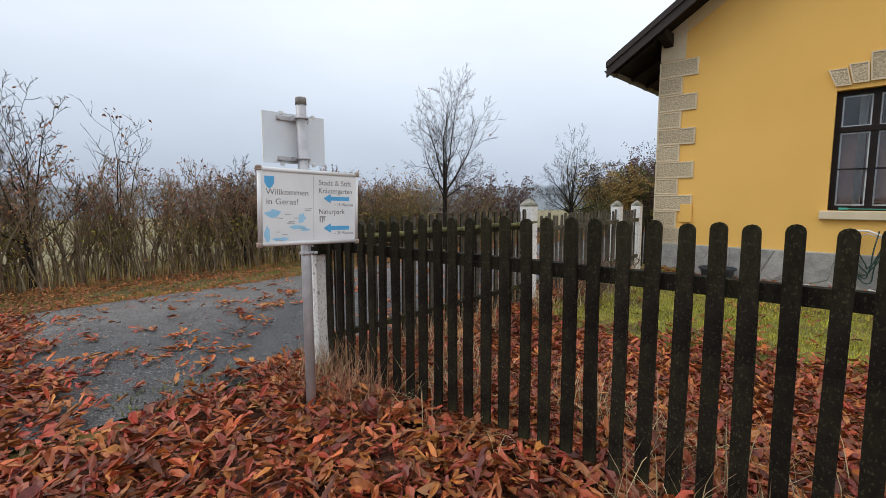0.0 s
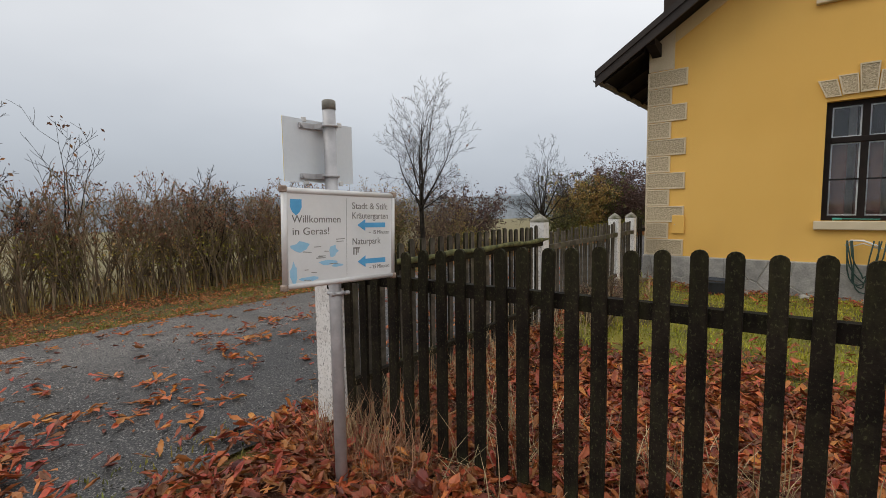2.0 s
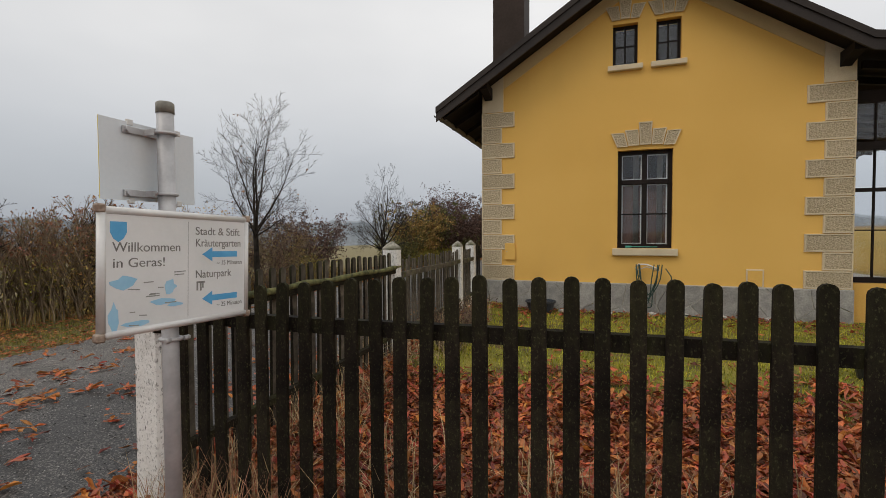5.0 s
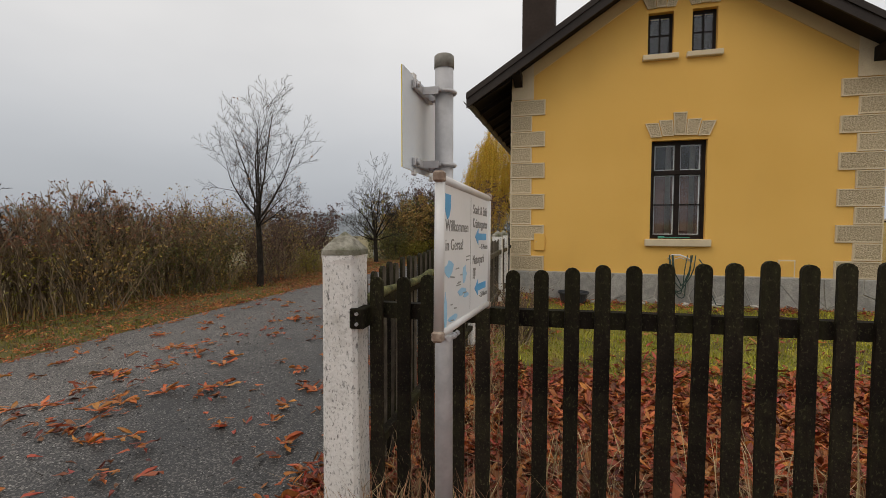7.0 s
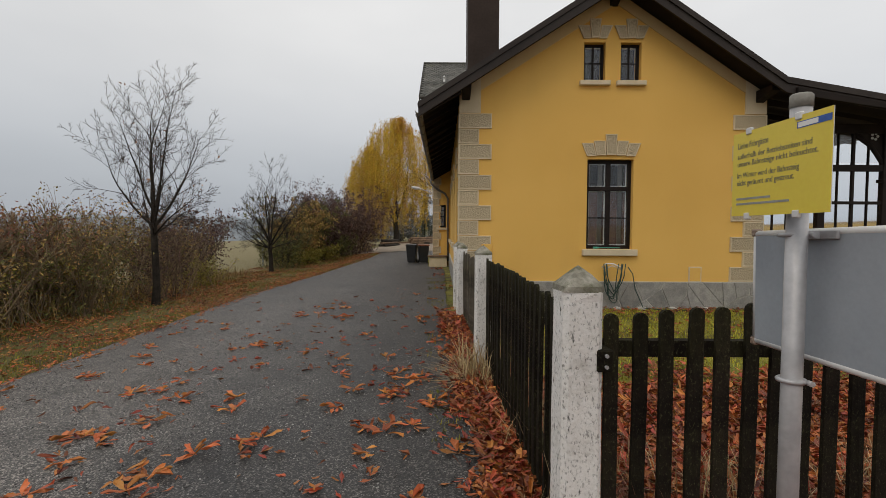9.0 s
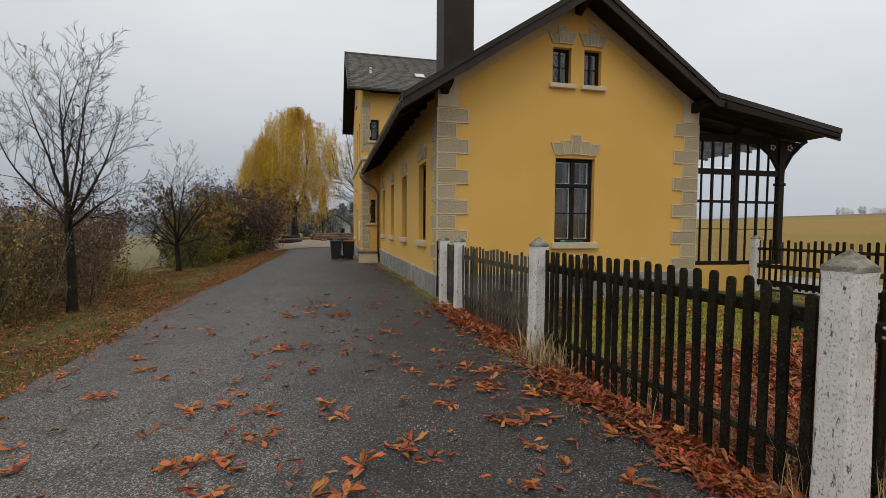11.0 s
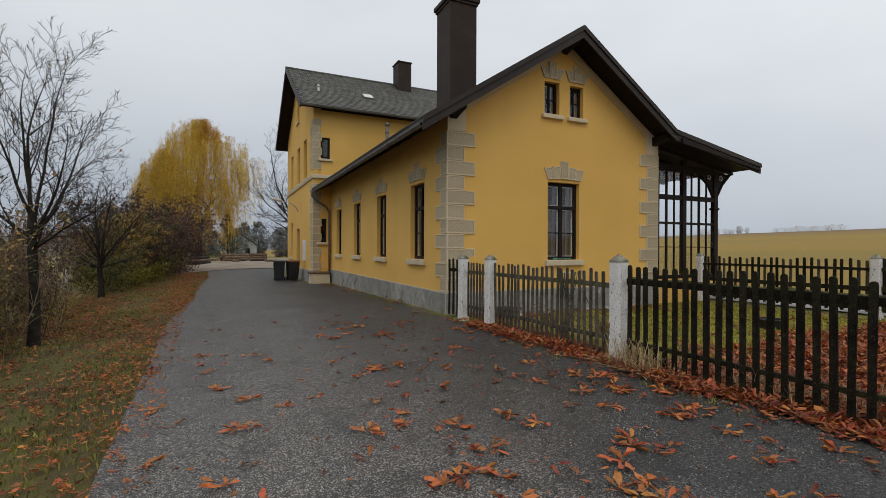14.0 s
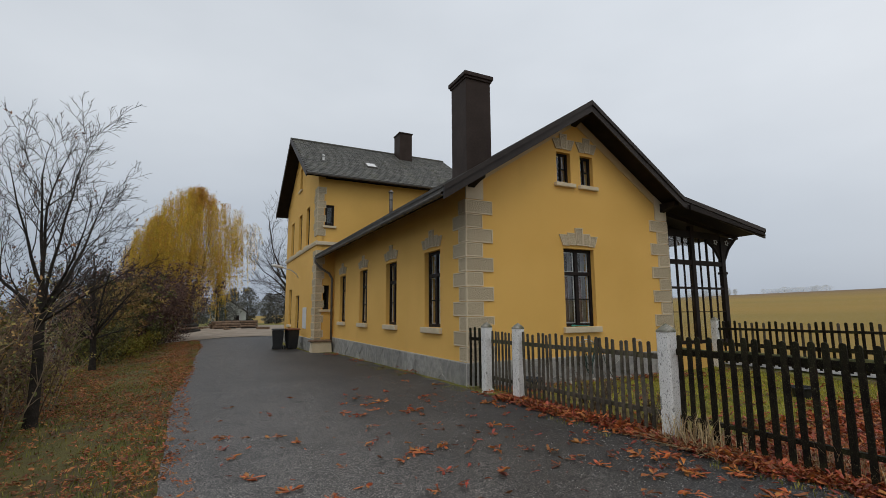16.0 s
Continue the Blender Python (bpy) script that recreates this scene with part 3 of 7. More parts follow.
house_roof = thing("house_roof", (0, 0, 0), "dark gable roof with brown barge boards and a low-pitched platform canopy", "roof", kind="structure", plan=LONG)
for nm, u0, u1 in (("roof_slope", EAVE_U, APEX_U), ("roof_slope", APEX_U, KINK_U), ("canopy_roof", KINK_U, TIP_U)):
    bm = bmesh.new()
    roof_slab(bm, u0, u1, FRONT + 0.06, LEN - 0.002, 0.10)
    part(nm, bm, ROOFING, house_roof)
    bm = bmesh.new()
    du = 0.02
    slab(bm, [(u0 + du, roof_z(u0 + du) - 0.104), (u1 - du, roof_z(u1 - du) - 0.104), (u1 - du, roof_z(u1 - du) - 0.125), (u0 + du, roof_z(u0 + du) - 0.125)], "y", FRONT + 0.1, LEN - 0.004)
    part("soffit_boards", bm, BROWN, house_roof, "dark brown boarded soffit")
    # barge board in two steps on the front edge
    bm = bmesh.new()
    slab(bm, [(u0, roof_z(u0 + 1e-6) + 0.03), (u1, roof_z(u1 - 1e-6) + 0.03), (u1, roof_z(u1 - 1e-6) - 0.10), (u0, roof_z(u0 + 1e-6) - 0.10)], "y", FRONT - 0.02, FRONT + 0.058)
    slab(bm, [(u0, roof_z(u0 + 1e-6) - 0.09), (u1, roof_z(u1 - 1e-6) - 0.09), (u1, roof_z(u1 - 1e-6) - 0.29), (u0, roof_z(u0 + 1e-6) - 0.29)], "y", FRONT + 0.012, FRONT + 0.055)
    part("barge_board", bm, BARGE, house_roof, "brown painted barge board")
# roof tiles as overlapping courses on the road slope
bm = bmesh.new()
sl = math.hypot(APEX_U - EAVE_U, APEX_Z - EAVE_Z)
for k in range(16):
    s0, s1 = k / 16, (k + 1) / 16 + 0.01
    u0, u1 = EAVE_U + s0 * (APEX_U - EAVE_U) - 0.02, EAVE_U + min(1, s1) * (APEX_U - EAVE_U)
    slab(bm, [(u0, roof_z(u0) + 0.03), (u1, roof_z(u1) + 0.008), (u1, roof_z(u1) + 0.002), (u0, roof_z(u0) + 0.002)], "y", FRONT + 0.06, LEN - 0.003)
part("tile_course", bm, ROOFING, house_roof)
for u in (0.13, APEX_U - 0.06, 6.85):
    bm = bmesh.new()
    z = roof_z(u) - 0.14
    slab(bm, [(FRONT + 0.15, z - 0.03), (0.0, z - 0.03), (0.0, z - 0.3), (FRONT + 0.45, z - 0.22), (FRONT + 0.15, z - 0.16)], "x", u - 0.09, u + 0.09)
    part("purlin_end", bm, BROWN, house_roof, "carved dark brown purlin end")
for k in range(15):
    v = -0.45 + k * 0.93
    bm = bmesh.new()
    slab(bm, [(EAVE_U + 0.08, roof_z(EAVE_U + 0.08) - 0.17), (0.0, roof_z(0) - 0.17), (0.0, roof_z(0) - 0.32), (EAVE_U + 0.1, roof_z(EAVE_U + 0.1) - 0.26)], "y", v - 0.05, v + 0.05)
    part("rafter", bm, BROWN, house_roof)
for k in range(16):
    v = -0.7 + k * 0.9
    bm = bmesh.new()
    slab(bm, [(KINK_U + 0.2, roof_z(KINK_U + 0.2) - 0.17), (TIP_U - 0.1, roof_z(TIP_U - 0.1) - 0.17), (TIP_U - 0.1, roof_z(TIP_U - 0.1) - 0.24), (KINK_U + 0.2, roof_z(KINK_U + 0.2) - 0.32)], "y", v - 0.05, v + 0.05)
    part("rafter", bm, BROWN, house_roof)


def gutter(parent, p0, p1, r=0.075):
    """A half-round gutter with a bead and brackets between two points."""
    bm = bmesh.new()
    p0, p1 = Vector(p0), Vector(p1)
    way = (p1 - p0).normalized()
    side, up = way.cross(Vector((0, 0, 1))).normalized(), Vector((0, 0, 1))
    prof = [(r * math.cos(a), r * math.sin(a)) for a in (math.pi + math.pi * k / 8 for k in range(9))]
    prof += [(c * 0.88, s * 0.88) for c, s in prof[::-1]]
    r0 = [bm.verts.new(p0 + side * c + up * s) for c, s in prof]
    r1 = [bm.verts.new(p1 + side * c + up * s) for c, s in prof]
    for i in range(len(prof)):
        j = (i + 1) % len(prof)
        bm.faces.new((r0[i], r0[j], r1[j], r1[i]))
    bm.faces.new(r0[::-1]), bm.faces.new(r1)
    bmesh.ops.recalc_face_normals(bm, faces=bm.faces[:])
    g = part("gutter", bm, GUTTER, parent, "brown half-round gutter")
    n = int((p1 - p0).length / 0.9)
    for k in range(n):
        c = p0 + way * (0.4 + k * 0.9)
        bm = bmesh.new()
        tube(bm, [c + side * (r + 0.006) * math.cos(a) + up * (r + 0.006) * math.sin(a) for a in (math.pi + math.pi * i / 6 for i in range(7))], 0.008, 5)
        part("gutter_bracket", bm, GUTTER, g)


gutter(house_roof, (EAVE_U + 0.0, FRONT + 0.07, EAVE_Z - 0.125), (EAVE_U + 0.02, LEN - 0.12, EAVE_Z - 0.125))
bm = bmesh.new()
tube(bm, [(EAVE_U - 0.08, LEN - 0.3, EAVE_Z - 0.1), (EAVE_U - 0.05, LEN - 0.3, EAVE_Z - 0.35), (EAVE_U + 0.2, LEN - 0.28, EAVE_Z - 0.6), (-0.28, LEN - 0.2, EAVE_Z - 0.85), (-0.12, LEN - 0.16, EAVE_Z - 1.1), (-0.1, LEN - 0.16, 0.1)], 0.055, 10)
whole("downpipe", bm, GUTTER, (0, 0, 0), "brown metal downpipe bending back to the side wall", "downpipe", plan=LONG)

# chimney clad in brown sheet metal
chimney = thing("chimney", (0.535, 0.63, 5.2), "tall square chimney clad in brown sheet metal", "chimney", plan=LONG)
bm = bmesh.new()
box(bm, (-0.365, -0.40, -0.35), (0.365, 0.40, 2.46), 0.01)
part("shaft", bm, SHEET, chimney)
bm = bmesh.new()
box(bm, (-0.43, -0.47, 2.46), (0.43, 0.47, 2.57), 0.01)
box(bm, (-0.39, -0.435, 2.40), (0.39, 0.435, 2.459))
part("cap", bm, SHEET, chimney)
bm = bmesh.new()
tube(bm, [(0, 0, -0.7), (0, 0, 0.75)], 0.09, 12)
tube(bm, [(0, 0, 0.36), (0, 0, 0.44)], 0.105, 12)
tube(bm, [(0, 0, 0.75), (0, 0, 0.8), (0, 0, 0.92)], [0.13, 0.13, 0.03], 12)
whole("stove_pipe", bm, GUTTER, (2.62, 12.4, 6.95), "grey metal stove pipe with a small hood on the roof", "flue pipe", plan=LONG)


# ---- stones on the walls ----
def stone_block(w, h, d):
    """A block with a smooth border and a sunk, tooled panel, its face towards -y, from x 0 to w, z 0 to h."""
    bm = bmesh.new()
    b = 0.024
    f = [bm.verts.new(p) for p in ((0, -d, 0), (w, -d, 0), (w, -d, h), (0, -d, h))]
    o = [bm.verts.new(p) for p in ((-0.008, 0, -0.004), (w + 0.008, 0, -0.004), (w + 0.008, 0, h + 0.004), (-0.008, 0, h + 0.004))]
    g = [bm.verts.new(p) for p in ((b, -d, b), (w - b, -d, b), (w - b, -d, h - b), (b, -d, h - b))]
    q = [bm.verts.new(p) for p in ((b + 0.006, -d + 0.009, b + 0.006), (w - b - 0.006, -d + 0.009, b + 0.006), (w - b - 0.006, -d + 0.009, h - b - 0.006), (b + 0.006, -d + 0.009, h - b - 0.006))]
    for i in range(4):
        j = (i + 1) % 4
        bm.faces.new((o[i], o[j], f[j], f[i]))
        bm.faces.new((f[i], f[j], g[j], g[i]))
        bm.faces.new((g[i], g[j], q[j], q[i])).material_index = 1
    bm.faces.new(q).material_index = 1
    bmesh.ops.recalc_face_normals(bm, faces=bm.faces[:])
    return bm


BLOCKS = {}


def block_mesh(w, h, d=0.034):
    key = (round(w, 3), round(h, 3), d)
    if key not in BLOCKS:
        BLOCKS[key] = mesh_of("quoin_stone", stone_block(w, h, d), [STONE, STONE_ROUGH])
    return BLOCKS[key]


BAND = 0.22
SIDE = pose(0, 0, 0, 0, 0, -90)   # a wall that faces -x: its own x runs towards -y
PITCH, ROWS_Q, QUOIN_TOP = 0.35, 11, 4.36
for k in range(ROWS_Q):
    z = QUOIN_TOP - (k + 1) * PITCH + 0.008
    wide, side = (0.72, 0.35) if k % 2 == 0 else (0.43, 0.64)
    part("quoin_stone", block_mesh(wide + 0.034, PITCH - 0.016), None, wall_gable, m=pose(-0.034, 0, z))
    part("quoin_stone", block_mesh(wide + 0.034, PITCH - 0.016), None, wall_gable, m=pose(WID - wide, 0, z))
    part("quoin_stone", block_mesh(side, PITCH - 0.016), None, wall_side, m=pose(0, side, z) @ SIDE)
# smooth kneeler blocks over the quoins
for u0, u1 in ((-0.02, 0.47), (WID - 0.47, WID + 0.02)):
    bm = bmesh.new()
    slab(bm, [(u0, QUOIN_TOP + 0.01), (u1, QUOIN_TOP + 0.01), (u1, roof_z(u1) - 0.14), (u0, roof_z(u0) - 0.14)], "y", -0.03, 0.0)
    part("kneeler_stone", bm, STONE, wall_gable, "smooth cream corner block")
# a flat pale band on the plaster under the sloping eaves
for u0, u1, u2 in ((0.474, APEX_U - 0.002, 0.474), (WID - 0.474, APEX_U + 0.002, WID - 0.474)):
    bm = bmesh.new()
    slab(bm, [(u0, roof_z(u0) - 0.14), (u1, roof_z(u1) - 0.14), (u1, roof_z(u1) - 0.2 - BAND), (u2, roof_z(u2) - 0.2 - BAND)], "y", -0.022, 0.0)
    part("frieze_band", bm, BAND_PLASTER, wall_gable, "dull pale band under the eaves")


def voussoirs(parent, m, w, h, n, spread_w, key):
    """A flat fan of stones over an opening w wide: feet at z 0."""
    for i in range(n):
        a0, a1 = i / n, (i + 1) / n
        gap = 0.006
        x0, x1 = -w / 2 + a0 * w + gap, -w / 2 + a1 * w - gap
        X0, X1 = -spread_w / 2 + a0 * spread_w + gap, -spread_w / 2 + a1 * spread_w - gap
        mid = i == n // 2
        rise = 0.10 * w * (1 - (2 * (a0 + a1) / 2 - 1) ** 2)
        zb, zt = rise * 0.35, h + rise + (key if mid else 0)
        bm = bmesh.new()
        d = 0.05 if mid else 0.04
        outer = [(x0, zb), (x1, zb), (X1, zt), (X0, zt)]
        cx, cz = sum(p[0] for p in outer) / 4, sum(p[1] for p in outer) / 4
        inner = [(cx + (x - cx) * 0.80, cz + (z - cz) * 0.86) for x, z in outer]
        f = [bm.verts.new((x, -d, z)) for x, z in outer]
        o = [bm.verts.new((x, 0, z)) for x, z in outer]
        e = [bm.verts.new((cx + (x - cx) * 0.83, -d, cz + (z - cz) * 0.89)) for x, z in outer]
        g = [bm.verts.new((x, -d + 0.009, z)) for x, z in inner]
        for a in range(4):
            b = (a + 1) % 4
            bm.faces.new((o[a], o[b], f[b], f[a]))
            bm.faces.new((f[a], f[b], e[b], e[a]))
            bm.faces.new((e[a], e[b], g[b], g[a])).material_index = 1
        bm.faces.new(g).material_index = 1
        bmesh.ops.recalc_face_normals(bm, faces=bm.faces[:])
        part("voussoir_stone", bm, [STONE, STONE_ROUGH], parent, m=m)


voussoirs(wall_gable, pose(3.475, 0, 3.385), 1.12, 0.27, 5, 1.36, 0.13)
for lo, hi, _, top in SMALL_WINDOWS:
    voussoirs(wall_gable, pose((lo + hi) / 2, 0, top + 0.07), 0.54, 0.27, 3, 0.80, 0.12)
for lo, hi, _, top in SIDE_WINDOWS:
    voussoirs(wall_side, pose(0, (lo + hi) / 2, top + 0.07) @ SIDE, 1.06, 0.24, 5, 1.30, 0.16)


def clip_cell(poly, px, pz, qx, qz):
    """The part of a polygon that lies nearer to p than to q."""
    out = []
    mx, mz, nx, nz = (px + qx) / 2, (pz + qz) / 2, qx - px, qz - pz
    for (ax, az), (bx, bz) in zip(poly, poly[1:] + poly[:1]):
        da, db = (ax - mx) * nx + (az - mz) * nz, (bx - mx) * nx + (bz - mz) * nz
        if da <= 0:
            out.append((ax, az))
        if da * db < 0:
            k = da / (da - db)
            out.append((ax + k * (bx - ax), az + k * (bz - az)))
    return out


def rubble(parent, m, length, height, seed, step=0.5):
    """Polygonal plinth stones with open joints; x along, z up, face to -y."""
    r = random.Random(seed)
    bm = bmesh.new()
    box(bm, (0, -0.045, -0.45), (length, 0.0, height))
    part("mortar_bed", bm, MORTAR, parent, m=m)
    n = int(length / step * 2.1)
    seeds = [(length * (i + r.uniform(0.1, 0.9)) / n, r.uniform(-0.3, height)) for i in range(n)]
    for i, (px, pz) in enumerate(seeds):
        poly = [(0.0, -0.4), (length, -0.4), (length, height - 0.004), (0.0, height - 0.004)]
        for j, (qx, qz) in enumerate(seeds):
            if i != j and abs(qx - px) < 2.5 and poly:
                poly = clip_cell(poly, px, pz, qx, qz)
        if len(poly) < 3:
            continue
        cx, cz = sum(p[0] for p in poly) / len(poly), sum(p[1] for p in poly) / len(poly)
        bm = bmesh.new()
        d = 0.058 + r.uniform(0, 0.012)

        def shrink(g):
            return [(x + (cx - x) * min(0.5, g / max(0.05, math.hypot(x - cx, z - cz))), z + (cz - z) * min(0.5, g / max(0.05, math.hypot(x - cx, z - cz)))) for x, z in poly]

        o = [bm.verts.new((x, -0.04, z)) for x, z in shrink(0.013)]
        f = [bm.verts.new((x, -d, z)) for x, z in shrink(0.022)]
        for k in range(len(poly)):
            b = (k + 1) % len(poly)
            bm.faces.new((o[k], o[b], f[b], f[k]))
        bm.faces.new(f)
        bmesh.ops.recalc_face_normals(bm, faces=bm.faces[:])
        part("plinth_stone", bm, PLINTH, parent, m=m)


rubble(wall_gable, pose(-0.055, 0, 0), WID + 0.11, 0.51, 3)
rubble(wall_side, pose(0, LEN, 0) @ SIDE, LEN - 0.0, 0.50, 5, 0.75)


# ---- windows ----
def window(name, m, w, h, label, cols=2, transom=0.32, bars=(0.65,), recess=0.13, curtain=True, sill=True, sill_over=0.10, plan=None, fr=0.08, mull=0.05):
    """A dark wooden window, x to the right, y inwards, z up from the opening's lower left corner."""
    win = new(name)
    win.matrix_world = (plan or H) @ m
    tagged(win, label, "window", kind="structure")
    y0, y1 = recess, recess + 0.06
    bm = bmesh.new()
    for a, b in (((0, 0), (fr, h)), ((w - fr, 0), (w, h)), ((fr, 0), (w - fr, fr)), ((fr, h - fr), (w - fr, h))):
        box(bm, (a[0], y0, a[1]), (b[0], y1, b[1]))
    part("window_frame", bm, FRAME, win)
    zt = h * (1 - transom) if transom else None
    cw = (w - 2 * fr) / cols
    if zt:
        bm = bmesh.new()
        box(bm, (fr, y0 - 0.015, zt - 0.05), (w - fr, y1, zt + 0.05), 0.008)
        part("transom", bm, FRAME, win)
    for c in range(1, cols):
        bm = bmesh.new()
        box(bm, (fr + c * cw - mull, y0 - 0.006, fr), (fr + c * cw + mull, y1 - 0.002, h - fr))
        part("mullion", bm, FRAME, win)
    levels = [fr] + sorted(h * (1 - b) for b in bars) + ([zt] if zt else []) + [h - fr]
    levels = sorted(levels)
    for c in range(cols):
        for za, zb in zip(levels, levels[1:]):
            bm = bmesh.new()
            box(bm, (fr + c * cw, y0 + 0.028, za), (fr + (c + 1) * cw, y0 + 0.033, zb))
            pane = part("pane", bm, GLASS, win)
            pane.visible_shadow = False
        for b in bars:
            bm = bmesh.new()
            box(bm, (fr + c * cw, y0 + 0.01, h * (1 - b) - 0.014), (fr + (c + 1) * cw, y1 - 0.01, h * (1 - b) + 0.014))
            part("glazing_bar", bm, FRAME, win)
    if curtain:
        # white inner casements behind the outer sashes
        for c in range(cols):
            xa, xb = fr + c * cw + (0.006 if c == 0 else 0.05), fr + (c + 1) * cw - (0.05 if c == 0 else 0.006)
            for za, zb in ((fr + 0.01, (zt or h) - 0.052), ((zt or 0) + 0.052, h - fr - 0.006)):
                bm = bmesh.new()
                for a, b in (((xa, za), (xa + 0.022, zb)), ((xb - 0.022, za), (xb, zb)), ((xa + 0.022, za), (xb - 0.022, za + 0.02)), ((xa + 0.022, zb - 0.02), (xb - 0.022, zb))):
                    box(bm, (a[0], y1 + 0.004, a[1]), (b[0], y1 + 0.024, b[1]))
                part("inner_casement", bm, WHITE, win, "narrow white inner casement")
            bm = bmesh.new()
            box(bm, (xa, y1 + 0.10, fr), (xb, y1 + 0.11, (zt or h) - 0.06))
            part("window_blind", bm, PINK_BLIND, win, "dull pink-brown blind drawn to the transom")
        for c in range(cols):
            bm = bmesh.new()
            n = 24
            x0 = fr + c * cw + (cw * 0.52 if c == 0 else cw * 0.55)
            x1 = x0 + cw * 0.24
            rows = []
            for z in (0.08, h - 0.05):
                rows.append([bm.verts.new((x0 + (x1 - x0) * i / n, y1 + 0.035 + 0.018 * math.sin(i * 1.9), z)) for i in range(n + 1)])
            for i in range(n):
                bm.faces.new((rows[0][i], rows[0][i + 1], rows[1][i + 1], rows[1][i])).smooth = True
            bmesh.ops.solidify(bm, geom=bm.faces[:], thickness=0.003)
            part("curtain", bm, CURTAIN, win, "hanging white net curtain")
    if sill:
        bm = bmesh.new()
        box(bm, (-sill_over, -0.10, -0.155 if h > 1.5 else -0.115), (w + sill_over, recess + 0.03, -0.004), 0.012)
        part("window_sill", bm, STONE, win, "cream stone sill")
    return win


window("window_1", pose(2.94, 0, 1.26), 1.065, 2.07, "tall dark-framed six-pane window with net curtains in the gable", plan=LONG)
for lo, hi, z0, z1 in SMALL_WINDOWS:
    window("window_2", pose(lo, 0, z0), hi - lo, z1 - z0, "small dark attic window with four panes and a stone sill", transom=0, bars=(0.5,), curtain=False, plan=LONG, fr=0.06, mull=0.017)
for lo, hi, z0, z1 in SIDE_WINDOWS:
    window("window_3", pose(0, hi, z0) @ SIDE, hi - lo, z1 - z0, "tall dark-framed window with net curtains in the side wall", plan=LONG)

# ---- the glazed screen under the canopy ----
screen = thing("glazed_screen", (WID, 0.32, 0), "dark iron-framed glazed screen under the platform canopy", "glass screen", plan=LONG)
SW = 3.12
bm = bmesh.new()
box(bm, (0, -0.12, -0.3), (SW, 0.12, 0.62))
part("base_wall", bm, PLASTER, screen, "yellow plastered low wall")
for x, wd in ((0.07, 0.14), (1.58, 0.17), (SW, 0.2)):
    bm = bmesh.new()
    box(bm, (x - wd / 2, -0.07, 0.62), (x + wd / 2, 0.07, roof_z(WID + x) - 0.3), 0.008)
    part("post", bm, BROWN, screen)
for z, hh in ((0.68, 0.10), (3.2, 0.15), (2.38, 0.07), (1.62, 0.024), (4.12, 0.22)):
    bm = bmesh.new()
    box(bm, (0.1, -0.05, z - hh / 2), (SW - 0.09, 0.05, z + hh / 2))
    part("rail", bm, BROWN, screen)
for x, wd in ((0.46, 0.012), (0.81, 0.03), (1.16, 0.012), (1.98, 0.012), (2.34, 0.03), (2.7, 0.012)):
    bm = bmesh.new()
    box(bm, (x - wd, -0.03, 0.73), (x + wd, 0.03, 4.02))
    part("glazing_bar", bm, BROWN, screen)
for z0, z1 in ((0.73, 2.4), (2.44, 3.2), (3.34, 4.08)):
    for x0, x1 in ((0.14, 1.49), (1.67, SW - 0.1)):
        bm = bmesh.new()
        box(bm, (x0, -0.004, z0), (x1, 0.004, z1))
        pane = part("pane", bm, GLASS, screen)
        pane.visible_shadow = False
# curved bracket with pierced fretwork at the outer post
bracket = thing("canopy_bracket", (WID + SW, 0.32, 0), "curved dark timber bracket with pierced fretwork", "bracket", plan=LONG)
bm = bmesh.new()
tube(bm, [(0, 0, 2.95), (0.12, 0, 3.35), (0.38, 0, 3.75), (0.75, 0, 4.08), (0.9, 0, 4.16)], 0.055, 8)
tube(bm, [(0, 0, 2.95), (-0.1, 0, 3.35), (-0.36, 0, 3.72), (-0.8, 0, 4.02)], 0.05, 8)
part("strut", bm, BROWN, bracket)
bm = bmesh.new()
slab(bm, [(0.02, 4.15), (0.02, 3.1), (0.14, 3.4), (0.38, 3.8), (0.72, 4.1)], "y", -0.02, 0.02)
slab(bm, [(-0.02, 4.15), (-0.75, 4.06), (-0.38, 3.78), (-0.13, 3.4), (-0.02, 3.1)], "y", -0.02, 0.02)
part("fret_panel", bm, BROWN, bracket)
# pale discs in the panels stand for daylight seen through the fretwork
for cx in (-0.3, 0.3):
    for k in range(5):
        a = 2 * math.pi * k / 5
        bm = bmesh.new()
        x, z = cx + 0.07 * math.cos(a), 3.95 + 0.07 * math.sin(a)
        tube(bm, [(x, -0.03, z), (x, 0.03, z)], 0.032, 8)
        part("fret_light_disc", bm, FAR_WALL, bracket, "pale disc standing in for light through the fretwork")
bm = bmesh.new()
box(bm, (-0.13, -0.1, 2.86), (0.13, 0.1, 2.94), 0.01)
part("collar", bm, BROWN, bracket)

# ---- the tall cross wing ----
TU, TV0, TV1, TE, TR = -0.86, LEN, 23.2, 8.30, 11.90
wing_front = bmesh.new()
pierced(wing_front, TU + 0.35, 8.0, lambda u: TE, [(-0.52, -0.06, 5.92, 6.97), (-0.62, -0.22, 1.82, 2.98)], TV0, TV0 + 0.35, "y")
wing_wall = whole("wall_wing_south", wing_front, PLASTER, (0, 0, 0), "ochre-yellow plastered wall of the two-storey wing", "wall", kind="structure", plan=LONG)
VM = (TV0 + TV1) / 2


def wing_top(v):
    return TE + (TR - TE) * (1 - abs(v - VM) / (VM - TV0 + 0.5)) * 1.0 - 0.1


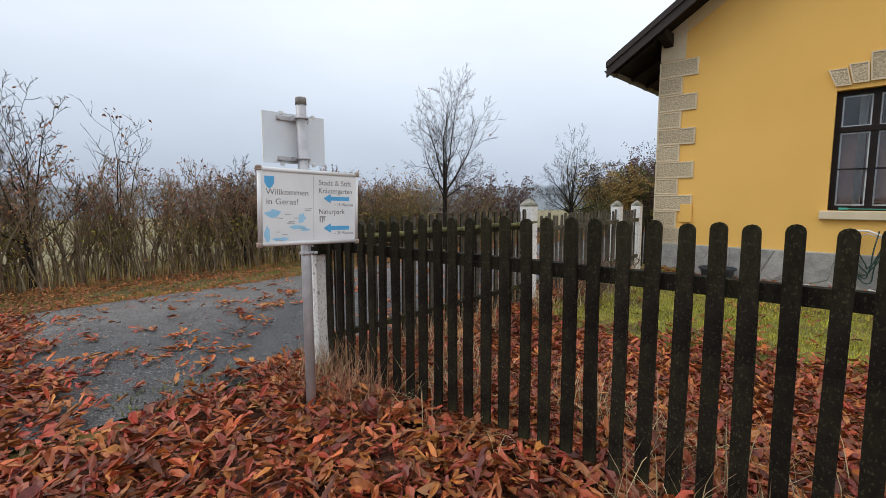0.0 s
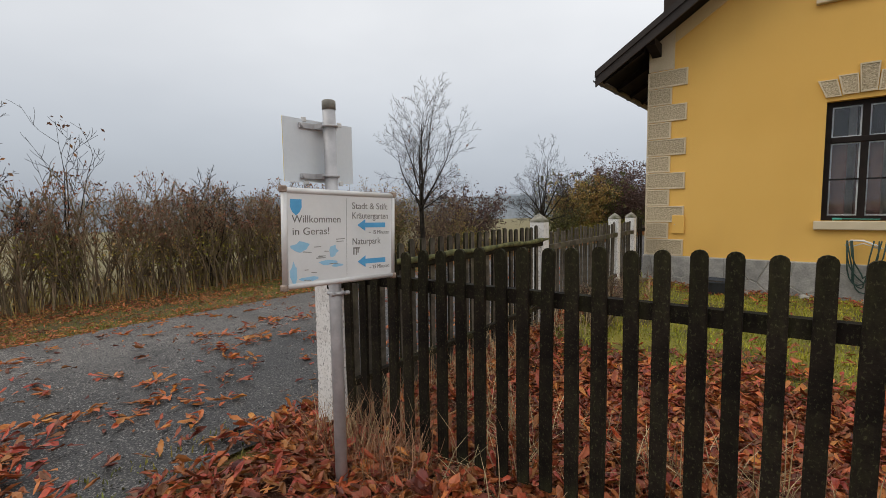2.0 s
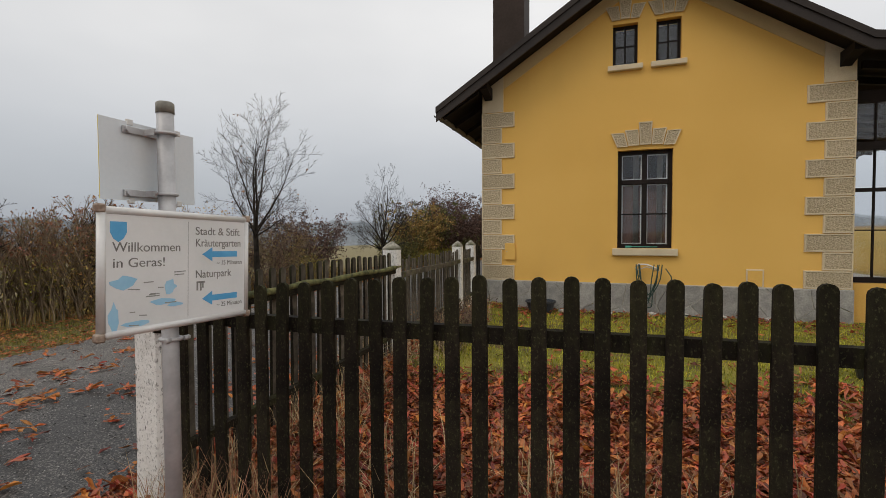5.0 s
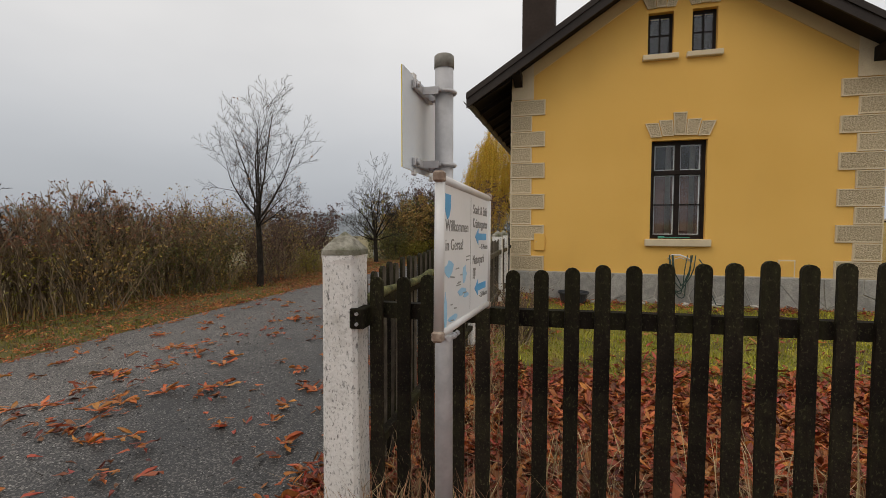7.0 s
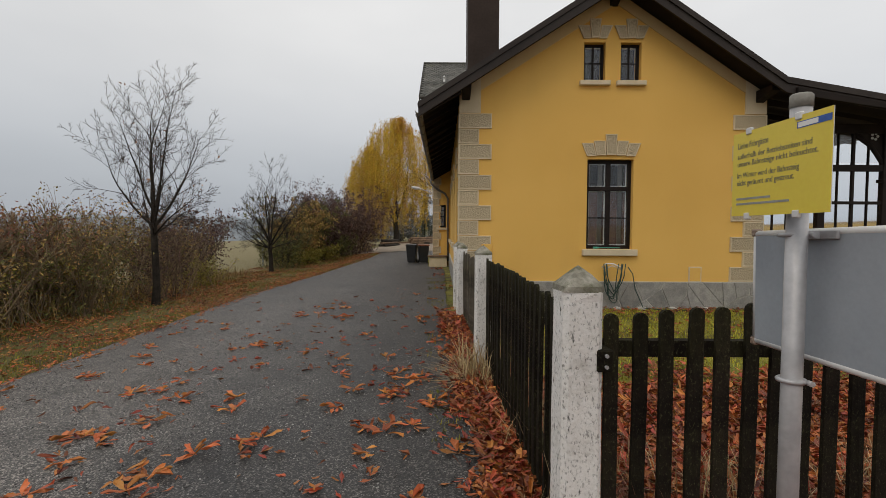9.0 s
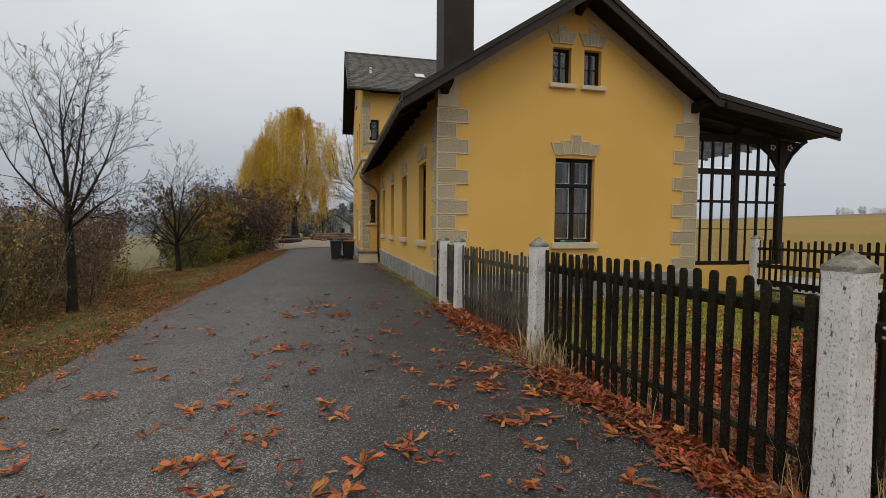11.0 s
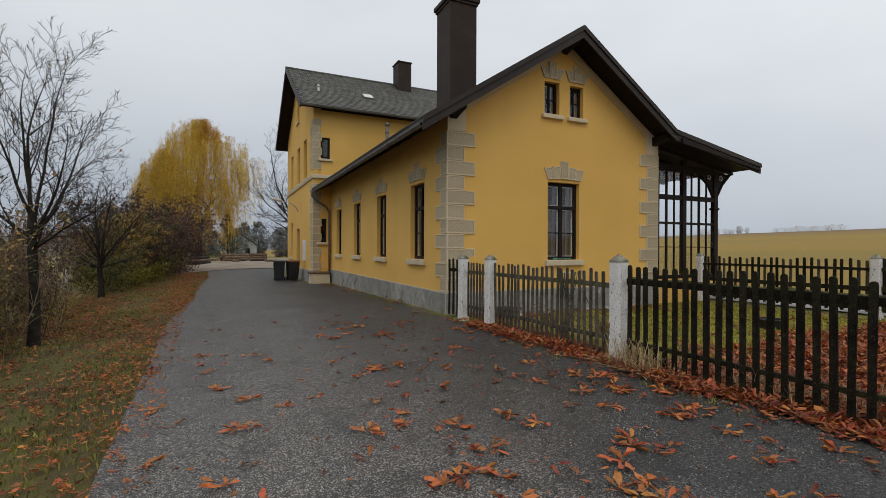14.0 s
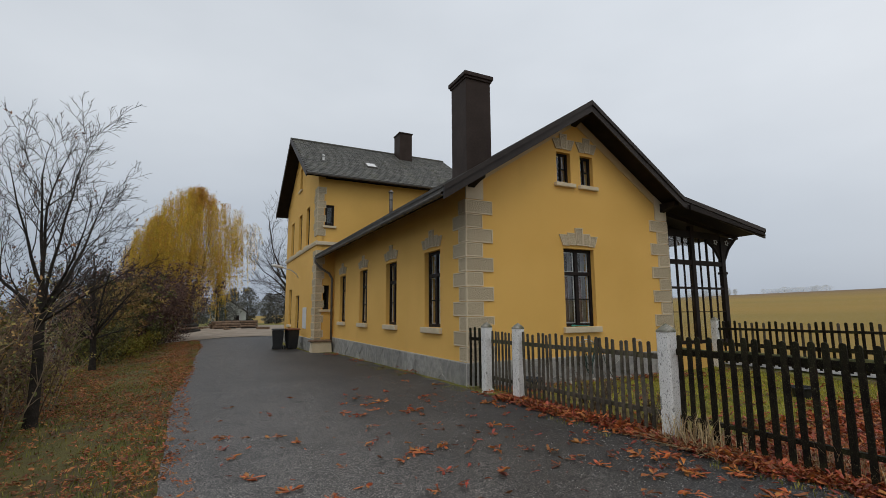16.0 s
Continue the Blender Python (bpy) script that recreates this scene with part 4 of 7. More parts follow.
WING_OPEN = [(15.3, 16.3, 5.2, 7.3), (17.62, 18.64, 5.2, 7.3), (20.4, 21.4, 5.2, 7.3), (17.75, 18.85, 0.1, 2.65), (20.5, 21.5, 0.95, 3.1), (17.9, 18.7, 8.85, 10.2)]
bm = bmesh.new()
pierced(bm, TV0, TV1, wing_top, WING_OPEN, TU, TU + 0.35, "x", breaks=(VM,))
wing_road = whole("wall_wing_west", bm, PLASTER, (0, 0, 0), "ochre-yellow plastered gable wall of the two-storey wing", "wall", kind="structure", plan=LONG)
bm = bmesh.new()
box(bm, (TU + 0.35, TV1 - 0.3, -0.4), (8.0, TV1, TE))
box(bm, (7.7, TV0 + 0.35, -0.4), (8.0, TV1 - 0.3, TE))
whole("wall_wing_back", bm, PLASTER, (0, 0, 0), "plain yellow rear walls of the two-storey wing", "wall", kind="structure", plan=LONG)
# inner wall added in a dark colour as shade behind the wing's windows
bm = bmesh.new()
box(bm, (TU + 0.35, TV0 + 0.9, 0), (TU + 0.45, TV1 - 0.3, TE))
whole("wall_wing_inner", bm, ROOM_SHADE, (1.5, 0, 0), "added inner wall, coloured dark to keep the wing dim", "wall", kind="structure", plan=LONG)
wing_roof = thing("wing_roof", (0, 0, 0), "steep grey slate roof of the two-storey wing", "roof", kind="structure", plan=LONG)
OV = 0.62
WU0, WU1 = -1.6, 8.5
for s in (-1, 1):
    ve, vr = VM + s * (VM - TV0 + OV), VM
    ze = TE + 0.05
    bm = bmesh.new()
    slab(bm, [(ve, ze), (vr, TR), (vr, TR - 0.16), (ve, ze - 0.16)], "x", WU0 + 0.05, WU1)
    part("roof_slope", bm, BROWN, wing_roof)
    bm = bmesh.new()
    slab(bm, [(ve, ze + 0.06), (vr, TR + 0.06), (vr, TR - 0.22), (ve, ze - 0.22)], "x", WU0, WU0 + 0.048)
    part("barge_board", bm, BARGE, wing_roof, "brown barge board with a pale metal edge")
    verts, faces = [], []
    n_row, length = 30, math.hypot(vr - ve, TR - ze)
    nrm = Vector((0, s * (TR - ze), abs(vr - ve))).normalized()
    way = Vector((0, vr - ve, TR - ze)).normalized()
    for r in range(n_row):
        d0, d1 = r / n_row * length - 0.02, min(length, (r + 1.15) / n_row * length)
        w = 0.26
        for c in range(int((WU1 - WU0) / w) + 1):
            u0 = WU0 + 0.02 + c * w + (w / 2 if r % 2 else 0)
            u1 = min(WU1, u0 + w - 0.012)
            if u1 <= u0:
                continue
            lift = 0.024 + rng.uniform(0, 0.008)
            cut = 0.05
            p = Vector((0, ve, ze))
            pts = [(u0, d0 + cut, lift), (u0 + cut, d0, lift), (u1 - cut, d0, lift), (u1, d0 + cut, lift), (u1, d1, 0.006), (u0, d1, 0.006)]
            k = len(verts)
            for uu, dd, ll in pts:
                q = p + way * dd + nrm * ll
                verts.append((uu, q.y, q.z))
            for uu, dd, ll in pts[:4]:
                q = p + way * dd + nrm * 0.002
                verts.append((uu, q.y, q.z))
            faces += [(k, k + 1, k + 2, k + 3, k + 4, k + 5), (k, k + 6, k + 7, k + 1), (k + 1, k + 7, k + 8, k + 2), (k + 2, k + 8, k + 9, k + 3)]
    part("slate_covering", soup("slate_covering", verts, faces, SLATE), None, wing_roof, "grey-brown slates with clipped corners")["kind"] = "stuff"
gutter(wing_roof, (WU0, TV0 - OV - 0.07, TE + 0.0), (WU1, TV0 - OV - 0.07, TE + 0.0))
bm = bmesh.new()
tube(bm, [(WU0, VM, TR + 0.03), (WU1, VM, TR + 0.03)], 0.07, 8)
part("ridge", bm, SLATE, wing_roof)
small_chimney = thing("chimney", (5.32, VM - 0.6, TR - 0.6), "short square chimney clad in brown sheet metal", "chimney", plan=LONG)
bm = bmesh.new()
box(bm, (-0.42, -0.5, -0.8), (0.42, 0.5, 1.70), 0.01)
part("shaft", bm, SHEET, small_chimney)
bm = bmesh.new()
box(bm, (-0.47, -0.55, 1.70), (0.47, 0.55, 1.77), 0.01)
part("cap", bm, SHEET, small_chimney)
slope_way = Vector((0, VM - TV0 + OV, TR - TE - 0.05)).normalized()
skylight = thing("skylight", (2.3, TV0 + 1.6, TE + 0.05 + (1.6 + OV) * slope_way.z / slope_way.y), "small metal-framed skylight in the slate roof", "skylight", plan=LONG, rx=math.degrees(math.asin(slope_way.z)))
bm = bmesh.new()
box(bm, (-0.3, -0.35, 0.0), (0.3, 0.35, 0.1), 0.01)
part("frame", bm, GUTTER, skylight)
# white paint stands in for the sky reflected in the pane
bm = bmesh.new()
box(bm, (-0.24, -0.29, 0.1), (0.24, 0.29, 0.108))
part("pane", bm, WHITE, skylight, "pane painted white in place of its sky reflection")
bm = bmesh.new()
tube(bm, [(0, 0, -0.3), (0, 0, 0.5)], 0.06, 10)
tube(bm, [(0, 0, 0.5), (0, 0, 0.62)], [0.1, 0.04], 10)
whole("roof_vent", bm, ALU, (-0.34, TV0 + 1.6, TE + 1.15), "small pale metal vent pipe on the slates", "vent pipe", plan=LONG)
bm = bmesh.new()
slab(bm, [(TU - 0.06, 4.94), (TU - 0.1, 5.04), (TU - 0.1, 5.12), (TU, 5.18), (TU, 4.94)], "y", TV0 - 0.1, TV1)
part("string_course", bm, STONE, wing_road, "cream string course")
bm = bmesh.new()
box(bm, (TU, -0.1, 4.94), (0.2, 0.0, 5.12), 0.02)
part("string_course", bm, STONE, wing_wall, "cream string course", m=pose(0, TV0, 0))
for k in range(22):
    z = 7.85 - (k + 1) * PITCH + 0.008
    if z < 0.0 or 4.62 < z < 5.12:
        continue
    wide, narrow = (0.42, 0.62) if k % 2 == 0 else (0.32, 0.8)
    part("quoin_stone", block_mesh(wide, PITCH - 0.016), None, wing_wall, m=pose(TU - 0.03, TV0, z))
    part("quoin_stone", block_mesh(narrow, PITCH - 0.016), None, wing_road, m=pose(TU, TV0 + narrow, z) @ SIDE)
window("window_4", pose(-0.52, TV0, 5.92), 0.46, 1.05, "small dark window with a patterned pane in the wing", cols=1, transom=0, bars=(), curtain=False, recess=0.06, plan=LONG, fr=0.11)
window("window_5", pose(-0.62, TV0, 1.82), 0.40, 1.16, "small barred dark window in the wing", cols=1, transom=0, bars=(0.25, 0.5, 0.75), curtain=False, recess=0.06, plan=LONG, fr=0.1)
for lo, hi, z0, z1 in (WING_OPEN[0], WING_OPEN[1], WING_OPEN[2], WING_OPEN[4], WING_OPEN[5]):
    window("window_6", pose(TU, hi, z0) @ SIDE, hi - lo, z1 - z0, "narrow dark-framed window in the wing's road side", curtain=False, plan=LONG)
door = thing("door_1", (TU, 18.85, 0.1), "dark brown panelled entrance door in the wing", "door", kind="structure", rz=-90, plan=LONG)
bm = bmesh.new()
box(bm, (0, 0.12, 0), (1.1, 0.18, 2.55), 0.01)
leaf_part = part("leaf", bm, FRAME, door)
for z0, z1 in ((0.2, 1.0), (1.15, 2.2)):
    bm = bmesh.new()
    box(bm, (0.14, 0.105, z0), (0.86, 0.119, z1), 0.006)
    part("door_panel", bm, BROWN, leaf_part)
bm = bmesh.new()
tube(bm, [(0.7, 0.12, 1.08), (0.7, 0.06, 1.08), (0.6, 0.055, 1.08)], 0.012, 6)
part("door_handle", bm, STEEL, leaf_part)
rubble(wing_road, pose(TU, TV1, 0) @ SIDE, TV1 - TV0 + 0.02, 0.42, 8, 0.8)
bm = bmesh.new()
slab(bm, [(-1.13, -0.1), (-0.2, -0.1), (-0.24, 0.38), (-1.09, 0.38)], "y", 0, 0.55)
corner_block = thing("corner_buttress", (0.05, TV0 - 0.6, -0.06), "low plastered masonry block with a stone cap at the wing's corner", "masonry block", plan=LONG)
part("body", bm, STONE, corner_block)
bm = bmesh.new()
box(bm, (-1.2, -0.06, 0.38), (-0.2, 0.56, 0.46), 0.02)
part("cap_stone", bm, LOG, corner_block, "brown stone cap")
bm = bmesh.new()
box(bm, (-0.03, -0.5, 0), (0.0, 0.5, 1.1), 0.005)
whole("notice_panel", bm, BOARD, (TU - 0.004, 15.9, 0.85), "pale blue-white panel fixed on the wing's wall", "panel", plan=LONG)
wall_lamp = thing("wall_lamp", (TU, 18.3, 3.9), "grey street-style lamp on a bent arm on the wing wall", "wall lamp", plan=LONG)
bm = bmesh.new()
tube(bm, [(0, 0, -0.25), (-0.12, 0, 0.0), (-0.4, 0, 0.2), (-0.9, 0, 0.34)], 0.025, 8)
part("arm", bm, STEEL, wall_lamp)
bm = bmesh.new()
tube(bm, [(-0.85, 0, 0.33), (-1.0, 0, 0.37), (-1.35, 0, 0.44), (-1.5, 0, 0.46)], [0.05, 0.09, 0.09, 0.03], 10)
part("lamp_head", bm, ALU, wall_lamp)


# ---- wheelie bins ----
def wheelie_bin(place, rz, lid_mat, label):
    b = thing("wheelie_bin", place, label, "wheelie bin", "bins at the house corner", rz=rz)
    bm = bmesh.new()
    lo, hi = [(-0.22, -0.25), (0.22, -0.25), (0.22, 0.25), (-0.22, 0.25)], [(-0.29, -0.34), (0.29, -0.34), (0.29, 0.34), (-0.29, 0.34)]
    a = [bm.verts.new((*p, 0.04)) for p in lo]
    c = [bm.verts.new((*p, 0.98)) for p in hi]
    for i in range(4):
        j = (i + 1) % 4
        bm.faces.new((a[i], a[j], c[j], c[i]))
    bm.faces.new(a[::-1]), bm.faces.new(c)
    bmesh.ops.bevel(bm, geom=bm.edges[:], offset=0.03, segments=2, affect="EDGES")
    part("body", bm, BIN, b)
    bm = bmesh.new()
    slab(bm, [(-0.37, 0.985), (0.37, 0.985), (0.37, 1.02), (0.1, 1.07), (-0.3, 1.06), (-0.37, 1.03)], "x", -0.31, 0.31)
    part("lid", bm, lid_mat, b)
    bm = bmesh.new()
    tube(bm, [(-0.25, 0.41, 0.97), (0.25, 0.41, 0.97)], 0.018, 8)
    part("handle", bm, BIN, b)
    for s in (-1, 1):
        bm = bmesh.new()
        tube(bm, [(s * 0.22, 0.24, 0.1), (s * 0.28, 0.24, 0.1)], 0.1, 14)
        wheel = part("wheel", bm, BIN, b)
        bm = bmesh.new()
        tube(bm, [(s * 0.281, 0.24, 0.1), (s * 0.29, 0.24, 0.1)], 0.045, 10)
        part("hub", bm, PLATE_BACK, wheel, "pale grey wheel hub")


wheelie_bin((-0.85, 15.95, ground_z(-0.85, 15.95) + 0.01), 8, BIN_LID, "black wheelie bin with a red-brown lid")
wheelie_bin((-1.5, 16.15, ground_z(-1.5, 16.15) + 0.01), -10, BIN, "black wheelie bin with a closed black lid")


# ---- fences ----
def picket_mesh(name, w, h, t, mat, seed):
    """A flat picket with a rounded head, slightly warped and worn."""
    r = random.Random(seed)
    bm = bmesh.new()
    prof = [(-w / 2, 0.0), (w / 2, 0.0)]
    for z in (0.35, 0.7):
        prof.append((w / 2 + r.uniform(-0.004, 0.004), h * z))
    prof += [(w / 2 * math.cos(a), h - w * 0.45 + w * 0.45 * math.sin(a)) for a in (math.pi * k / 6 for k in range(7))]
    for z in (0.7, 0.35):
        prof.append((-w / 2 + r.uniform(-0.004, 0.004), h * z))
    bow = r.uniform(-0.012, 0.012)
    f = [bm.verts.new((x, -t + bow * math.sin(3 * z / h), z)) for x, z in prof]
    b = [bm.verts.new((x, bow * math.sin(3 * z / h), z)) for x, z in prof]
    bm.faces.new(f), bm.faces.new(b[::-1])
    for i in range(len(prof)):
        j = (i + 1) % len(prof)
        bm.faces.new((f[j], f[i], b[i], b[j]))
    bmesh.ops.recalc_face_normals(bm, faces=bm.faces[:])
    return mesh_of(name, bm, mat)


DARK_PICKETS = [picket_mesh("picket", 0.066, 1.28, 0.022, PICKET, s) for s in range(6)]
WIDE_PICKETS = [picket_mesh("picket", 0.062, 1.27, 0.022, PICKET, 80 + s) for s in range(6)]
for wide in WIDE_PICKETS:   # the yard side is paler: greened grey wood
    wide.materials.append(PICKET_GREY)
    for poly in wide.polygons:
        if poly.normal.y > 0.7:
            poly.material_index = 1
GREY_PICKETS = [picket_mesh("picket", 0.066, 1.24, 0.02, PICKET_GREY, 20 + s) for s in range(6)]
THIN_PICKETS = [picket_mesh("picket", 0.05, 1.18, 0.02, PICKET_GREY, 40 + s) for s in range(6)]


def fence(place, rz, length, meshes, rails, rail_mat, label, group, first, pitch, base=0.09, slope=0.0, sway=0.012, behind=0.055, wobble=0.015, sag=None):
    """Pickets along x, face to -y, rails behind them at the heights given."""
    fc = thing("picket_fence", place, label, "fence", group, rz=rz)
    r = random.Random(int(length * 100))
    for z, hh in rails:
        bm = bmesh.new()
        n = max(2, int(length / 0.8))
        rings = []
        for i in range(n + 1):
            x = length * i / n
            zz = z + slope * x + r.uniform(-0.006, 0.006)
            rings.append([bm.verts.new(p) for p in ((x, 0.002, zz - hh / 2), (x, behind, zz - hh / 2), (x, behind, zz + hh / 2), (x, 0.002, zz + hh / 2))])
        for a, b in zip(rings, rings[1:]):
            for k in range(4):
                bm.faces.new((a[k], a[(k + 1) % 4], b[(k + 1) % 4], b[k]))
        bm.faces.new(rings[0][::-1]), bm.faces.new(rings[-1])
        bmesh.ops.recalc_face_normals(bm, faces=bm.faces[:])
        part("rail", bm, rail_mat, fc)
    x = first
    while x < length - 0.03:
        m = pose(x + r.uniform(-0.006, 0.006), 0, base + slope * x + (sag(x) if sag else 0.0) + r.uniform(-wobble, wobble), 0, r.uniform(-1, 1) * math.degrees(sway), r.uniform(-2, 2))
        part("picket", r.choice(meshes), None, fc, m=m)
        x += pitch
    return fc


fence((0.10, -8.54, 0), 0, 9.0, DARK_PICKETS, [(1.112, 0.078)], PICKET, "dark weathered picket fence with mossy round-headed pickets", "garden fence", 0.04, 0.1345, 0.0, 0.0, wobble=0.008, sag=lambda x: 0.005 + 0.068 * min(1.6, x))
FENCE_V = 90   # along +y, faces +x
fence((0.0, -5.22, 0), -FENCE_V, 3.27, WIDE_PICKETS, [(0.3, 0.05)], PICKET, "picket fence along the lane, dark outside, greened grey inside", "garden fence", 0.06, 0.134, 0.05, 0.0, sag=lambda x: 0.02 - 0.09 * math.exp((x - 3.27) / 0.55))
fence((0.0, -2.02, 0), -FENCE_V, 2.95, THIN_PICKETS, [(1.05, 0.07), (0.3, 0.06)], PICKET_GREY, "grey weathered picket fence with thin worn pickets along the lane", "garden fence", 0.06, 0.125, 0.08, 0.0, 0.03, 0.05, 0.03)
fence((0.0, -0.95, 0), -FENCE_V, 0.85, THIN_PICKETS, [(1.05, 0.07), (0.3, 0.06)], PICKET_GREY, "short grey picket fence panel between two posts", "garden fence", 0.06, 0.115, 0.08)
fence((0.0, -0.07, 0), -FENCE_V, 0.66, DARK_PICKETS, [(1.07, 0.07)], PICKET, "short dark picket fence panel against the house corner", "garden fence", 0.06, 0.2, 0.04)
fence((9.15, -8.45, 0), FENCE_V, 8.2, GREY_PICKETS[:3] + DARK_PICKETS, [(1.09, 0.07), (0.62, 0.11), (0.18, 0.15)], PICKET, "dark picket fence along the railway platform", "platform fence", 0.08, 0.165, 0.06)
# the long rail of the lane fence, moss-grown on top and on the garden side
rail_thing = thing("fence_rail", (0, 0, 0), "long dark wooden rail with green moss along the lane fence", "rail")
bm = bmesh.new()
box(bm, (0.004, -8.5, 1.085), (0.05, -5.03, 1.165), 0.006)
part("beam", bm, PICKET, rail_thing)
bm = bmesh.new()
tube(bm, [(0.045 + 0.006 * math.sin(i * 1.9), -8.48 + i * 0.215, 1.158 + 0.008 * math.sin(i * 1.3)) for i in range(17)], [0.026 + 0.006 * math.sin(i * 2.3) for i in range(17)], 7)
part("moss_ridge", bm, MOSS_WOOD, rail_thing, "bright green moss along the rail's edge")


def concrete_post(place, w, h, rz, label):
    p = thing("fence_post", place, label, "post", "white fence posts", rz=rz)
    bm = bmesh.new()
    a = w / 2
    c = 0.022
    oct_ = [(-a + c, -a), (a - c, -a), (a, -a + c), (a, a - c), (a - c, a), (-a + c, a), (-a, a - c), (-a, -a + c)]
    r = random.Random(int(place[1] * 100))
    rings = []
    for z, s in ((-0.25, 1.06), (0.05, 1.05), (0.4, 1.0), (0.8, 0.985), (h - 0.16, 0.975), (h - 0.115, 1.0)):
        rings.append([bm.verts.new((x * s + r.uniform(-0.003, 0.003), y * s + r.uniform(-0.003, 0.003), z)) for x, y in oct_])
    for r0, r1 in zip(rings, rings[1:]):
        for k in range(8):
            bm.faces.new((r0[k], r0[(k + 1) % 8], r1[(k + 1) % 8], r1[k]))
    bm.faces.new(rings[0][::-1]), bm.faces.new(rings[-1])
    part("shaft", bm, CONCRETE, p)
    bm = bmesh.new()
    lo = [bm.verts.new((x * 1.02, y * 1.02, h - 0.117)) for x, y in oct_]
    lo2 = [bm.verts.new((x * 1.0, y * 1.0, h - 0.09)) for x, y in oct_]
    mid = [bm.verts.new((x * 0.5 + r.uniform(-0.005, 0.005), y * 0.5, h - 0.04)) for x, y in oct_]
    top = bm.verts.new((0, 0, h))
    for r0, r1 in ((lo, lo2), (lo2, mid)):
        for k in range(8):
            bm.faces.new((r0[k], r0[(k + 1) % 8], r1[(k + 1) % 8], r1[k]))
    for k in range(8):
        bm.faces.new((mid[k], mid[(k + 1) % 8], top))
    bm.faces.new(lo[::-1])
    part("cap", bm, MOSSY, p, "mossy pointed concrete cap")
    return p


post1 = concrete_post((-0.03, -8.565, 0), 0.188, 1.515, 2, "whitewashed concrete fence post with flaking paint and mossy cap")
bm = bmesh.new()
box(bm, (0.06, -0.1, 1.04), (0.135, 0.03, 1.14), 0.006)
bracket_plate = part("rail_bracket", bm, PICKET, post1, "rusty dark rail bracket")
for z in (1.065, 1.115):
    bm = bmesh.new()
    tube(bm, [(0.1, -0.1, z), (0.1, -0.112, z)], 0.009, 6)
    part("bolt", bm, STEEL, bracket_plate)
concrete_post((-0.04, -5.12, 0), 0.195, 1.50, 0, "whitewashed concrete fence post with flaking paint")
concrete_post((-0.04, -1.92, 0), 0.19, 1.45, 1, "whitewashed concrete fence post beside a grey picket panel")
concrete_post((-0.04, -0.84, 0), 0.19, 1.45, 0, "whitewashed concrete fence post near the house corner")
concrete_post((9.12, -0.2, 0), 0.2, 1.46, 0, "white concrete post of the platform fence")
concrete_post((9.12, -4.6, 0), 0.2, 1.46, 0, "white concrete post of the platform fence")
concrete_post((9.12, -8.6, 0), 0.2, 1.46, 0, "white concrete post of the platform fence")


# ---- the sign post ----
def letters(body, size):
    cu = bpy.data.curves.new("lettering", "FONT")
    cu.body, cu.size, cu.extrude = body, size, 0.0006
    tmp = bpy.data.objects.new("lettering", cu)
    scene.collection.objects.link(tmp)
    bpy.context.view_layer.update()
    me = bpy.data.meshes.new_from_object(tmp.evaluated_get(bpy.context.evaluated_depsgraph_get()))
    bpy.data.objects.remove(tmp)
    return me


def lettering(body, size, m, mat, parent, name, width):
    """Raised words in the built-in font, left-aligned at the pose m, each word a part; width is the whole line's."""
    words = body.split(" ")
    full = letters(body, size)
    k = width / max(v.co.x for v in full.vertices)
    for i, word in enumerate(words):
        upto = letters(" ".join(words[:i + 1]), size)
        end = max(v.co.x for v in upto.vertices)
        me = letters(word, size)
        shift = end - max(v.co.x for v in me.vertices)
        for v in me.vertices:
            v.co.x = (v.co.x + shift) * k
        me.materials.clear()
        me.materials.append(mat)
        part("printed_word", me, None, parent, m=m)


PU, PV = 0.602, -9.06
pole = thing("sign_pole", (PU, PV, 0), "grey galvanised steel sign pole with a dark cap", "pole")
bm = bmesh.new()
tube(bm, [(0, 0, -0.3), (0, 0, 2.13)], 0.034, 20)
part("tube", bm, STEEL, pole)
bm = bmesh.new()
tube(bm, [(0, 0, 2.115), (0, 0, 2.158), (0, 0, 2.164)], [0.0365, 0.036, 0.03], 20)
part("cap", bm, CAP, pole)
FRONT_M = Matrix(((0, 0, 1, 0), (1, 0, 0, 0), (0, 1, 0, 0), (0, 0, 0, 1)))      # x to +v, y up, face to +u
BACK_M = Matrix(((0, 0, -1, 0), (-1, 0, 0, 0), (0, 1, 0, 0), (0, 0, 0, 1)))     # x to -v, y up, face to -u

# welcome board: drawn with x right, y up from its lower left corner, face towards +z
BW, BH = 0.735, 0.50
board = new("welcome_board")
board.matrix_world = H @ Matrix.Translation((0.664, -9.437, 1.203)) @ Matrix.Rotation(radians(-3.6), 4, "Z") @ Matrix.Rotation(radians(-1.7), 4, "X") @ FRONT_M
tagged(board, "faded white town welcome board with blue arrows and aluminium frame", "sign")
bm = bmesh.new()
box(bm, (0.02, 0.02, 0.0), (BW - 0.02, BH - 0.02, 0.012))
part("panel", bm, BOARD, board)
bm = bmesh.new()
box(bm, (0.02, 0.02, -0.008), (BW - 0.02, BH - 0.02, -0.002))
part("back_plate", bm, PLATE_BACK, board, "plain grey metal back")
for a, b in (((0.025, BH - 0.02, 0.005), (BW - 0.025, BH - 0.02, 0.005)), ((0.025, 0.02, 0.005), (BW - 0.025, 0.02, 0.005)), ((0.02, 0.03, 0.005), (0.02, BH - 0.03, 0.005)), ((BW - 0.02, 0.03, 0.005), (BW - 0.02, BH - 0.03, 0.005))):
    bm = bmesh.new()
    tube(bm, [a, b], 0.0155, 12)
    part("frame_rail", bm, ALU, board)
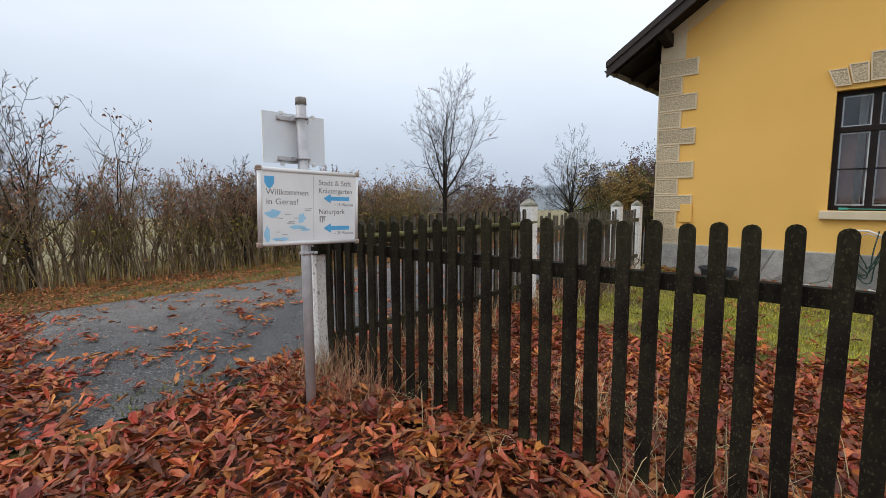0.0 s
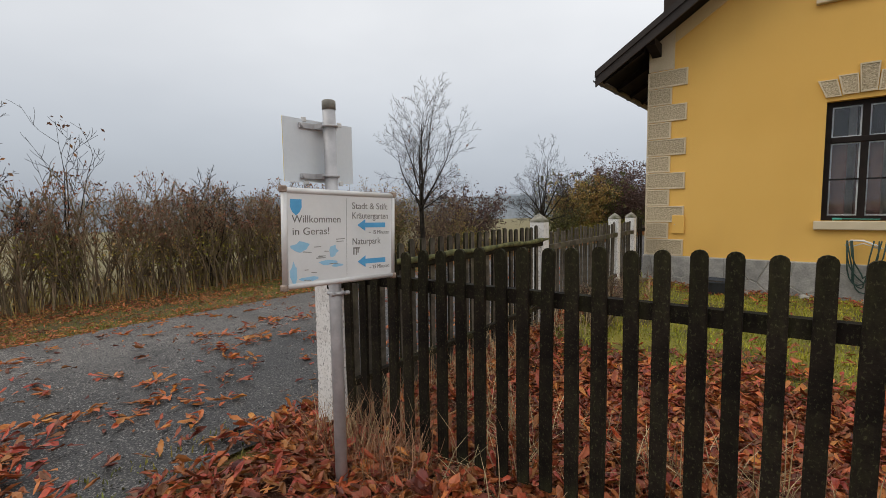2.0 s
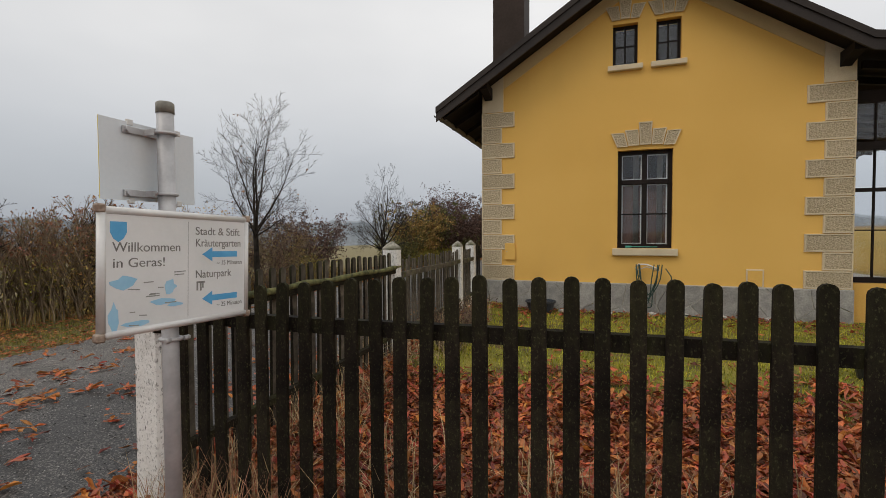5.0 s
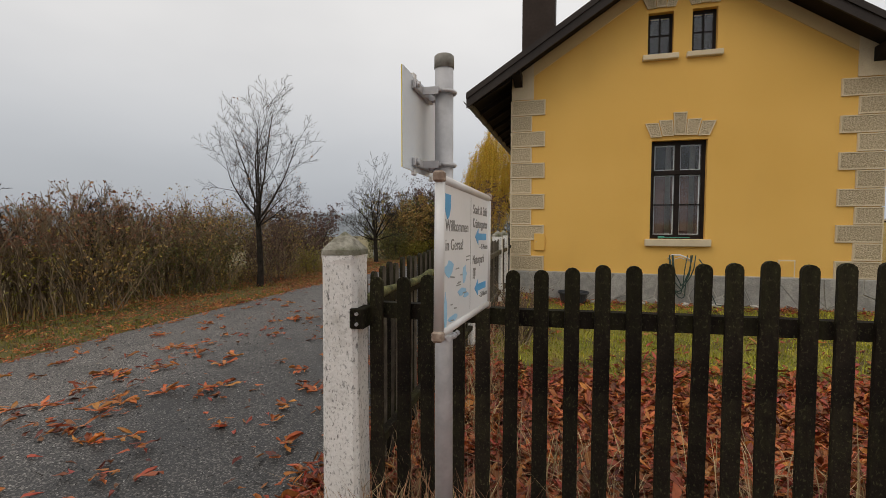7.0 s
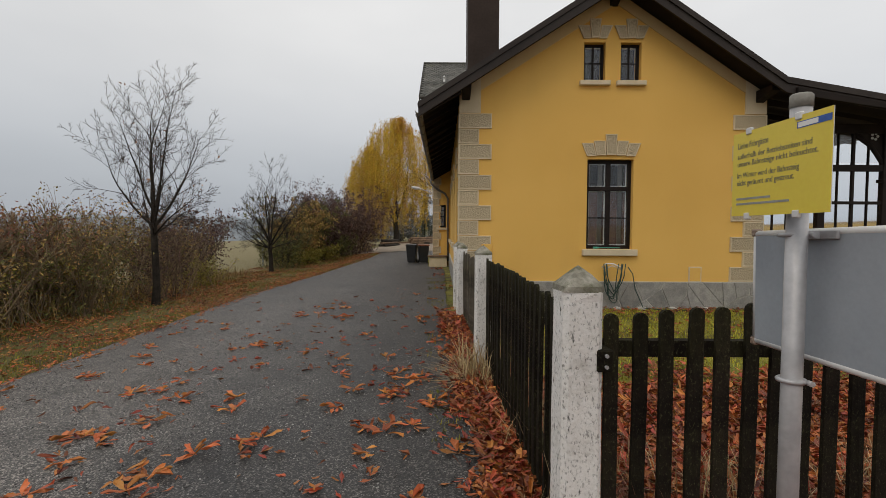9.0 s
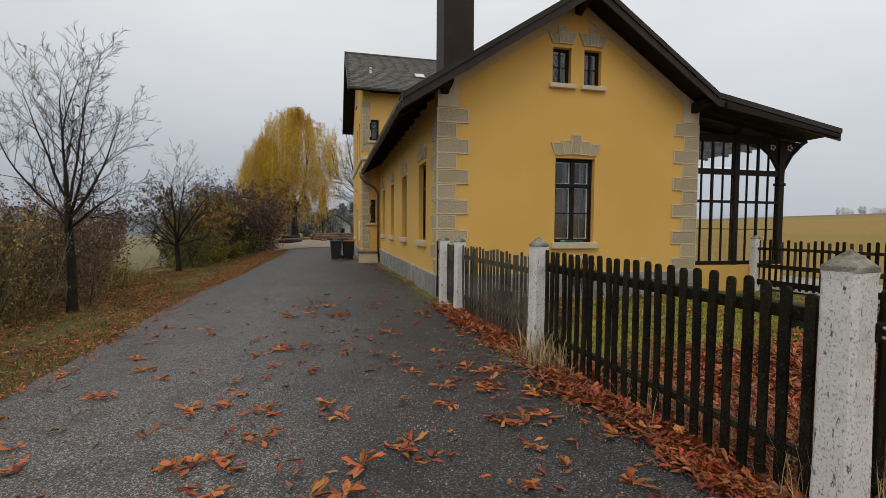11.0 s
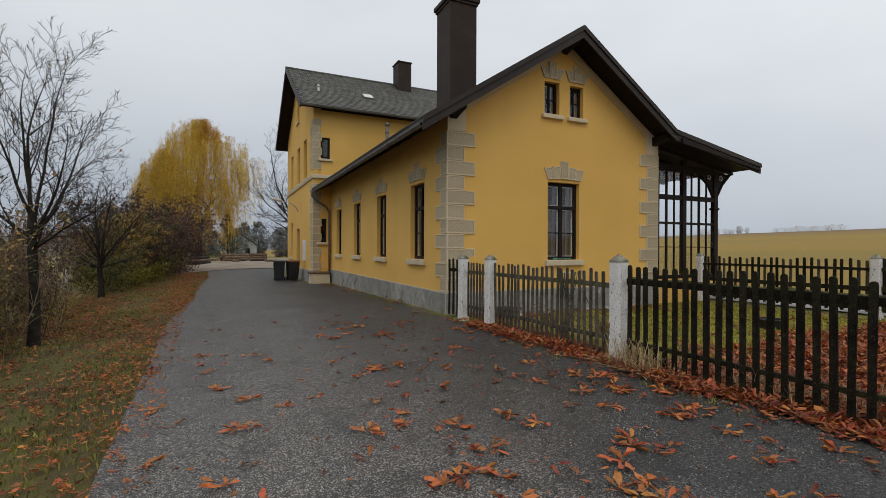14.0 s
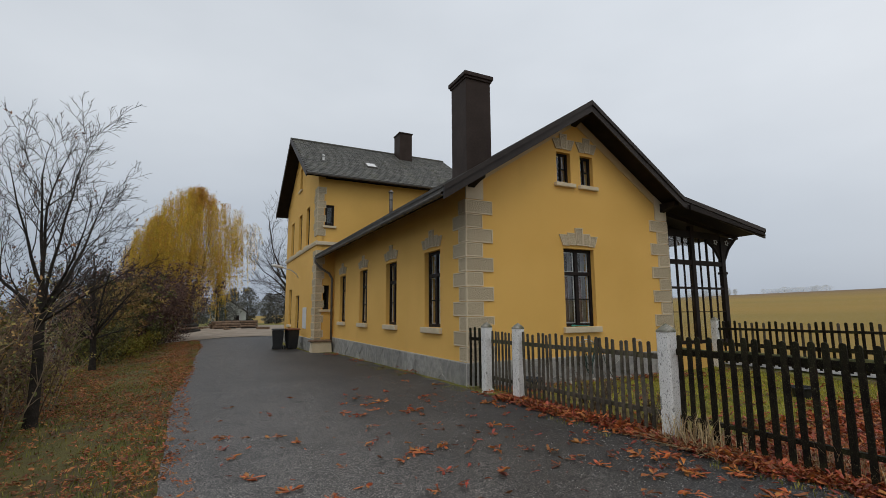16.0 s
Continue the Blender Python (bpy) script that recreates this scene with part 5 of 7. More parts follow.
for x in (0.014, BW - 0.014):
    for y in (0.014, BH - 0.014):
        bm = bmesh.new()
        box(bm, (x - 0.0165, y - 0.0165, -0.012), (x + 0.0165, y + 0.0165, 0.022), 0.006)
        part("corner_cap", bm, RUST_CAP, board, "weathered brown corner cap")
bm = bmesh.new()
box(bm, (BW * 0.515, 0.045, 0.0121), (BW * 0.517, BH - 0.045, 0.0128))
part("panel_joint", bm, INK_GREY, board)


def at_board(fx, fy, z=0.0125):
    return pose(BW * fx, BH * (1 - fy), z)


lettering("Willkommen", 0.052, at_board(0.075, 0.345), FADED_INK, board, "lettering", 0.285)
lettering("in Geras!", 0.052, at_board(0.075, 0.465), FADED_INK, board, "lettering", 0.213)
lettering("Stadt & Stift", 0.05, at_board(0.565, 0.20), FADED_INK, board, "lettering", 0.256)
lettering("Kräutergarten", 0.05, at_board(0.565, 0.305), FADED_INK, board, "lettering", 0.261)
lettering("~ 15 Minuten", 0.03, at_board(0.725, 0.475), FADED_INK, board, "lettering", 0.152)
lettering("Naturpark", 0.05, at_board(0.565, 0.585), FADED_INK, board, "lettering", 0.204)
lettering("~ 25 Minuten", 0.03, at_board(0.725, 0.865), FADED_INK, board, "lettering", 0.152)
for fy in (0.375, 0.775):
    bm = bmesh.new()
    x0, x1, y, s = BW * 0.615, BW * 0.89, BH * (1 - fy), 0.0135
    slab(bm, [(x0, y), (x0 + 0.055, y + 0.032), (x0 + 0.055, y + s), (x1, y + s), (x1, y - s), (x0 + 0.055, y - s), (x0 + 0.055, y - 0.032)], "z", 0.0121, 0.0135)
    part("arrow", bm, BLUE, board, "blue arrow with a dark outline")
bm = bmesh.new()
sx, sy = BW * 0.105, BH * 0.81
slab(bm, [(sx - 0.03, sy + 0.035), (sx + 0.032, sy + 0.035), (sx + 0.032, sy - 0.005), (sx + 0.018, sy - 0.03), (sx, sy - 0.042), (sx - 0.018, sy - 0.028), (sx - 0.03, sy - 0.005)], "z", 0.0121, 0.0135)
part("shield", bm, BLUE, board, "small blue shield")
for cx, cy, rx_, ry_, sd in ((0.14, 0.58, 0.06, 0.028, 1), (0.40, 0.64, 0.03, 0.036, 2), (0.085, 0.84, 0.022, 0.06, 3), (0.36, 0.755, 0.075, 0.014, 4), (0.2, 0.905, 0.06, 0.012, 5), (0.43, 0.79, 0.04, 0.01, 6)):
    r = random.Random(sd)
    bm = bmesh.new()
    slab(bm, [(BW * cx + rx_ * r.uniform(0.6, 1.1) * math.cos(a), BH * (1 - cy) + ry_ * r.uniform(0.6, 1.1) * math.sin(a)) for a in (2 * math.pi * k / 11 for k in range(11))], "z", 0.0121, 0.0128 + sd * 0.00008)
    part("map_patch", bm, PALE_BLUE, board, "worn pale blue map patch")
r = random.Random(11)
for k in range(12):
    x, y, w = BW * r.uniform(0.1, 0.44), BH * r.uniform(0.1, 0.45), r.uniform(0.02, 0.06)
    bm = bmesh.new()
    box(bm, (x, y, 0.0121), (x + w, y + 0.004, 0.0134))
    part("map_line", bm, INK_GREY, board, m=pose(0, 0, 0, 0, 0, r.uniform(-6, 6)))
bm = bmesh.new()
px, py = BW * 0.575, BH * 0.345
for a, b in (((0, -0.02), (0.008, 0.02)), ((-0.0, 0.012), (0.045, 0.02)), ((0.018, -0.022), (0.026, 0.02)), ((0.03, -0.01), (0.037, 0.02))):
    box(bm, (px + a[0], py + a[1], 0.0121), (px + b[0], py + b[1], 0.0132))
part("pictogram", bm, FADED_INK, board, "small dark signpost pictogram")
for y in (-0.06, BH - 0.03):
    bm = bmesh.new()
    if y > 0:
        box(bm, (0.26, y - 0.016, -0.022), (0.5, y + 0.016, -0.009), 0.003)
        box(bm, (0.335, y - 0.014, -0.06), (0.345, y + 0.014, -0.02))
        box(bm, (0.415, y - 0.014, -0.06), (0.425, y + 0.014, -0.02))
    tube(bm, [(0.378 + 0.041 * math.cos(a), y, -0.085 + 0.041 * math.sin(a)) for a in (math.pi * k / 8 for k in range(17))], 0.009, 6)
    tube(bm, [(0.32, y, -0.05), (0.345, y, -0.05)], 0.011, 6)
    tube(bm, [(0.411, y, -0.05), (0.44, y, -0.05)], 0.011, 6)
    part("clamp", bm, STEEL, board, "bolted steel clamp")

# yellow notice on the other side of the pole
YW, YH = 0.462, 0.328
notice = new("passenger_notice")
notice.matrix_world = H @ Matrix.Translation((0.517, -8.829, 1.735)) @ BACK_M
tagged(notice, "yellow railway passenger notice plate clamped to the pole", "sign")
bm = bmesh.new()
box(bm, (0, 0, 0), (YW, YH, 0.003))
part("plate", bm, YELLOW, notice)
bm = bmesh.new()
box(bm, (0, 0, -0.0025), (YW, YH, -0.0005))
part("back_plate", bm, PLATE_PALE, notice, "plain pale grey back")
for txt, y, w in (("Liebe Fahrgäste", 0.265, 0.165), ("außerhalb der Betriebszeiten sind", 0.225, 0.36), ("unsere Bahnsteige nicht beleuchtet.", 0.195, 0.385), ("Im Winter wird der Bahnsteig", 0.15, 0.31), ("nicht geräumt und gestreut.", 0.12, 0.29)):
    lettering(txt, 0.030 if "Liebe" not in txt else 0.034, pose(0.028, y, 0.0032), INK, notice, "lettering", w)
for y, x0, x1 in ((0.063, 0.028, 0.21), (0.043, 0.028, 0.30)):
    bm = bmesh.new()
    box(bm, (x0, y, 0.0031), (x1, y + 0.008, 0.0042))
    part("text_bar", bm, INK_GREY, notice)
bm = bmesh.new()
box(bm, (0.325, 0.285, 0.0031), (0.46, 0.307, 0.0042))
part("logo_band", bm, DARK_BLUE, notice, "dark blue band")
bm = bmesh.new()
box(bm, (0.33, 0.288, 0.0043), (0.41, 0.304, 0.0050))
part("logo_block", bm, WHITE, notice, "white block on the band")
for y in (0.03, YH - 0.035):
    bm = bmesh.new()
    box(bm, (0.13, y - 0.015, -0.018), (0.37, y + 0.015, -0.004), 0.003)
    for x in (0.188, 0.276):
        box(bm, (x - 0.004, y - 0.013, -0.075), (x + 0.004, y + 0.013, -0.017))
    bar = part("clamp_bar", bm, STEEL, notice, "pale steel clamp bar")
    bm = bmesh.new()
    tube(bm, [(0.232 + 0.041 * math.cos(a), y, -0.085 + 0.041 * math.sin(a)) for a in (math.pi * k / 8 for k in range(17))], 0.007, 6)
    part("clamp_ring", bm, STEEL, bar)
    for x in (0.145, 0.355):
        bm = bmesh.new()
        tube(bm, [(x, y, -0.03), (x, y, -0.018)], 0.012, 6)
        part("bolt", bm, STEEL, bar)
for x, y in ((0.09, YH), (0.33, YH), (0.09, 0.0), (0.33, 0.0)):
    bm = bmesh.new()
    box(bm, (x - 0.014, y - 0.014, -0.006), (x + 0.014, y + 0.012, 0.008), 0.003)
    part("edge_clip", bm, ALU, notice, "pale metal edge clip")

# ---- things at the gable wall ----
hose = thing("garden_hose", (3.42, -0.05, 0), "dark green garden hose looped over a white wall holder", "hose", plan=LONG)
bm = bmesh.new()
tube(bm, [(-0.12, -0.02, 0.84), (-0.06, -0.09, 0.93), (0.1, -0.11, 0.93), (0.26, -0.09, 0.86), (0.34, -0.03, 0.80)], 0.016, 8)
tube(bm, [(-0.1, -0.03, 0.80), (0.1, -0.06, 0.88), (0.3, -0.04, 0.80)], 0.010, 6)
part("holder", bm, WHITE, hose, "white wire hose holder")
r = random.Random(3)
for k in range(5):
    x0, w, low = r.uniform(-0.14, -0.02), r.uniform(0.22, 0.48), r.uniform(0.0, 0.45)
    bm = bmesh.new()
    tube(bm, [(x0 + w * i / 12 + 0.03 * math.sin(i + k), -0.1 - 0.03 * k / 9, 0.93 - (0.93 - low) * math.sin(math.pi * i / 12) ** 0.7) for i in range(13)], 0.011, 6)
    part("hose_loop", bm, HOSE, hose)
bm = bmesh.new()
tube(bm, [(0.45, -0.1, 0.85), (0.55, -0.12, 0.7), (0.6, -0.15, 0.35), (0.75, -0.25, -0.06), (1.3, -0.3, -0.11), (2.2, -0.25, -0.11)], 0.011, 6)
part("hose_tail", bm, HOSE, hose)
bm = bmesh.new()
tube(bm, [(0, 0, 0), (0.11, 0.0, 0.005), (0.13, 0, 0.005)], [0.026, 0.02, 0.012], 8)
tube(bm, [(0.13, 0, 0.005), (0.5, 0.0, 0.002), (0.62, 0.02, 0.002)], 0.008, 6)
whole("spray_nozzle", bm, TEAL, (3.1, -0.03, 1.29), "teal garden spray nozzle lying on the window sill", "nozzle", plan=LONG)
hatch = thing("meter_hatch", (5.33, 0, 0.5), "small yellow-painted meter hatch in the gable wall", "hatch", plan=LONG)
bm = bmesh.new()
box(bm, (0, -0.02, 0), (0.3, -0.002, 0.36), 0.005)
part("frame", bm, STONE, hatch)
bm = bmesh.new()
box(bm, (0.025, -0.028, 0.025), (0.275, -0.0205, 0.335), 0.004)
part("door", bm, PLASTER, hatch)
hatch2 = thing("meter_hatch", (0.51, 0, 0.98), "small yellow metal box door beside the quoins", "hatch", plan=LONG)
bm = bmesh.new()
box(bm, (0, -0.045, 0), (0.235, -0.002, 0.38), 0.005)
part("door", bm, PLASTER, hatch2)
bm = bmesh.new()
tube(bm, [(0.05, -0.045, 0.19), (0.05, -0.055, 0.19)], 0.01, 8)
part("lock", bm, STEEL, hatch2)


def tub(place, r0, r1, h, mat, label):
    t = thing("plant_tub", place, label, "tub")
    bm = bmesh.new()
    n = 20
    rings = []
    for z, r in ((0, r0), (h, r1), (h, r1 + 0.02), (h - 0.03, r1 + 0.02), (h - 0.03, r1 - 0.015), (0.03, r0 - 0.015)):
        rings.append([bm.verts.new((r * math.cos(2 * math.pi * k / n), r * math.sin(2 * math.pi * k / n), z)) for k in range(n)])
    for a, b in zip(rings, rings[1:]):
        for k in range(n):
            bm.faces.new((a[k], a[(k + 1) % n], b[(k + 1) % n], b[k]))
    bm.faces.new(rings[0][::-1]), bm.faces.new(rings[-1])
    part("wall", bm, mat, t)
    bm = bmesh.new()
    bmesh.ops.create_circle(bm, cap_ends=True, segments=n, radius=r1 - 0.02, matrix=Matrix.Translation((0, 0, h - 0.06)))
    part("soil", bm, BARK, t)


tub((1.42, -0.45, -0.13), 0.24, 0.31, 0.26, TUB, "blue-grey plastic mortar tub standing at the gable wall")
tub((5.6, -4.1, -0.13), 0.2, 0.24, 0.22, BIN, "low black plant tub on the lawn")
r = random.Random(8)
for k in range(6):
    bm = bmesh.new()
    bmesh.ops.create_icosphere(bm, subdivisions=1, radius=0.09)
    for v in bm.verts:
        v.co = Vector((v.co.x * 1.3, v.co.y, v.co.z * 0.6)) * r.uniform(0.8, 1.15)
    whole("loose_stone", bm, MORTAR, (2.0 + k * 0.75 + r.uniform(-0.2, 0.2), -0.22 - r.uniform(0, 0.15), -0.1), "pale loose stone lying at the foot of the plinth", "stone", "loose stones at the plinth", rz=r.uniform(0, 180))


# ---- trees and shrubs ----
def grow(seed, height, trunk_r, limbs=7, spread_a=(14, 48), trunk=0.24, low=0, up=0.10, wander=0.10, dense=(7, 5, 3), reach=0.6, twig_min=0.0065, fork=(28, 58), slim=0.5):
    """Limbs of a bare tree as (points, radii): thick ones, fine ones, and the twigs' ends."""
    r = random.Random(seed)
    thick, fine = [], []

    def branch(p, d, length, rad, lev):
        n = 8 if lev == 1 else (5 if lev == 2 else 3)
        pts, rads = [p.copy()], [rad]
        for i in range(n):
            d = (d + Vector((r.uniform(-1, 1), r.uniform(-1, 1), r.uniform(-1, 1))) * wander * (1 + 0.5 * lev) + Vector((0, 0, up))).normalized()
            p = p + d * length / n
            pts.append(p.copy())
            rads.append(max(twig_min * 0.6, rad * (1 - 0.93 * (i + 1) / n)))
        (thick if lev < 2 else fine).append((pts, rads))
        if lev > len(dense):
            return
        kids = dense[lev - 1]
        for k in range(kids):
            s = 0.22 + 0.75 * (k + r.uniform(0.1, 0.9)) / kids
            i = min(n - 1, int(s * n))
            q = pts[i].lerp(pts[i + 1], s * n - i)
            w = (pts[i + 1] - pts[i]).normalized()
            ax = w.orthogonal().normalized()
            ax.rotate(Matrix.Rotation(k * 2.4 + r.uniform(-0.6, 0.6), 3, w))
            nd = w.copy()
            nd.rotate(Matrix.Rotation(radians(r.uniform(*fork)), 3, ax))
            branch(q, nd, length * r.uniform(0.34, 0.52) * (1.15 - 0.5 * s), max(twig_min, rads[i] * slim), lev + 1)

    pts, rads, p = [], [], Vector((0, 0, -0.15))
    for i in range(5):
        pts.append(p.copy())
        rads.append(trunk_r * (1.25 if i == 0 else 1 - 0.06 * i))
        p = p + Vector((r.uniform(-1, 1) * 0.02 * height * 0.3, r.uniform(-1, 1) * 0.02 * height * 0.3, height * trunk / 4))
    thick.append((pts, rads))
    for k in range(limbs):
        a = 2 * math.pi * (k + r.uniform(-0.25, 0.25)) / limbs
        t = radians(spread_a[0] + (spread_a[1] - spread_a[0]) * ((k * 0.618) % 1))
        d = Vector((math.cos(a) * math.sin(t), math.sin(a) * math.sin(t), math.cos(t)))
        start = pts[-1].lerp(pts[-2], r.uniform(0, 0.9))
        branch(start, d, height * reach * r.uniform(0.8, 1.1) * (1.12 - 0.3 * t), trunk_r * r.uniform(0.30, 0.46), 1)
    for k in range(low):
        a = r.uniform(0, 2 * math.pi)
        branch(pts[-2], Vector((math.cos(a), math.sin(a), 0.35)).normalized(), height * reach * 0.6, trunk_r * 0.3, 1)
    top = max(q.z for ps, _ in thick + fine for q in ps)
    for ps, _ in thick + fine:
        for q in ps:
            q *= height / top
    return thick, fine, [(ps[-1], ps[-1] - ps[0]) for ps, _ in fine]


def tubes_mesh(name, limbs, sides, mat):
    bm = bmesh.new()
    for pts, rads in limbs:
        tube(bm, pts, rads, sides, cap=False)
    return mesh_of(name, bm, mat)


def leaf_cloud(name, centres, per, size, jitter, mat, seed, droop=0.0, slim=0.5):
    """Many small leaves round the points given."""
    rs = np.random.RandomState(seed)
    c = np.repeat(np.array([tuple(p) for p in centres]), per, axis=0) + rs.normal(0, 1, (len(centres) * per, 3)) * jitter
    n = len(c)
    a = rs.normal(0, 1, (n, 3))
    a[:, 2] = a[:, 2] * (1 - droop) - droop * 2
    a /= np.linalg.norm(a, axis=1)[:, None]
    b = np.cross(a, rs.normal(0, 1, (n, 3)))
    b /= np.linalg.norm(b, axis=1)[:, None]
    s = size * rs.uniform(0.6, 1.3, (n, 1))
    fold = np.cross(a, b) * s * 0.15
    v = np.stack([c - a * s, c + b * s * slim + fold, c + a * s, c - b * s * slim + fold], axis=1).reshape(-1, 3)
    f = [(4 * i, 4 * i + 1, 4 * i + 2, 4 * i + 3) for i in range(n)]
    me = bpy.data.meshes.new(name)
    me.from_pydata(v.tolist(), [], f)
    me.materials.append(mat)
    return me


def bare_tree(place, seed, height, trunk_r, label, leaves=0, leaf_mat=None, rz=0, group="bare roadside trees", **kw):
    t = thing("tree", (place[0], place[1], ground_z(place[0], place[1])), label, "tree", group, rz=rz)
    thick, fine, ends = grow(seed, height, trunk_r, **kw)
    part("trunk", tubes_mesh("trunk", thick, 7, BARK), None, t)
    part("twig_mass", tubes_mesh("twig_mass", fine, 3, TWIG), None, t)["kind"] = "stuff"
    if leaves:
        rr_ = random.Random(seed)
        part("foliage", leaf_cloud("foliage", [e[0] for e in rr_.sample(ends, min(len(ends), leaves))], 2, 0.05, 0.06, leaf_mat, seed), None, t)["kind"] = "stuff"
    return t


bare_tree((-8.1, 2.25), 6, 6.5, 0.10, "bare spreading fruit tree with a dark trunk beside the lane", 26, HEDGE_LEAF, limbs=7, spread_a=(4, 60), trunk=0.42, low=4, wander=0.085, dense=(9, 6, 4), up=0.07, fork=(26, 52), reach=0.52, twig_min=0.0055)
bare_tree((-8.87, 14.2), 9, 6.3, 0.125, "bare round-crowned fruit tree on the grass verge", limbs=8, spread_a=(8, 74), low=5, trunk=0.33, wander=0.10, dense=(9, 6, 4), up=0.05, fork=(26, 54), twig_min=0.006)
bare_tree((-9.6, -9.3), 12, 4.7, 0.07, "slender bare tree with a few withered leaves in the hedge", 70, HEDGE_LEAF, limbs=5, spread_a=(4, 26), low=2, trunk=0.3)
bare_tree((-10.2, -7.4), 15, 4.3, 0.045, "slender bare sapling in the hedge", 20, HEDGE_LEAF, limbs=3, spread_a=(3, 18), trunk=0.42, dense=(6, 3))
bare_tree((3.9, 36), 21, 13.5, 0.3, "large bare tree behind the wing of the house", limbs=10, spread_a=(15, 80), low=4, dense=(9, 6, 3), wander=0.14, twig_min=0.012)
bare_tree((-9.6, 19.6), 23, 4.6, 0.08, "bare tree among the shrubs behind the verge", limbs=6, spread_a=(10, 45))
bare_tree((-10.3, -1.5), 27, 3.1, 0.06, "young bare vase-shaped tree growing in the hedge", 30, HEDGE_LEAF, limbs=7, spread_a=(10, 40), trunk=0.22)
bare_tree((-9.8, -4.6), 29, 3.2, 0.06, "young bare vase-shaped tree growing in the hedge", 40, HEDGE_LEAF, limbs=7, spread_a=(10, 42), trunk=0.2)


def shrub_mesh(seed, height, stems, lean, width=0.45):
    r = random.Random(seed)
    limbs, tips = [], []
    for k in range(stems):
        a = r.uniform(0, 2 * math.pi)
        p = Vector((r.uniform(-width, width), r.uniform(-width, width), -0.05))
        d = Vector((math.cos(a) * lean, math.sin(a) * lean, 1)).normalized()
        hgt = height * r.uniform(0.65, 1.08)
        pts, rads = [p.copy()], [0.014]
        for i in range(5):
            d = (d + Vector((r.uniform(-1, 1), r.uniform(-1, 1), 0)) * 0.10).normalized()
            p = p + d * hgt / 5
            pts.append(p.copy())
            rads.append(0.013 - 0.0018 * i)
            if i > 0:
                for _ in range(3):
                    q = (d + Vector((r.uniform(-1, 1), r.uniform(-1, 1), r.uniform(-0.2, 0.5))) * 1.0).normalized()
                    e = p + q * hgt * r.uniform(0.10, 0.28)
                    limbs.append(([p.copy(), (p + e) / 2 + Vector((0, 0, 0.02)), e], [0.006, 0.005, 0.003]))
                    tips.append(e)
        tips.append(p.copy())
        limbs.append((pts, rads))
    return limbs, tips


def hedge_stems(seed, height):
    """Kinked upright stems that fork again and again; gives the limbs, the tips of the top and those further down."""
    r = random.Random(seed)
    limbs, top, low = [], [], []
    for k in range(12):
        p = Vector((r.uniform(-0.4, 0.4), r.uniform(-0.42, 0.42), -0.05))
        d = Vector((r.uniform(-0.22, 0.22), r.uniform(-0.22, 0.22), 1)).normalized()
        hgt, n, r0 = height * r.uniform(0.7, 1.08), 8, r.uniform(0.015, 0.032)
        pts, rads = [p.copy()], [r0 * 1.15]
        for i in range(n):
            d = (d + Vector((r.uniform(-1, 1), r.uniform(-1, 1), 0.15)) * 0.24).normalized()
            p = p + d * hgt / n
            pts.append(p.copy())
            rads.append(max(0.004, r0 * (1 - 0.8 * (i + 1) / n)))
            for _ in range(1 if i < 2 else 3):
                q = (d + Vector((r.uniform(-1, 1), r.uniform(-1, 1), r.uniform(-0.1, 0.6)))).normalized()
                ln = hgt * r.uniform(0.09, 0.24)
                mid = p + q * ln * 0.5 + Vector((r.uniform(-1, 1), r.uniform(-1, 1), 0.4)) * ln * 0.10
                e = mid + (q + Vector((r.uniform(-0.4, 0.4), r.uniform(-0.4, 0.4), 0.35))).normalized() * ln * 0.5
                limbs.append(([p.copy(), mid, e], [max(0.006, rads[-1] * 0.55), 0.0055, 0.0035]))
                (top if e.z > height * 0.58 else low).append(e)
                for _ in range(2):
                    f = mid + (q + Vector((r.uniform(-1, 1), r.uniform(-1, 1), r.uniform(-0.2, 0.8)))).normalized() * ln * r.uniform(0.25, 0.5)
                    limbs.append(([mid.copy(), f], [0.0045, 0.003]))
                    (top if f.z > height * 0.58 else low).append(f)
        limbs.append((pts, rads))
    return limbs, top, low


SHRUBS = []
for s in range(6):
    limbs, top, low = hedge_stems(60 + s, 2.5)
    rs_ = random.Random(s)
    SHRUBS.append((tubes_mesh("twig_mass", limbs, 4, HEDGE_WOOD), leaf_cloud("foliage", rs_.sample(top, len(top) * 2 // 5), 2, 0.038, 0.05, HEDGE_LEAF, s, droop=0.4), leaf_cloud("lower_foliage", rs_.sample(low, len(low) // 2), 2, 0.034, 0.09, BUSH_YELLOW if s % 2 else BUSH_OLIVE, 30 + s)))
r = random.Random(77)
for row in range(3):
    v = -27.0 + 0.3 * row
    while v < 3.4:
        u = -9.65 - 0.7 * row + r.uniform(-0.2, 0.2)
        step = r.uniform(0.62, 0.85)
        if row < 2 or v > -5:
            sh = thing("hedge_shrub", (u, v, ground_z(u, v)), "leafless hedge shrub with red-brown twigs and withered leaves", "shrub", "hedge along the lane", rz=r.uniform(0, 360))
            k = r.randrange(6)
            sc = r.uniform(0.85, 1.1)
            sh.scale = (sc, sc, sc * r.uniform(0.85, 1.08))
            for nm, me in zip(("twig_mass", "foliage", "lower_foliage"), SHRUBS[k]):
                part(nm, me, None, sh)["kind"] = "stuff"
        v += step


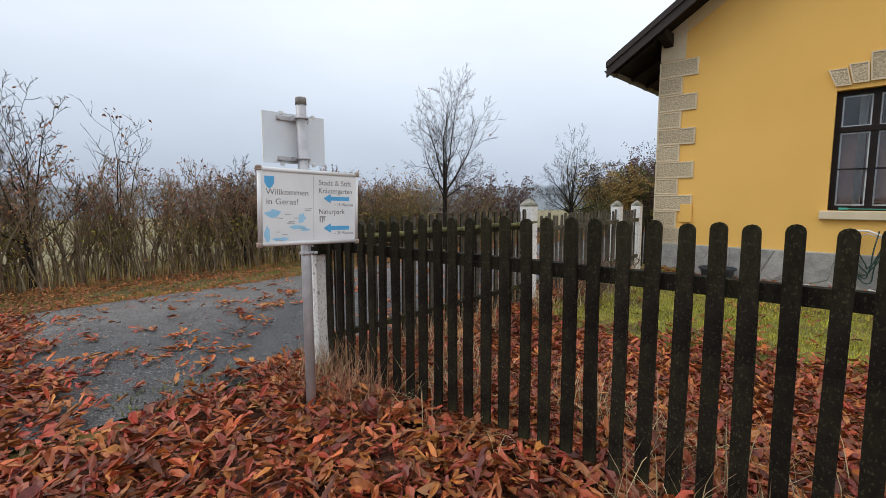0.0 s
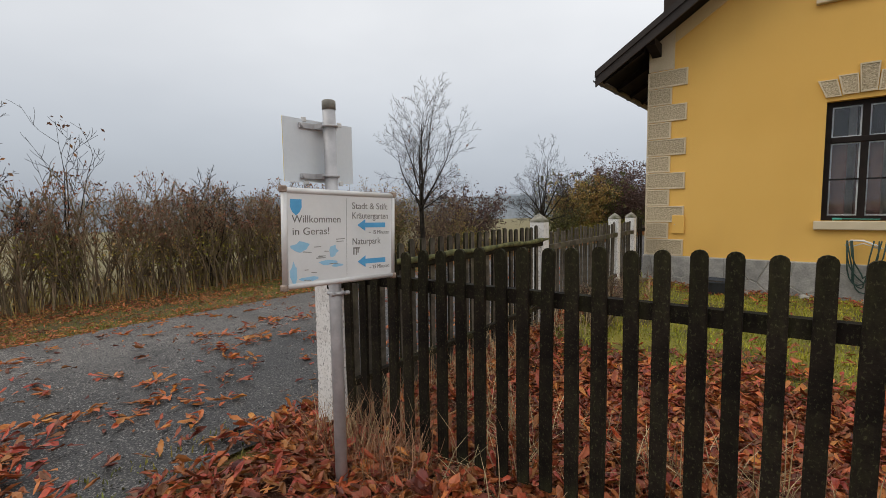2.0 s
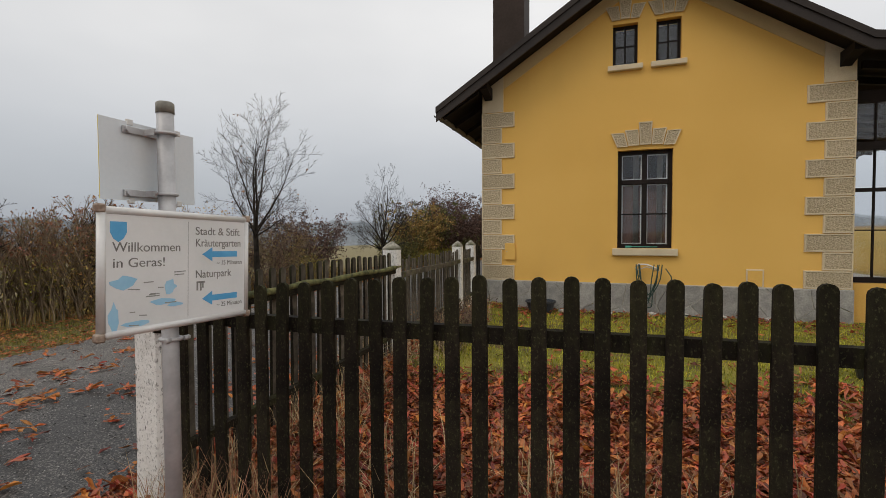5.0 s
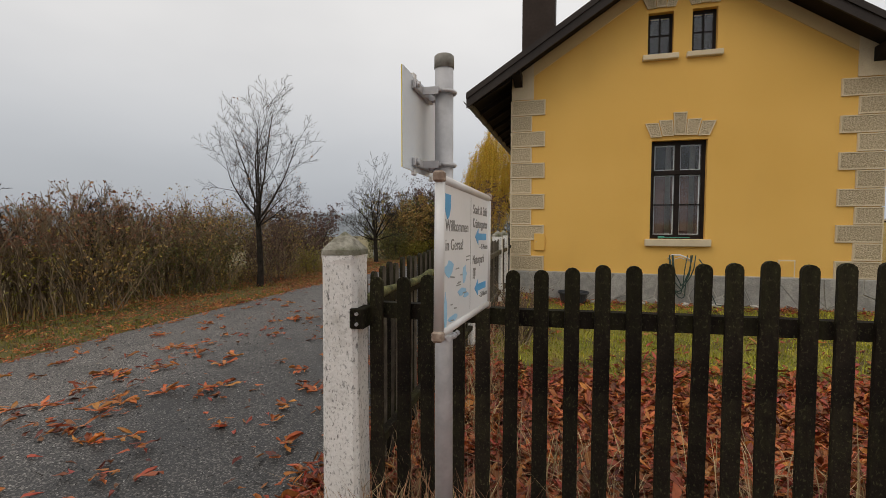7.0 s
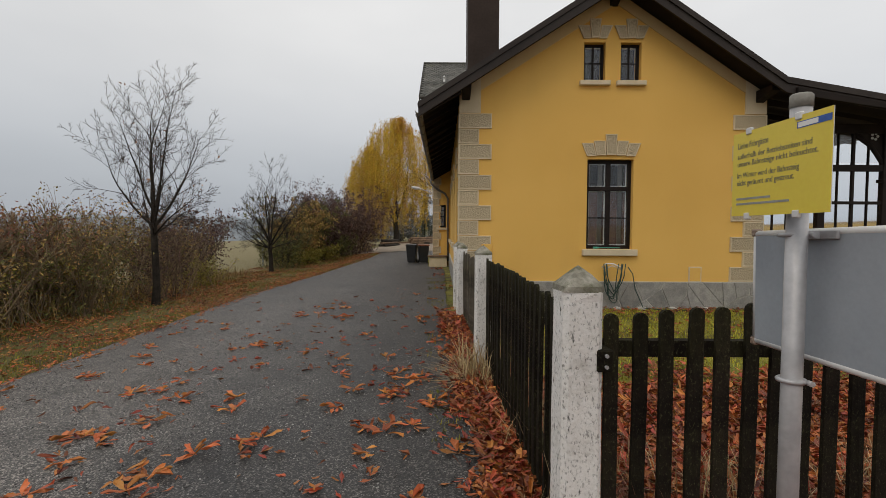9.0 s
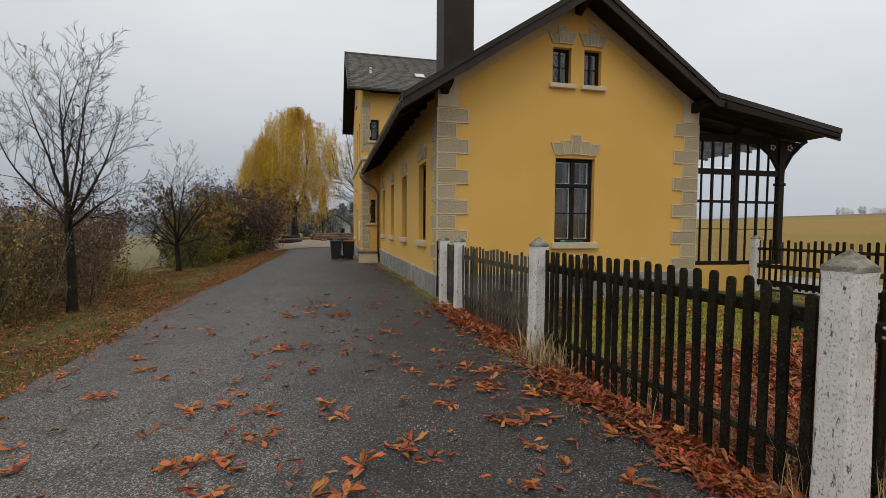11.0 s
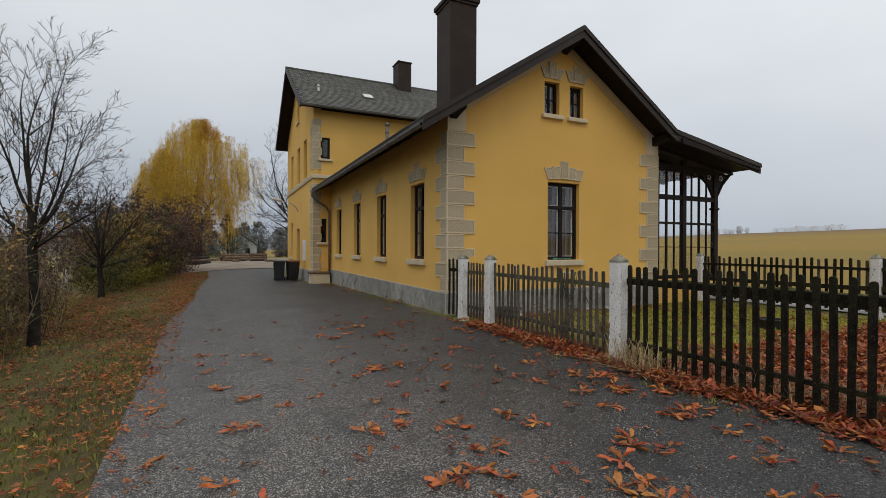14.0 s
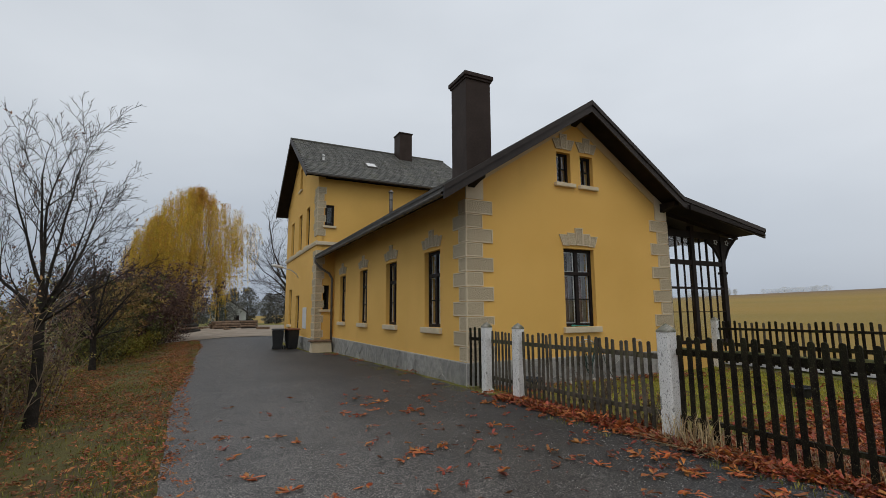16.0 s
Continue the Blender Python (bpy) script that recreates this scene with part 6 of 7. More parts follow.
def bush(place, seed, height, width, leaf_mat, label, leaves=900, leaf=0.06, group="shrubs behind the verge"):
    b = thing("bush", (place[0], place[1], ground_z(*place[:2])), label, "bush", group, rz=seed * 37 % 360)
    limbs, tips = shrub_mesh(seed, height * 0.9, 20, width / height * 0.7, width * 0.3)
    part("twig_mass", tubes_mesh("twig_mass", limbs, 3, HEDGE_WOOD if leaf < 0.05 else TWIG), None, b)["kind"] = "stuff"
    rs_ = random.Random(seed)
    part("foliage", leaf_cloud("foliage", tips, max(3, 2 * leaves // len(tips)), leaf, 0.075 * height / 3, leaf_mat, seed), None, b)["kind"] = "stuff"
    if leaves > 100:
        base = []
        for k in range(leaves // 3):
            a, q = rs_.uniform(0, 2 * math.pi), math.sqrt(rs_.random())
            base.append((math.cos(a) * q * width * 0.5, math.sin(a) * q * width * 0.5, height * 0.62 * rs_.random() ** 1.2))
        part("lower_foliage", leaf_cloud("lower_foliage", base, 4, leaf, 0.10 * height / 3, leaf_mat, seed + 900), None, b)["kind"] = "stuff"


for k, (u, v, h, w, mt, n_) in enumerate(((-8.7, 0.7, 2.3, 1.7, BUSH_GREEN, 600), (-8.7, 3.5, 2.5, 1.8, BUSH_BROWN, 700), (-9.2, -2.2, 2.2, 1.8, BUSH_OLIVE, 500), (-9.5, -0.8, 2.5, 2.0, BUSH_GREEN, 500), (-9.2, 0.8, 2.7, 2.0, BUSH_OLIVE, 700), (-9.6, 2.6, 3.0, 2.2, BUSH_OLIVE, 700),
                                         (-9.2, 3.9, 3.2, 2.2, BUSH_BROWN, 800), (-9.6, 5.4, 2.9, 2.4, BUSH_OLIVE, 800), (-10.4, 6.8, 2.4, 2.2, BUSH_GREEN, 700), (-9.0, 6.9, 1.5, 1.5, BUSH_YELLOW, 500))):
    bush((u, v), 101 + k, h, w, mt, "dense dark twiggy bush with withered leaves in the hedge" if mt is not BUSH_YELLOW else "low yellow-green bush at the hedge's end", n_, 0.036)
for k, (u, v, h, w, mt, lb) in enumerate((
        (-10.8, 8.6, 3.2, 2.8, BUSH_BROWN, "dense dark thicket behind the verge"),
        (-11.4, 11.0, 3.4, 3.0, BUSH_BROWN, "dense dark thicket behind the verge"),
        (-9.7, 21.2, 4.2, 3.2, BUSH_OLIVE, "tall ochre-brown thicket behind the verge"),
        (-9.8, 25.0, 5.2, 3.8, BUSH_BROWN, "tall dark brown thicket behind the verge"),
        (-7.7, 33.0, 5.6, 4.6, BUSH_BROWN, "tall dark brown thicket before the willow"),
        (-8.0, 37.5, 4.6, 3.6, BUSH_OLIVE, "ochre thicket before the willow"),
        (-9.4, 17.5, 2.6, 2.6, BUSH_GREEN, "olive green bush behind the verge"),
        (-9.0, 20.5, 1.6, 2.6, BUSH_YELLOW, "low yellow-green bush at the verge"),
        (-9.9, 23.2, 4.6, 3.4, BUSH_GREEN, "large dull olive bush"),
        (-8.6, 24.5, 1.7, 2.8, BUSH_YELLOW, "low yellow-green bush at the verge"),
        (-9.8, 28.0, 5.8, 4.2, BUSH_BROWN, "large dull purple-brown bush"),
        (-8.8, 30.5, 4.4, 3.4, BUSH_BROWN, "large dull purple-brown bush"),
        (-8.2, 29.0, 2.2, 2.6, BUSH_GREEN, "olive green bush before the willow"),
        (-8.8, 34.6, 7.2, 6.6, BUSH_BROWN, "tall purple-brown bush before the willow"))):
    bush((u, v), 120 + k, h, w, mt, lb, 2400 if h > 4 else 1400, 0.085 if h > 4 else 0.06)


def willow(place, seed, height, width, label):
    w = thing("willow_tree", (place[0], place[1], ground_z(*place)), label, "tree")
    thick, fine, ends = grow(seed, height * 0.95, 0.55, limbs=7, spread_a=(8, 40), trunk=0.22, dense=(6, 4))
    part("trunk", tubes_mesh("trunk", thick, 8, BARK), None, w)
    part("twig_mass", tubes_mesh("twig_mass", fine, 3, TWIG), None, w)["kind"] = "stuff"
    r = random.Random(seed)
    strands, pts = [], []
    for k in range(1250):
        a, q, h01 = r.uniform(0, 2 * math.pi), math.sqrt(r.random()), 0.36 + 0.64 * r.random() ** 0.8
        lump = 0.80 + 0.8 * noise.noise(Vector((math.cos(a) * 1.7, math.sin(a) * 1.7, seed + h01 * 5)))
        rad = width / 2 * float(np.interp(h01, (0.36, 0.5, 0.66, 0.8, 0.92, 1.0), (0.5, 0.75, 1.0, 0.92, 0.6, 0.15))) * lump * (0.3 + 0.7 * q)
        x, y = math.cos(a) * rad, math.sin(a) * rad
        ztop = height * h01
        if k % 3 == 0:   # a lower lobe on the hedge side
            x, y, ztop = x * 0.55 - width * 0.27, y * 0.55, ztop * 0.78
        drop = min(ztop - height * 0.05, height * r.uniform(0.08, 0.40))
        line = []
        for i in range(9):
            s = i / 8
            p = Vector((x * (1 + 0.06 * s) + r.uniform(-0.08, 0.08), y * (1 + 0.06 * s) + r.uniform(-0.08, 0.08), ztop - drop * s))
            line.append(p)
            pts.append(p)
        strands.append((line, [0.014] * 9))
    part("hanging_foliage", tubes_mesh("hanging_foliage", strands, 3, WILLOW), None, w)["kind"] = "stuff"
    part("crown_foliage", leaf_cloud("crown_foliage", [p for p in pts if p.z > height * 0.86 and p.x > 0], 8, 0.15, 0.22, WILLOW_TOP, seed + 1, droop=0.5, slim=0.28), None, w, "orange leaves at the crown")["kind"] = "stuff"
    part("foliage", leaf_cloud("foliage", pts, 11, 0.13, 0.16, WILLOW, seed, droop=0.85, slim=0.2), None, w)["kind"] = "stuff"


willow((-5.4, 67.0), 31, 20.6, 16.5, "large weeping willow with yellow autumn leaves")


def fir(place, seed, height, label):
    f = thing("fir_tree", (place[0], place[1], ground_z(*place)), label, "tree")
    bm = bmesh.new()
    tube(bm, [(0, 0, -0.2), (0, 0, height)], [height * 0.02, 0.02], 7)
    part("trunk", bm, BARK, f)
    r = random.Random(seed)
    pts = []
    for k in range(700):
        s = r.random() ** 0.8
        a = r.uniform(0, 2 * math.pi)
        q = height * 0.24 * (1 - s) * r.uniform(0.3, 1.05)
        pts.append((math.cos(a) * q, math.sin(a) * q, height * (0.06 + 0.94 * s) - q * 0.3))
    part("needle_mass", leaf_cloud("needle_mass", pts, 6, 0.16, 0.15, FIR, seed, droop=0.3, slim=0.35), None, f)["kind"] = "stuff"


fir((-0.9, 85), 41, 9.5, "dark green fir tree beyond the yard")


# near-white leaves carry the haze of the distance in their colour
HAZE_TREE = leafy("haze_coloured_trees", [(0.74, 0.77, 0.79), (0.8, 0.82, 0.83)], 0.0, 0.03)


def far_tree(place, seed, height, width, label, mat=FAR_TREE, group="far trees"):
    t = thing("tree", (place[0], place[1], ground_z(*place)), label, "tree", group)
    bm = bmesh.new()
    tube(bm, [(0, 0, -0.5), (0, 0, height * 0.5)], [height * 0.025, height * 0.012], 6)
    part("trunk", bm, BARK, t)
    r = random.Random(seed)
    pts = []
    for k in range(420):
        a, s, q = r.uniform(0, 2 * math.pi), r.random(), math.sqrt(r.random())
        lump = 0.75 + 0.4 * noise.noise(Vector((math.cos(a) * 1.5 + seed, math.sin(a) * 1.5, s * 3)))
        pts.append((math.cos(a) * q * width / 2 * lump * math.sin(math.pi * (0.12 + 0.8 * s)), math.sin(a) * q * width / 2 * lump * math.sin(math.pi * (0.12 + 0.8 * s)), height * (0.02 + 0.98 * s)))
    part("crown", leaf_cloud("crown", pts, 5, height * 0.03, height * 0.03, mat, seed), None, t)["kind"] = "stuff"


r = random.Random(90)
for k in range(16):
    far_tree((-22 + k * 3.4 + r.uniform(-1, 1), 118 + r.uniform(-15, 25)), 200 + k, r.uniform(6, 11), r.uniform(6, 10), "far tree beyond the yard, greyed in colour for haze")
for k in range(22):
    v = 172 - k * 2.6 + r.uniform(-1, 1) if k < 12 else 128 - (k - 12) * 3.0
    far_tree((283 + r.uniform(-1, 1), v * 1.07 + r.uniform(-1, 1)), 240 + k, r.uniform(2.3, 4.6) if k < 12 else r.uniform(1.8, 3.2), r.uniform(3, 5.5) if k < 12 else r.uniform(6, 9), "tree on the field's crest, coloured pale for haze", mat=HAZE_TREE, group="trees on the crest")
# blue-grey base colour stands in for the haze before the hills
FAR_FOREST = material("haze_tinted_hills", [(0.22, 0.255, 0.29), (0.27, 0.305, 0.335)], 0.02, 1.0, 0.0, 0.3)
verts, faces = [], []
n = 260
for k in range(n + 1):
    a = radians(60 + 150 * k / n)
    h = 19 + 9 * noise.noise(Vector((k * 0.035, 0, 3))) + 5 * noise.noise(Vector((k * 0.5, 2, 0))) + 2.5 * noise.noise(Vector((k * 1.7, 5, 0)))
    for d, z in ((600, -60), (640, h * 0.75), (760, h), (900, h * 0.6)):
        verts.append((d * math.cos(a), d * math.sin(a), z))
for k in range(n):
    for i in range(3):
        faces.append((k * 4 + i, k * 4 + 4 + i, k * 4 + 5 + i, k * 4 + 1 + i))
whole("backdrop", soup("backdrop", verts, faces, FAR_FOREST), None, (0, 0, 0), "far wooded hills coloured blue-grey for haze", "hills", kind="structure")

# ---- the timber yard ----
r = random.Random(14)


def log_pile(place, n, length, rz, label):
    p = thing("log_pile", (place[0], place[1], ground_z(*place) + 0.05), label, "log pile", "timber in the yard", rz=rz)
    k, row, left = 0, 0, n
    while left > 0:
        for i in range(min(left, n - row)):
            bm = bmesh.new()
            rad = r.uniform(0.13, 0.2)
            tube(bm, [(-length / 2 + r.uniform(-0.3, 0.3), (i - (n - row) / 2) * 0.36, 0.18 + row * 0.3), (length / 2, (i - (n - row) / 2) * 0.36 + r.uniform(-0.1, 0.1), 0.18 + row * 0.3)], rad, 9)
            part("log", bm, LOG if r.random() < 0.5 else BARK, p)
        row += 1
        left = n - row if row < 3 else 0


log_pile((-5.6, 51.0), 3, 5.0, 70, "low pile of felled logs on the grass edge")
log_pile((-1.3, 58), 4, 3.8, 35, "pile of brown logs in the timber yard")
log_pile((1.4, 64), 5, 4.0, -15, "pile of brown logs in the timber yard")
planks = thing("plank_stack", (0.3, 67, ground_z(0.3, 67) + 0.05), "stack of sawn boards on bearers in the yard", "timber stack")
for i in range(6):
    bm = bmesh.new()
    box(bm, (-0.9 + r.uniform(-0.1, 0.1), -0.6, 0.1 + 0.16 * i), (0.9, 0.6, 0.22 + 0.16 * i), 0.01)
    part("board_layer", bm, LOG, planks)
for x in (-0.6, 0.6):
    bm = bmesh.new()
    box(bm, (x - 0.06, -0.75, 0), (x + 0.06, 0.75, 0.098))
    part("bearer", bm, BARK, planks)
for k in range(14):
    bm = bmesh.new()
    ln = r.uniform(0.6, 1.8)
    box(bm, (-ln / 2, -0.12, 0), (ln / 2, 0.12, r.uniform(0.12, 0.3)), 0.02)
    u_, v_ = r.uniform(-4.6, 3), r.uniform(50, 68)
    whole("timber_offcut", bm, LOG if k % 3 else BARK, (u_, v_, ground_z(u_, v_) + 0.06), "rough timber offcut lying in the yard", "timber", "offcuts in the yard", rz=r.uniform(0, 180))
bm = bmesh.new()
far_house = thing("far_house", (2.5, 105, ground_z(2.5, 105)), "pale far farmhouse with a grey gable roof", "house")
slab(bm, [(-3.5, 0), (3.5, 0), (3.5, 2.8), (0, 5.2), (-3.5, 2.8)], "y", 0, 9)
part("wall", bm, FAR_WALL, far_house)
for s in (-1, 1):
    bm = bmesh.new()
    slab(bm, [(s * 3.9, 2.65), (0, 5.32), (0, 5.52), (s * 3.9, 2.85)], "y", -0.4, 9.4)
    part("roof", bm, ROOFING, far_house)
for x in (-1.6, 1.6):
    bm = bmesh.new()
    box(bm, (x - 0.5, -0.05, 1.0), (x + 0.5, -0.01, 2.2))
    part("window", bm, FRAME, far_house)
bm = bmesh.new()
tube(bm, [(0, 0, -0.3), (0.02, 0, 1.25)], [0.055, 0.05], 8)
stake = whole("fence_stake", bm, PLATE_BACK, (-11.1, 19.4, ground_z(-11.1, 19.4)), "pale grey wooden stake at the meadow's edge", "stake")


# ---- fallen leaves, grass, dry stalks ----
def leaf_litter(name, spots, size, mat, seed, tilt=0.3, lift=0.012, label="", category="fallen leaves", fan=3):
    """Long chestnut leaflets on the ground, lying in fans: narrow at the stalk, widest near the tip, folded and curled."""
    rs = np.random.RandomState(seed)
    c = np.repeat(np.array(spots)[::fan], fan, axis=0)
    n = len(c)
    a = np.repeat(rs.uniform(0, 2 * np.pi, n // fan), fan) + np.tile((np.arange(fan) - (fan - 1) / 2) * 0.62, n // fan) + rs.normal(0, 0.22, n)
    d = np.stack([np.cos(a), np.sin(a), rs.normal(0, tilt * 0.6, n)], axis=1)
    s = np.stack([-np.sin(a), np.cos(a), rs.normal(0, tilt, n)], axis=1)
    ln = size * rs.uniform(0.65, 1.3, (n, 1))
    w = ln * rs.uniform(0.09, 0.18, (n, 1))
    up = np.array([[0, 0, 1.0]])
    curl = ln * rs.uniform(-0.04, 0.22, (n, 1))
    fold = w * rs.uniform(-0.2, 1.3, (n, 1))
    b = c + up * (lift + np.abs(rs.normal(0, 0.012, (n, 1)))) + np.stack([rs.normal(0, 0.015, n), rs.normal(0, 0.015, n), np.zeros(n)], axis=1)
    rows = [b]
    for at, wide, lifted in ((0.34, 0.55, 0.1), (0.66, 1.0, 0.35), (0.88, 0.72, 0.7)):
        mid = b + d * ln * at + up * curl * lifted
        rows += [mid + s * w * wide + up * fold * wide, mid, mid - s * w * wide + up * fold * wide]
    rows.append(b + d * ln + up * curl)
    v = np.stack(rows, axis=1)
    v += rs.normal(0, 0.045, v.shape) * ln[:, :, None] * np.array([1, 1, 0.8])   # crumpled as they dried
    v = v.reshape(-1, 3)
    f = []
    for k in range(0, 11 * n, 11):
        f += [(k, k + 2, k + 1), (k, k + 3, k + 2)]
        for e in (k + 1, k + 4):
            f += [(e, e + 1, e + 4, e + 3), (e + 1, e + 2, e + 5, e + 4)]
        f += [(k + 7, k + 8, k + 10), (k + 8, k + 9, k + 10)]
    me = bpy.data.meshes.new(name)
    me.from_pydata(v.tolist(), [], f)
    me.materials.append(mat)
    return whole(name, me, None, (0, 0, 0), label, category, kind="stuff")


def scatter(n, u0, u1, v0, v1, seed, keep=lambda u, v, q: True, lift=0.02):
    r = random.Random(seed)
    out = []
    while len(out) < n:
        u, v = r.uniform(u0, u1), r.uniform(v0, v1)
        if keep(u, v, r.random()):
            out.append((u, v, ground_z(u, v) + lift))
    return out


def carpet(u, v, q):
    if q > 1 - ramp01(-v, 13.2, 16.5) or q > 1 - ramp01(u, 5.5, 8.5):
        return False
    edge = -10.15 - 0.06 * u + 0.35 * noise.noise(Vector((u * 1.1, v * 1.1, 4)))
    if u > -0.05:
        return v < -8.3 or q < 0.7
    dens = ramp01(edge - v, -0.15, 0.5) + 0.5 * ramp01(u, -0.75, 0.0) * ramp01(v, -10.6, -9.0)
    return q < dens * (1 - 0.5 * ramp01(-u, 2.0, 6.0))


spots = scatter(60000, -5.5, 9.0, -17.0, -8.2, 1, carpet, 0.03)
leaf_litter("leaf_carpet", spots, 0.115, LEAF, 1, 0.45, label="thick carpet of damp red-brown chestnut leaves")
spots = scatter(3600, -5.5, 9.0, -17.0, -8.2, 11, carpet, 0.055)
leaf_litter("leaf_carpet", spots, 0.12, LEAF_BRIGHT, 12, 0.35, label="orange chestnut leaves lying on the darker carpet")


def garden(u, v, q):
    edge = -5.45 + 0.05 * u + 0.9 * noise.noise(Vector((u * 0.7, v * 0.7, 9)))
    return q < 1 - 0.985 * ramp01(v, edge - 0.8, edge + 0.5)


leaf_litter("garden_leaves", scatter(34000, 0.15, 9.0, -8.5, -0.3, 2, garden, 0.02), 0.095, LEAF, 2, 0.5, label="red-brown leaves covering the garden behind the fence")
leaf_litter("garden_leaves", scatter(3200, 0.15, 9.0, -8.5, -0.3, 3, garden, 0.035), 0.11, LEAF_BRIGHT, 3, 0.45, label="orange leaves scattered over the garden")


def strip(u, v, q):
    wide = 0.34 + 0.16 * noise.noise(Vector((v * 0.9, 2, 2)))
    return q < 1 - ramp01(-u, wide - 0.12, wide + 0.18)


leaf_litter("fence_leaves", scatter(13000, -0.9, 0.2, -9.0, -1.6, 4, strip, 0.02), 0.085, LEAF, 5, 0.5, 0.02, label="drift of red-brown leaves along the lane fence")
leaf_litter("fence_leaves", scatter(900, -0.9, 0.2, -9.0, -1.0, 5, strip, 0.035), 0.10, LEAF_BRIGHT, 6, 0.45, 0.02, label="orange leaves in the drift along the fence")
leaf_litter("wall_leaves", scatter(160, -0.4, 0.1, 0.2, 11.0, 6, lambda u, v, q: noise.noise(Vector((v * 0.9, 0, 7))) > 0.05, 0.03), 0.1, LEAF, 7, label="small heaps of leaves at the foot of the side wall")
leaf_litter("verge_leaves", scatter(38000, -10.8, -4.7, -14, 32, 7, lambda u, v, q: u < road_edge(0, -6, v) + 0.1 and q < 0.22 + 0.78 * ramp01(noise.noise(Vector((u * 0.5, v * 0.35, 3))), -0.15, 0.3), 0.015), 0.07, LEAF_TAN, 8, label="brown leaves strewn over the grass verge")
leaf_litter("wall_leaves", scatter(1500, 0.2, 7.0, -0.9, -0.06, 16, lambda u, v, q: q < 0.35 + ramp01(noise.noise(Vector((u * 0.8, v, 5))), -0.2, 0.4), 0.02), 0.075, LEAF, 17, label="brown leaves blown against the foot of the gable")
leaf_litter("verge_leaves", scatter(7000, -7.5, -5.5, -14, 32, 8, lambda u, v, q: q < 1 - ramp01(-u, 5.9, 7.2), 0.015), 0.065, LEAF_BRIGHT, 9, label="orange leaves along the edge of the lane")

leaf_litter("hedge_leaves", scatter(9000, -10.4, -7.6, -16, 9, 61, lambda u, v, q: q < 0.25 + ramp01(noise.noise(Vector((u * 0.7, v * 0.5, 33))), -0.25, 0.3), 0.02), 0.075, LEAF_FAR, 62, 0.45, label="orange-brown leaves drifted along the foot of the hedge")

# whole chestnut leaves scattered on the asphalt, thicker towards the fence
def lane(u, v, q):
    near = ramp01(v, -13, -8.5) * (1 - ramp01(v, -6.5, 3))
    return q < near * (0.35 + 0.65 * ramp01(u, -4.2, -1.0)) * (0.35 + 0.65 * ramp01(noise.noise(Vector((u * 0.8, v * 0.8, 12))), -0.2, 0.3))


def repeat(spots, n):
    return [p for p in spots for _ in range(n)]


leaf_litter("lane_leaves", repeat(scatter(118, -5.6, -0.4, -11.5, 4, 41, lane, 0.02), 7), 0.125, LEAF_BRIGHT, 41, 0.09, 0.006, label="orange palmate chestnut leaves scattered on the asphalt", fan=7)
leaf_litter("lane_leaves", repeat(scatter(110, -5.6, -0.4, -11.5, 4, 42, lane, 0.02), 4), 0.105, LEAF, 42, 0.2, 0.008, label="crumpled red-brown chestnut leaves on the asphalt", fan=4)
leaf_litter("lane_leaves", scatter(500, -5.6, -0.4, -11.5, 8, 43, lane, 0.02), 0.09, LEAF, 43, 0.15, 0.006, label="single brown leaflets and scraps on the asphalt", fan=1)


def blades(name, spots, h, mat, seed, lean=0.35, width=0.006, label="", category="grass"):
    rs = np.random.RandomState(seed)
    c = np.array(spots)
    n = len(c)
    a = rs.uniform(0, 2 * np.pi, n)
    hh = h * rs.uniform(0.5, 1.3, n)
    side = np.stack([-np.sin(a), np.cos(a), np.zeros(n)], axis=1) * width
    l = lean * rs.uniform(0.2, 1.4, n)
    tip = np.stack([np.cos(a) * hh * l, np.sin(a) * hh * l, hh * np.sqrt(np.maximum(0.05, 1 - np.minimum(0.95, l * l)))], axis=1)
    mid = tip * np.array([[0.4, 0.4, 0.62]])
    v = np.stack([c - side, c + side, c + mid + side * 0.8, c + mid - side * 0.8, c + tip], axis=1).reshape(-1, 3)
    f = []
    for i in range(n):
        k = 5 * i
        f += [(k, k + 1, k + 2, k + 3), (k + 3, k + 2, k + 4)]
    me = bpy.data.meshes.new(name)
    me.from_pydata(v.tolist(), [], f)
    me.materials.append(mat)
    return whole(name, me, None, (0, 0, 0), label, category, kind="stuff")


blades("lawn_grass", scatter(36000, 0.2, 9.0, -7.5, -0.1, 31, lambda u, v, q: q < ramp01(v, -6.5, -4.0), -0.005), 0.055, GRASS, 31, 0.6, label="short green and yellow lawn behind the fence")
blades("verge_grass", scatter(52000, -9.8, -4.7, -12, 32, 32, lambda u, v, q: u < road_edge(0, -6, v) and q < 0.3 + 0.7 * ramp01(noise.noise(Vector((u * 0.6, v * 0.4, 8))), -0.2, 0.2), -0.005), 0.06, VERGE_GRASS, 32, 0.6, label="short autumn grass on the verge")
blades("lane_edge_grass", scatter(1500, -0.7, 0.0, -10.0, 6.0, 33, lambda u, v, q: noise.noise(Vector((v * 1.2, u, 2))) > 0.0, 0.0), 0.06, VERGE_GRASS, 33, 0.7, label="thin tufts of grass at the lane's edge")
blades("dry_stalks", scatter(900, -0.2, 0.6, -8.9, -5.0, 34, lambda u, v, q: noise.noise(Vector((v * 1.7, u * 2, 6))) > 0.0, 0.0), 0.38, STRAW, 34, 0.75, 0.0025, label="pale dry grass stalks at the foot of the fence")
blades("dry_stalks", scatter(1100, 0.3, 4.5, -8.8, -7.6, 35, lambda u, v, q: q < 0.35 + noise.noise(Vector((v * 1.7, u * 2, 6))), 0.0), 0.40, STRAW, 35, 0.95, 0.003, label="pale bent grass stalks behind the picket fence")
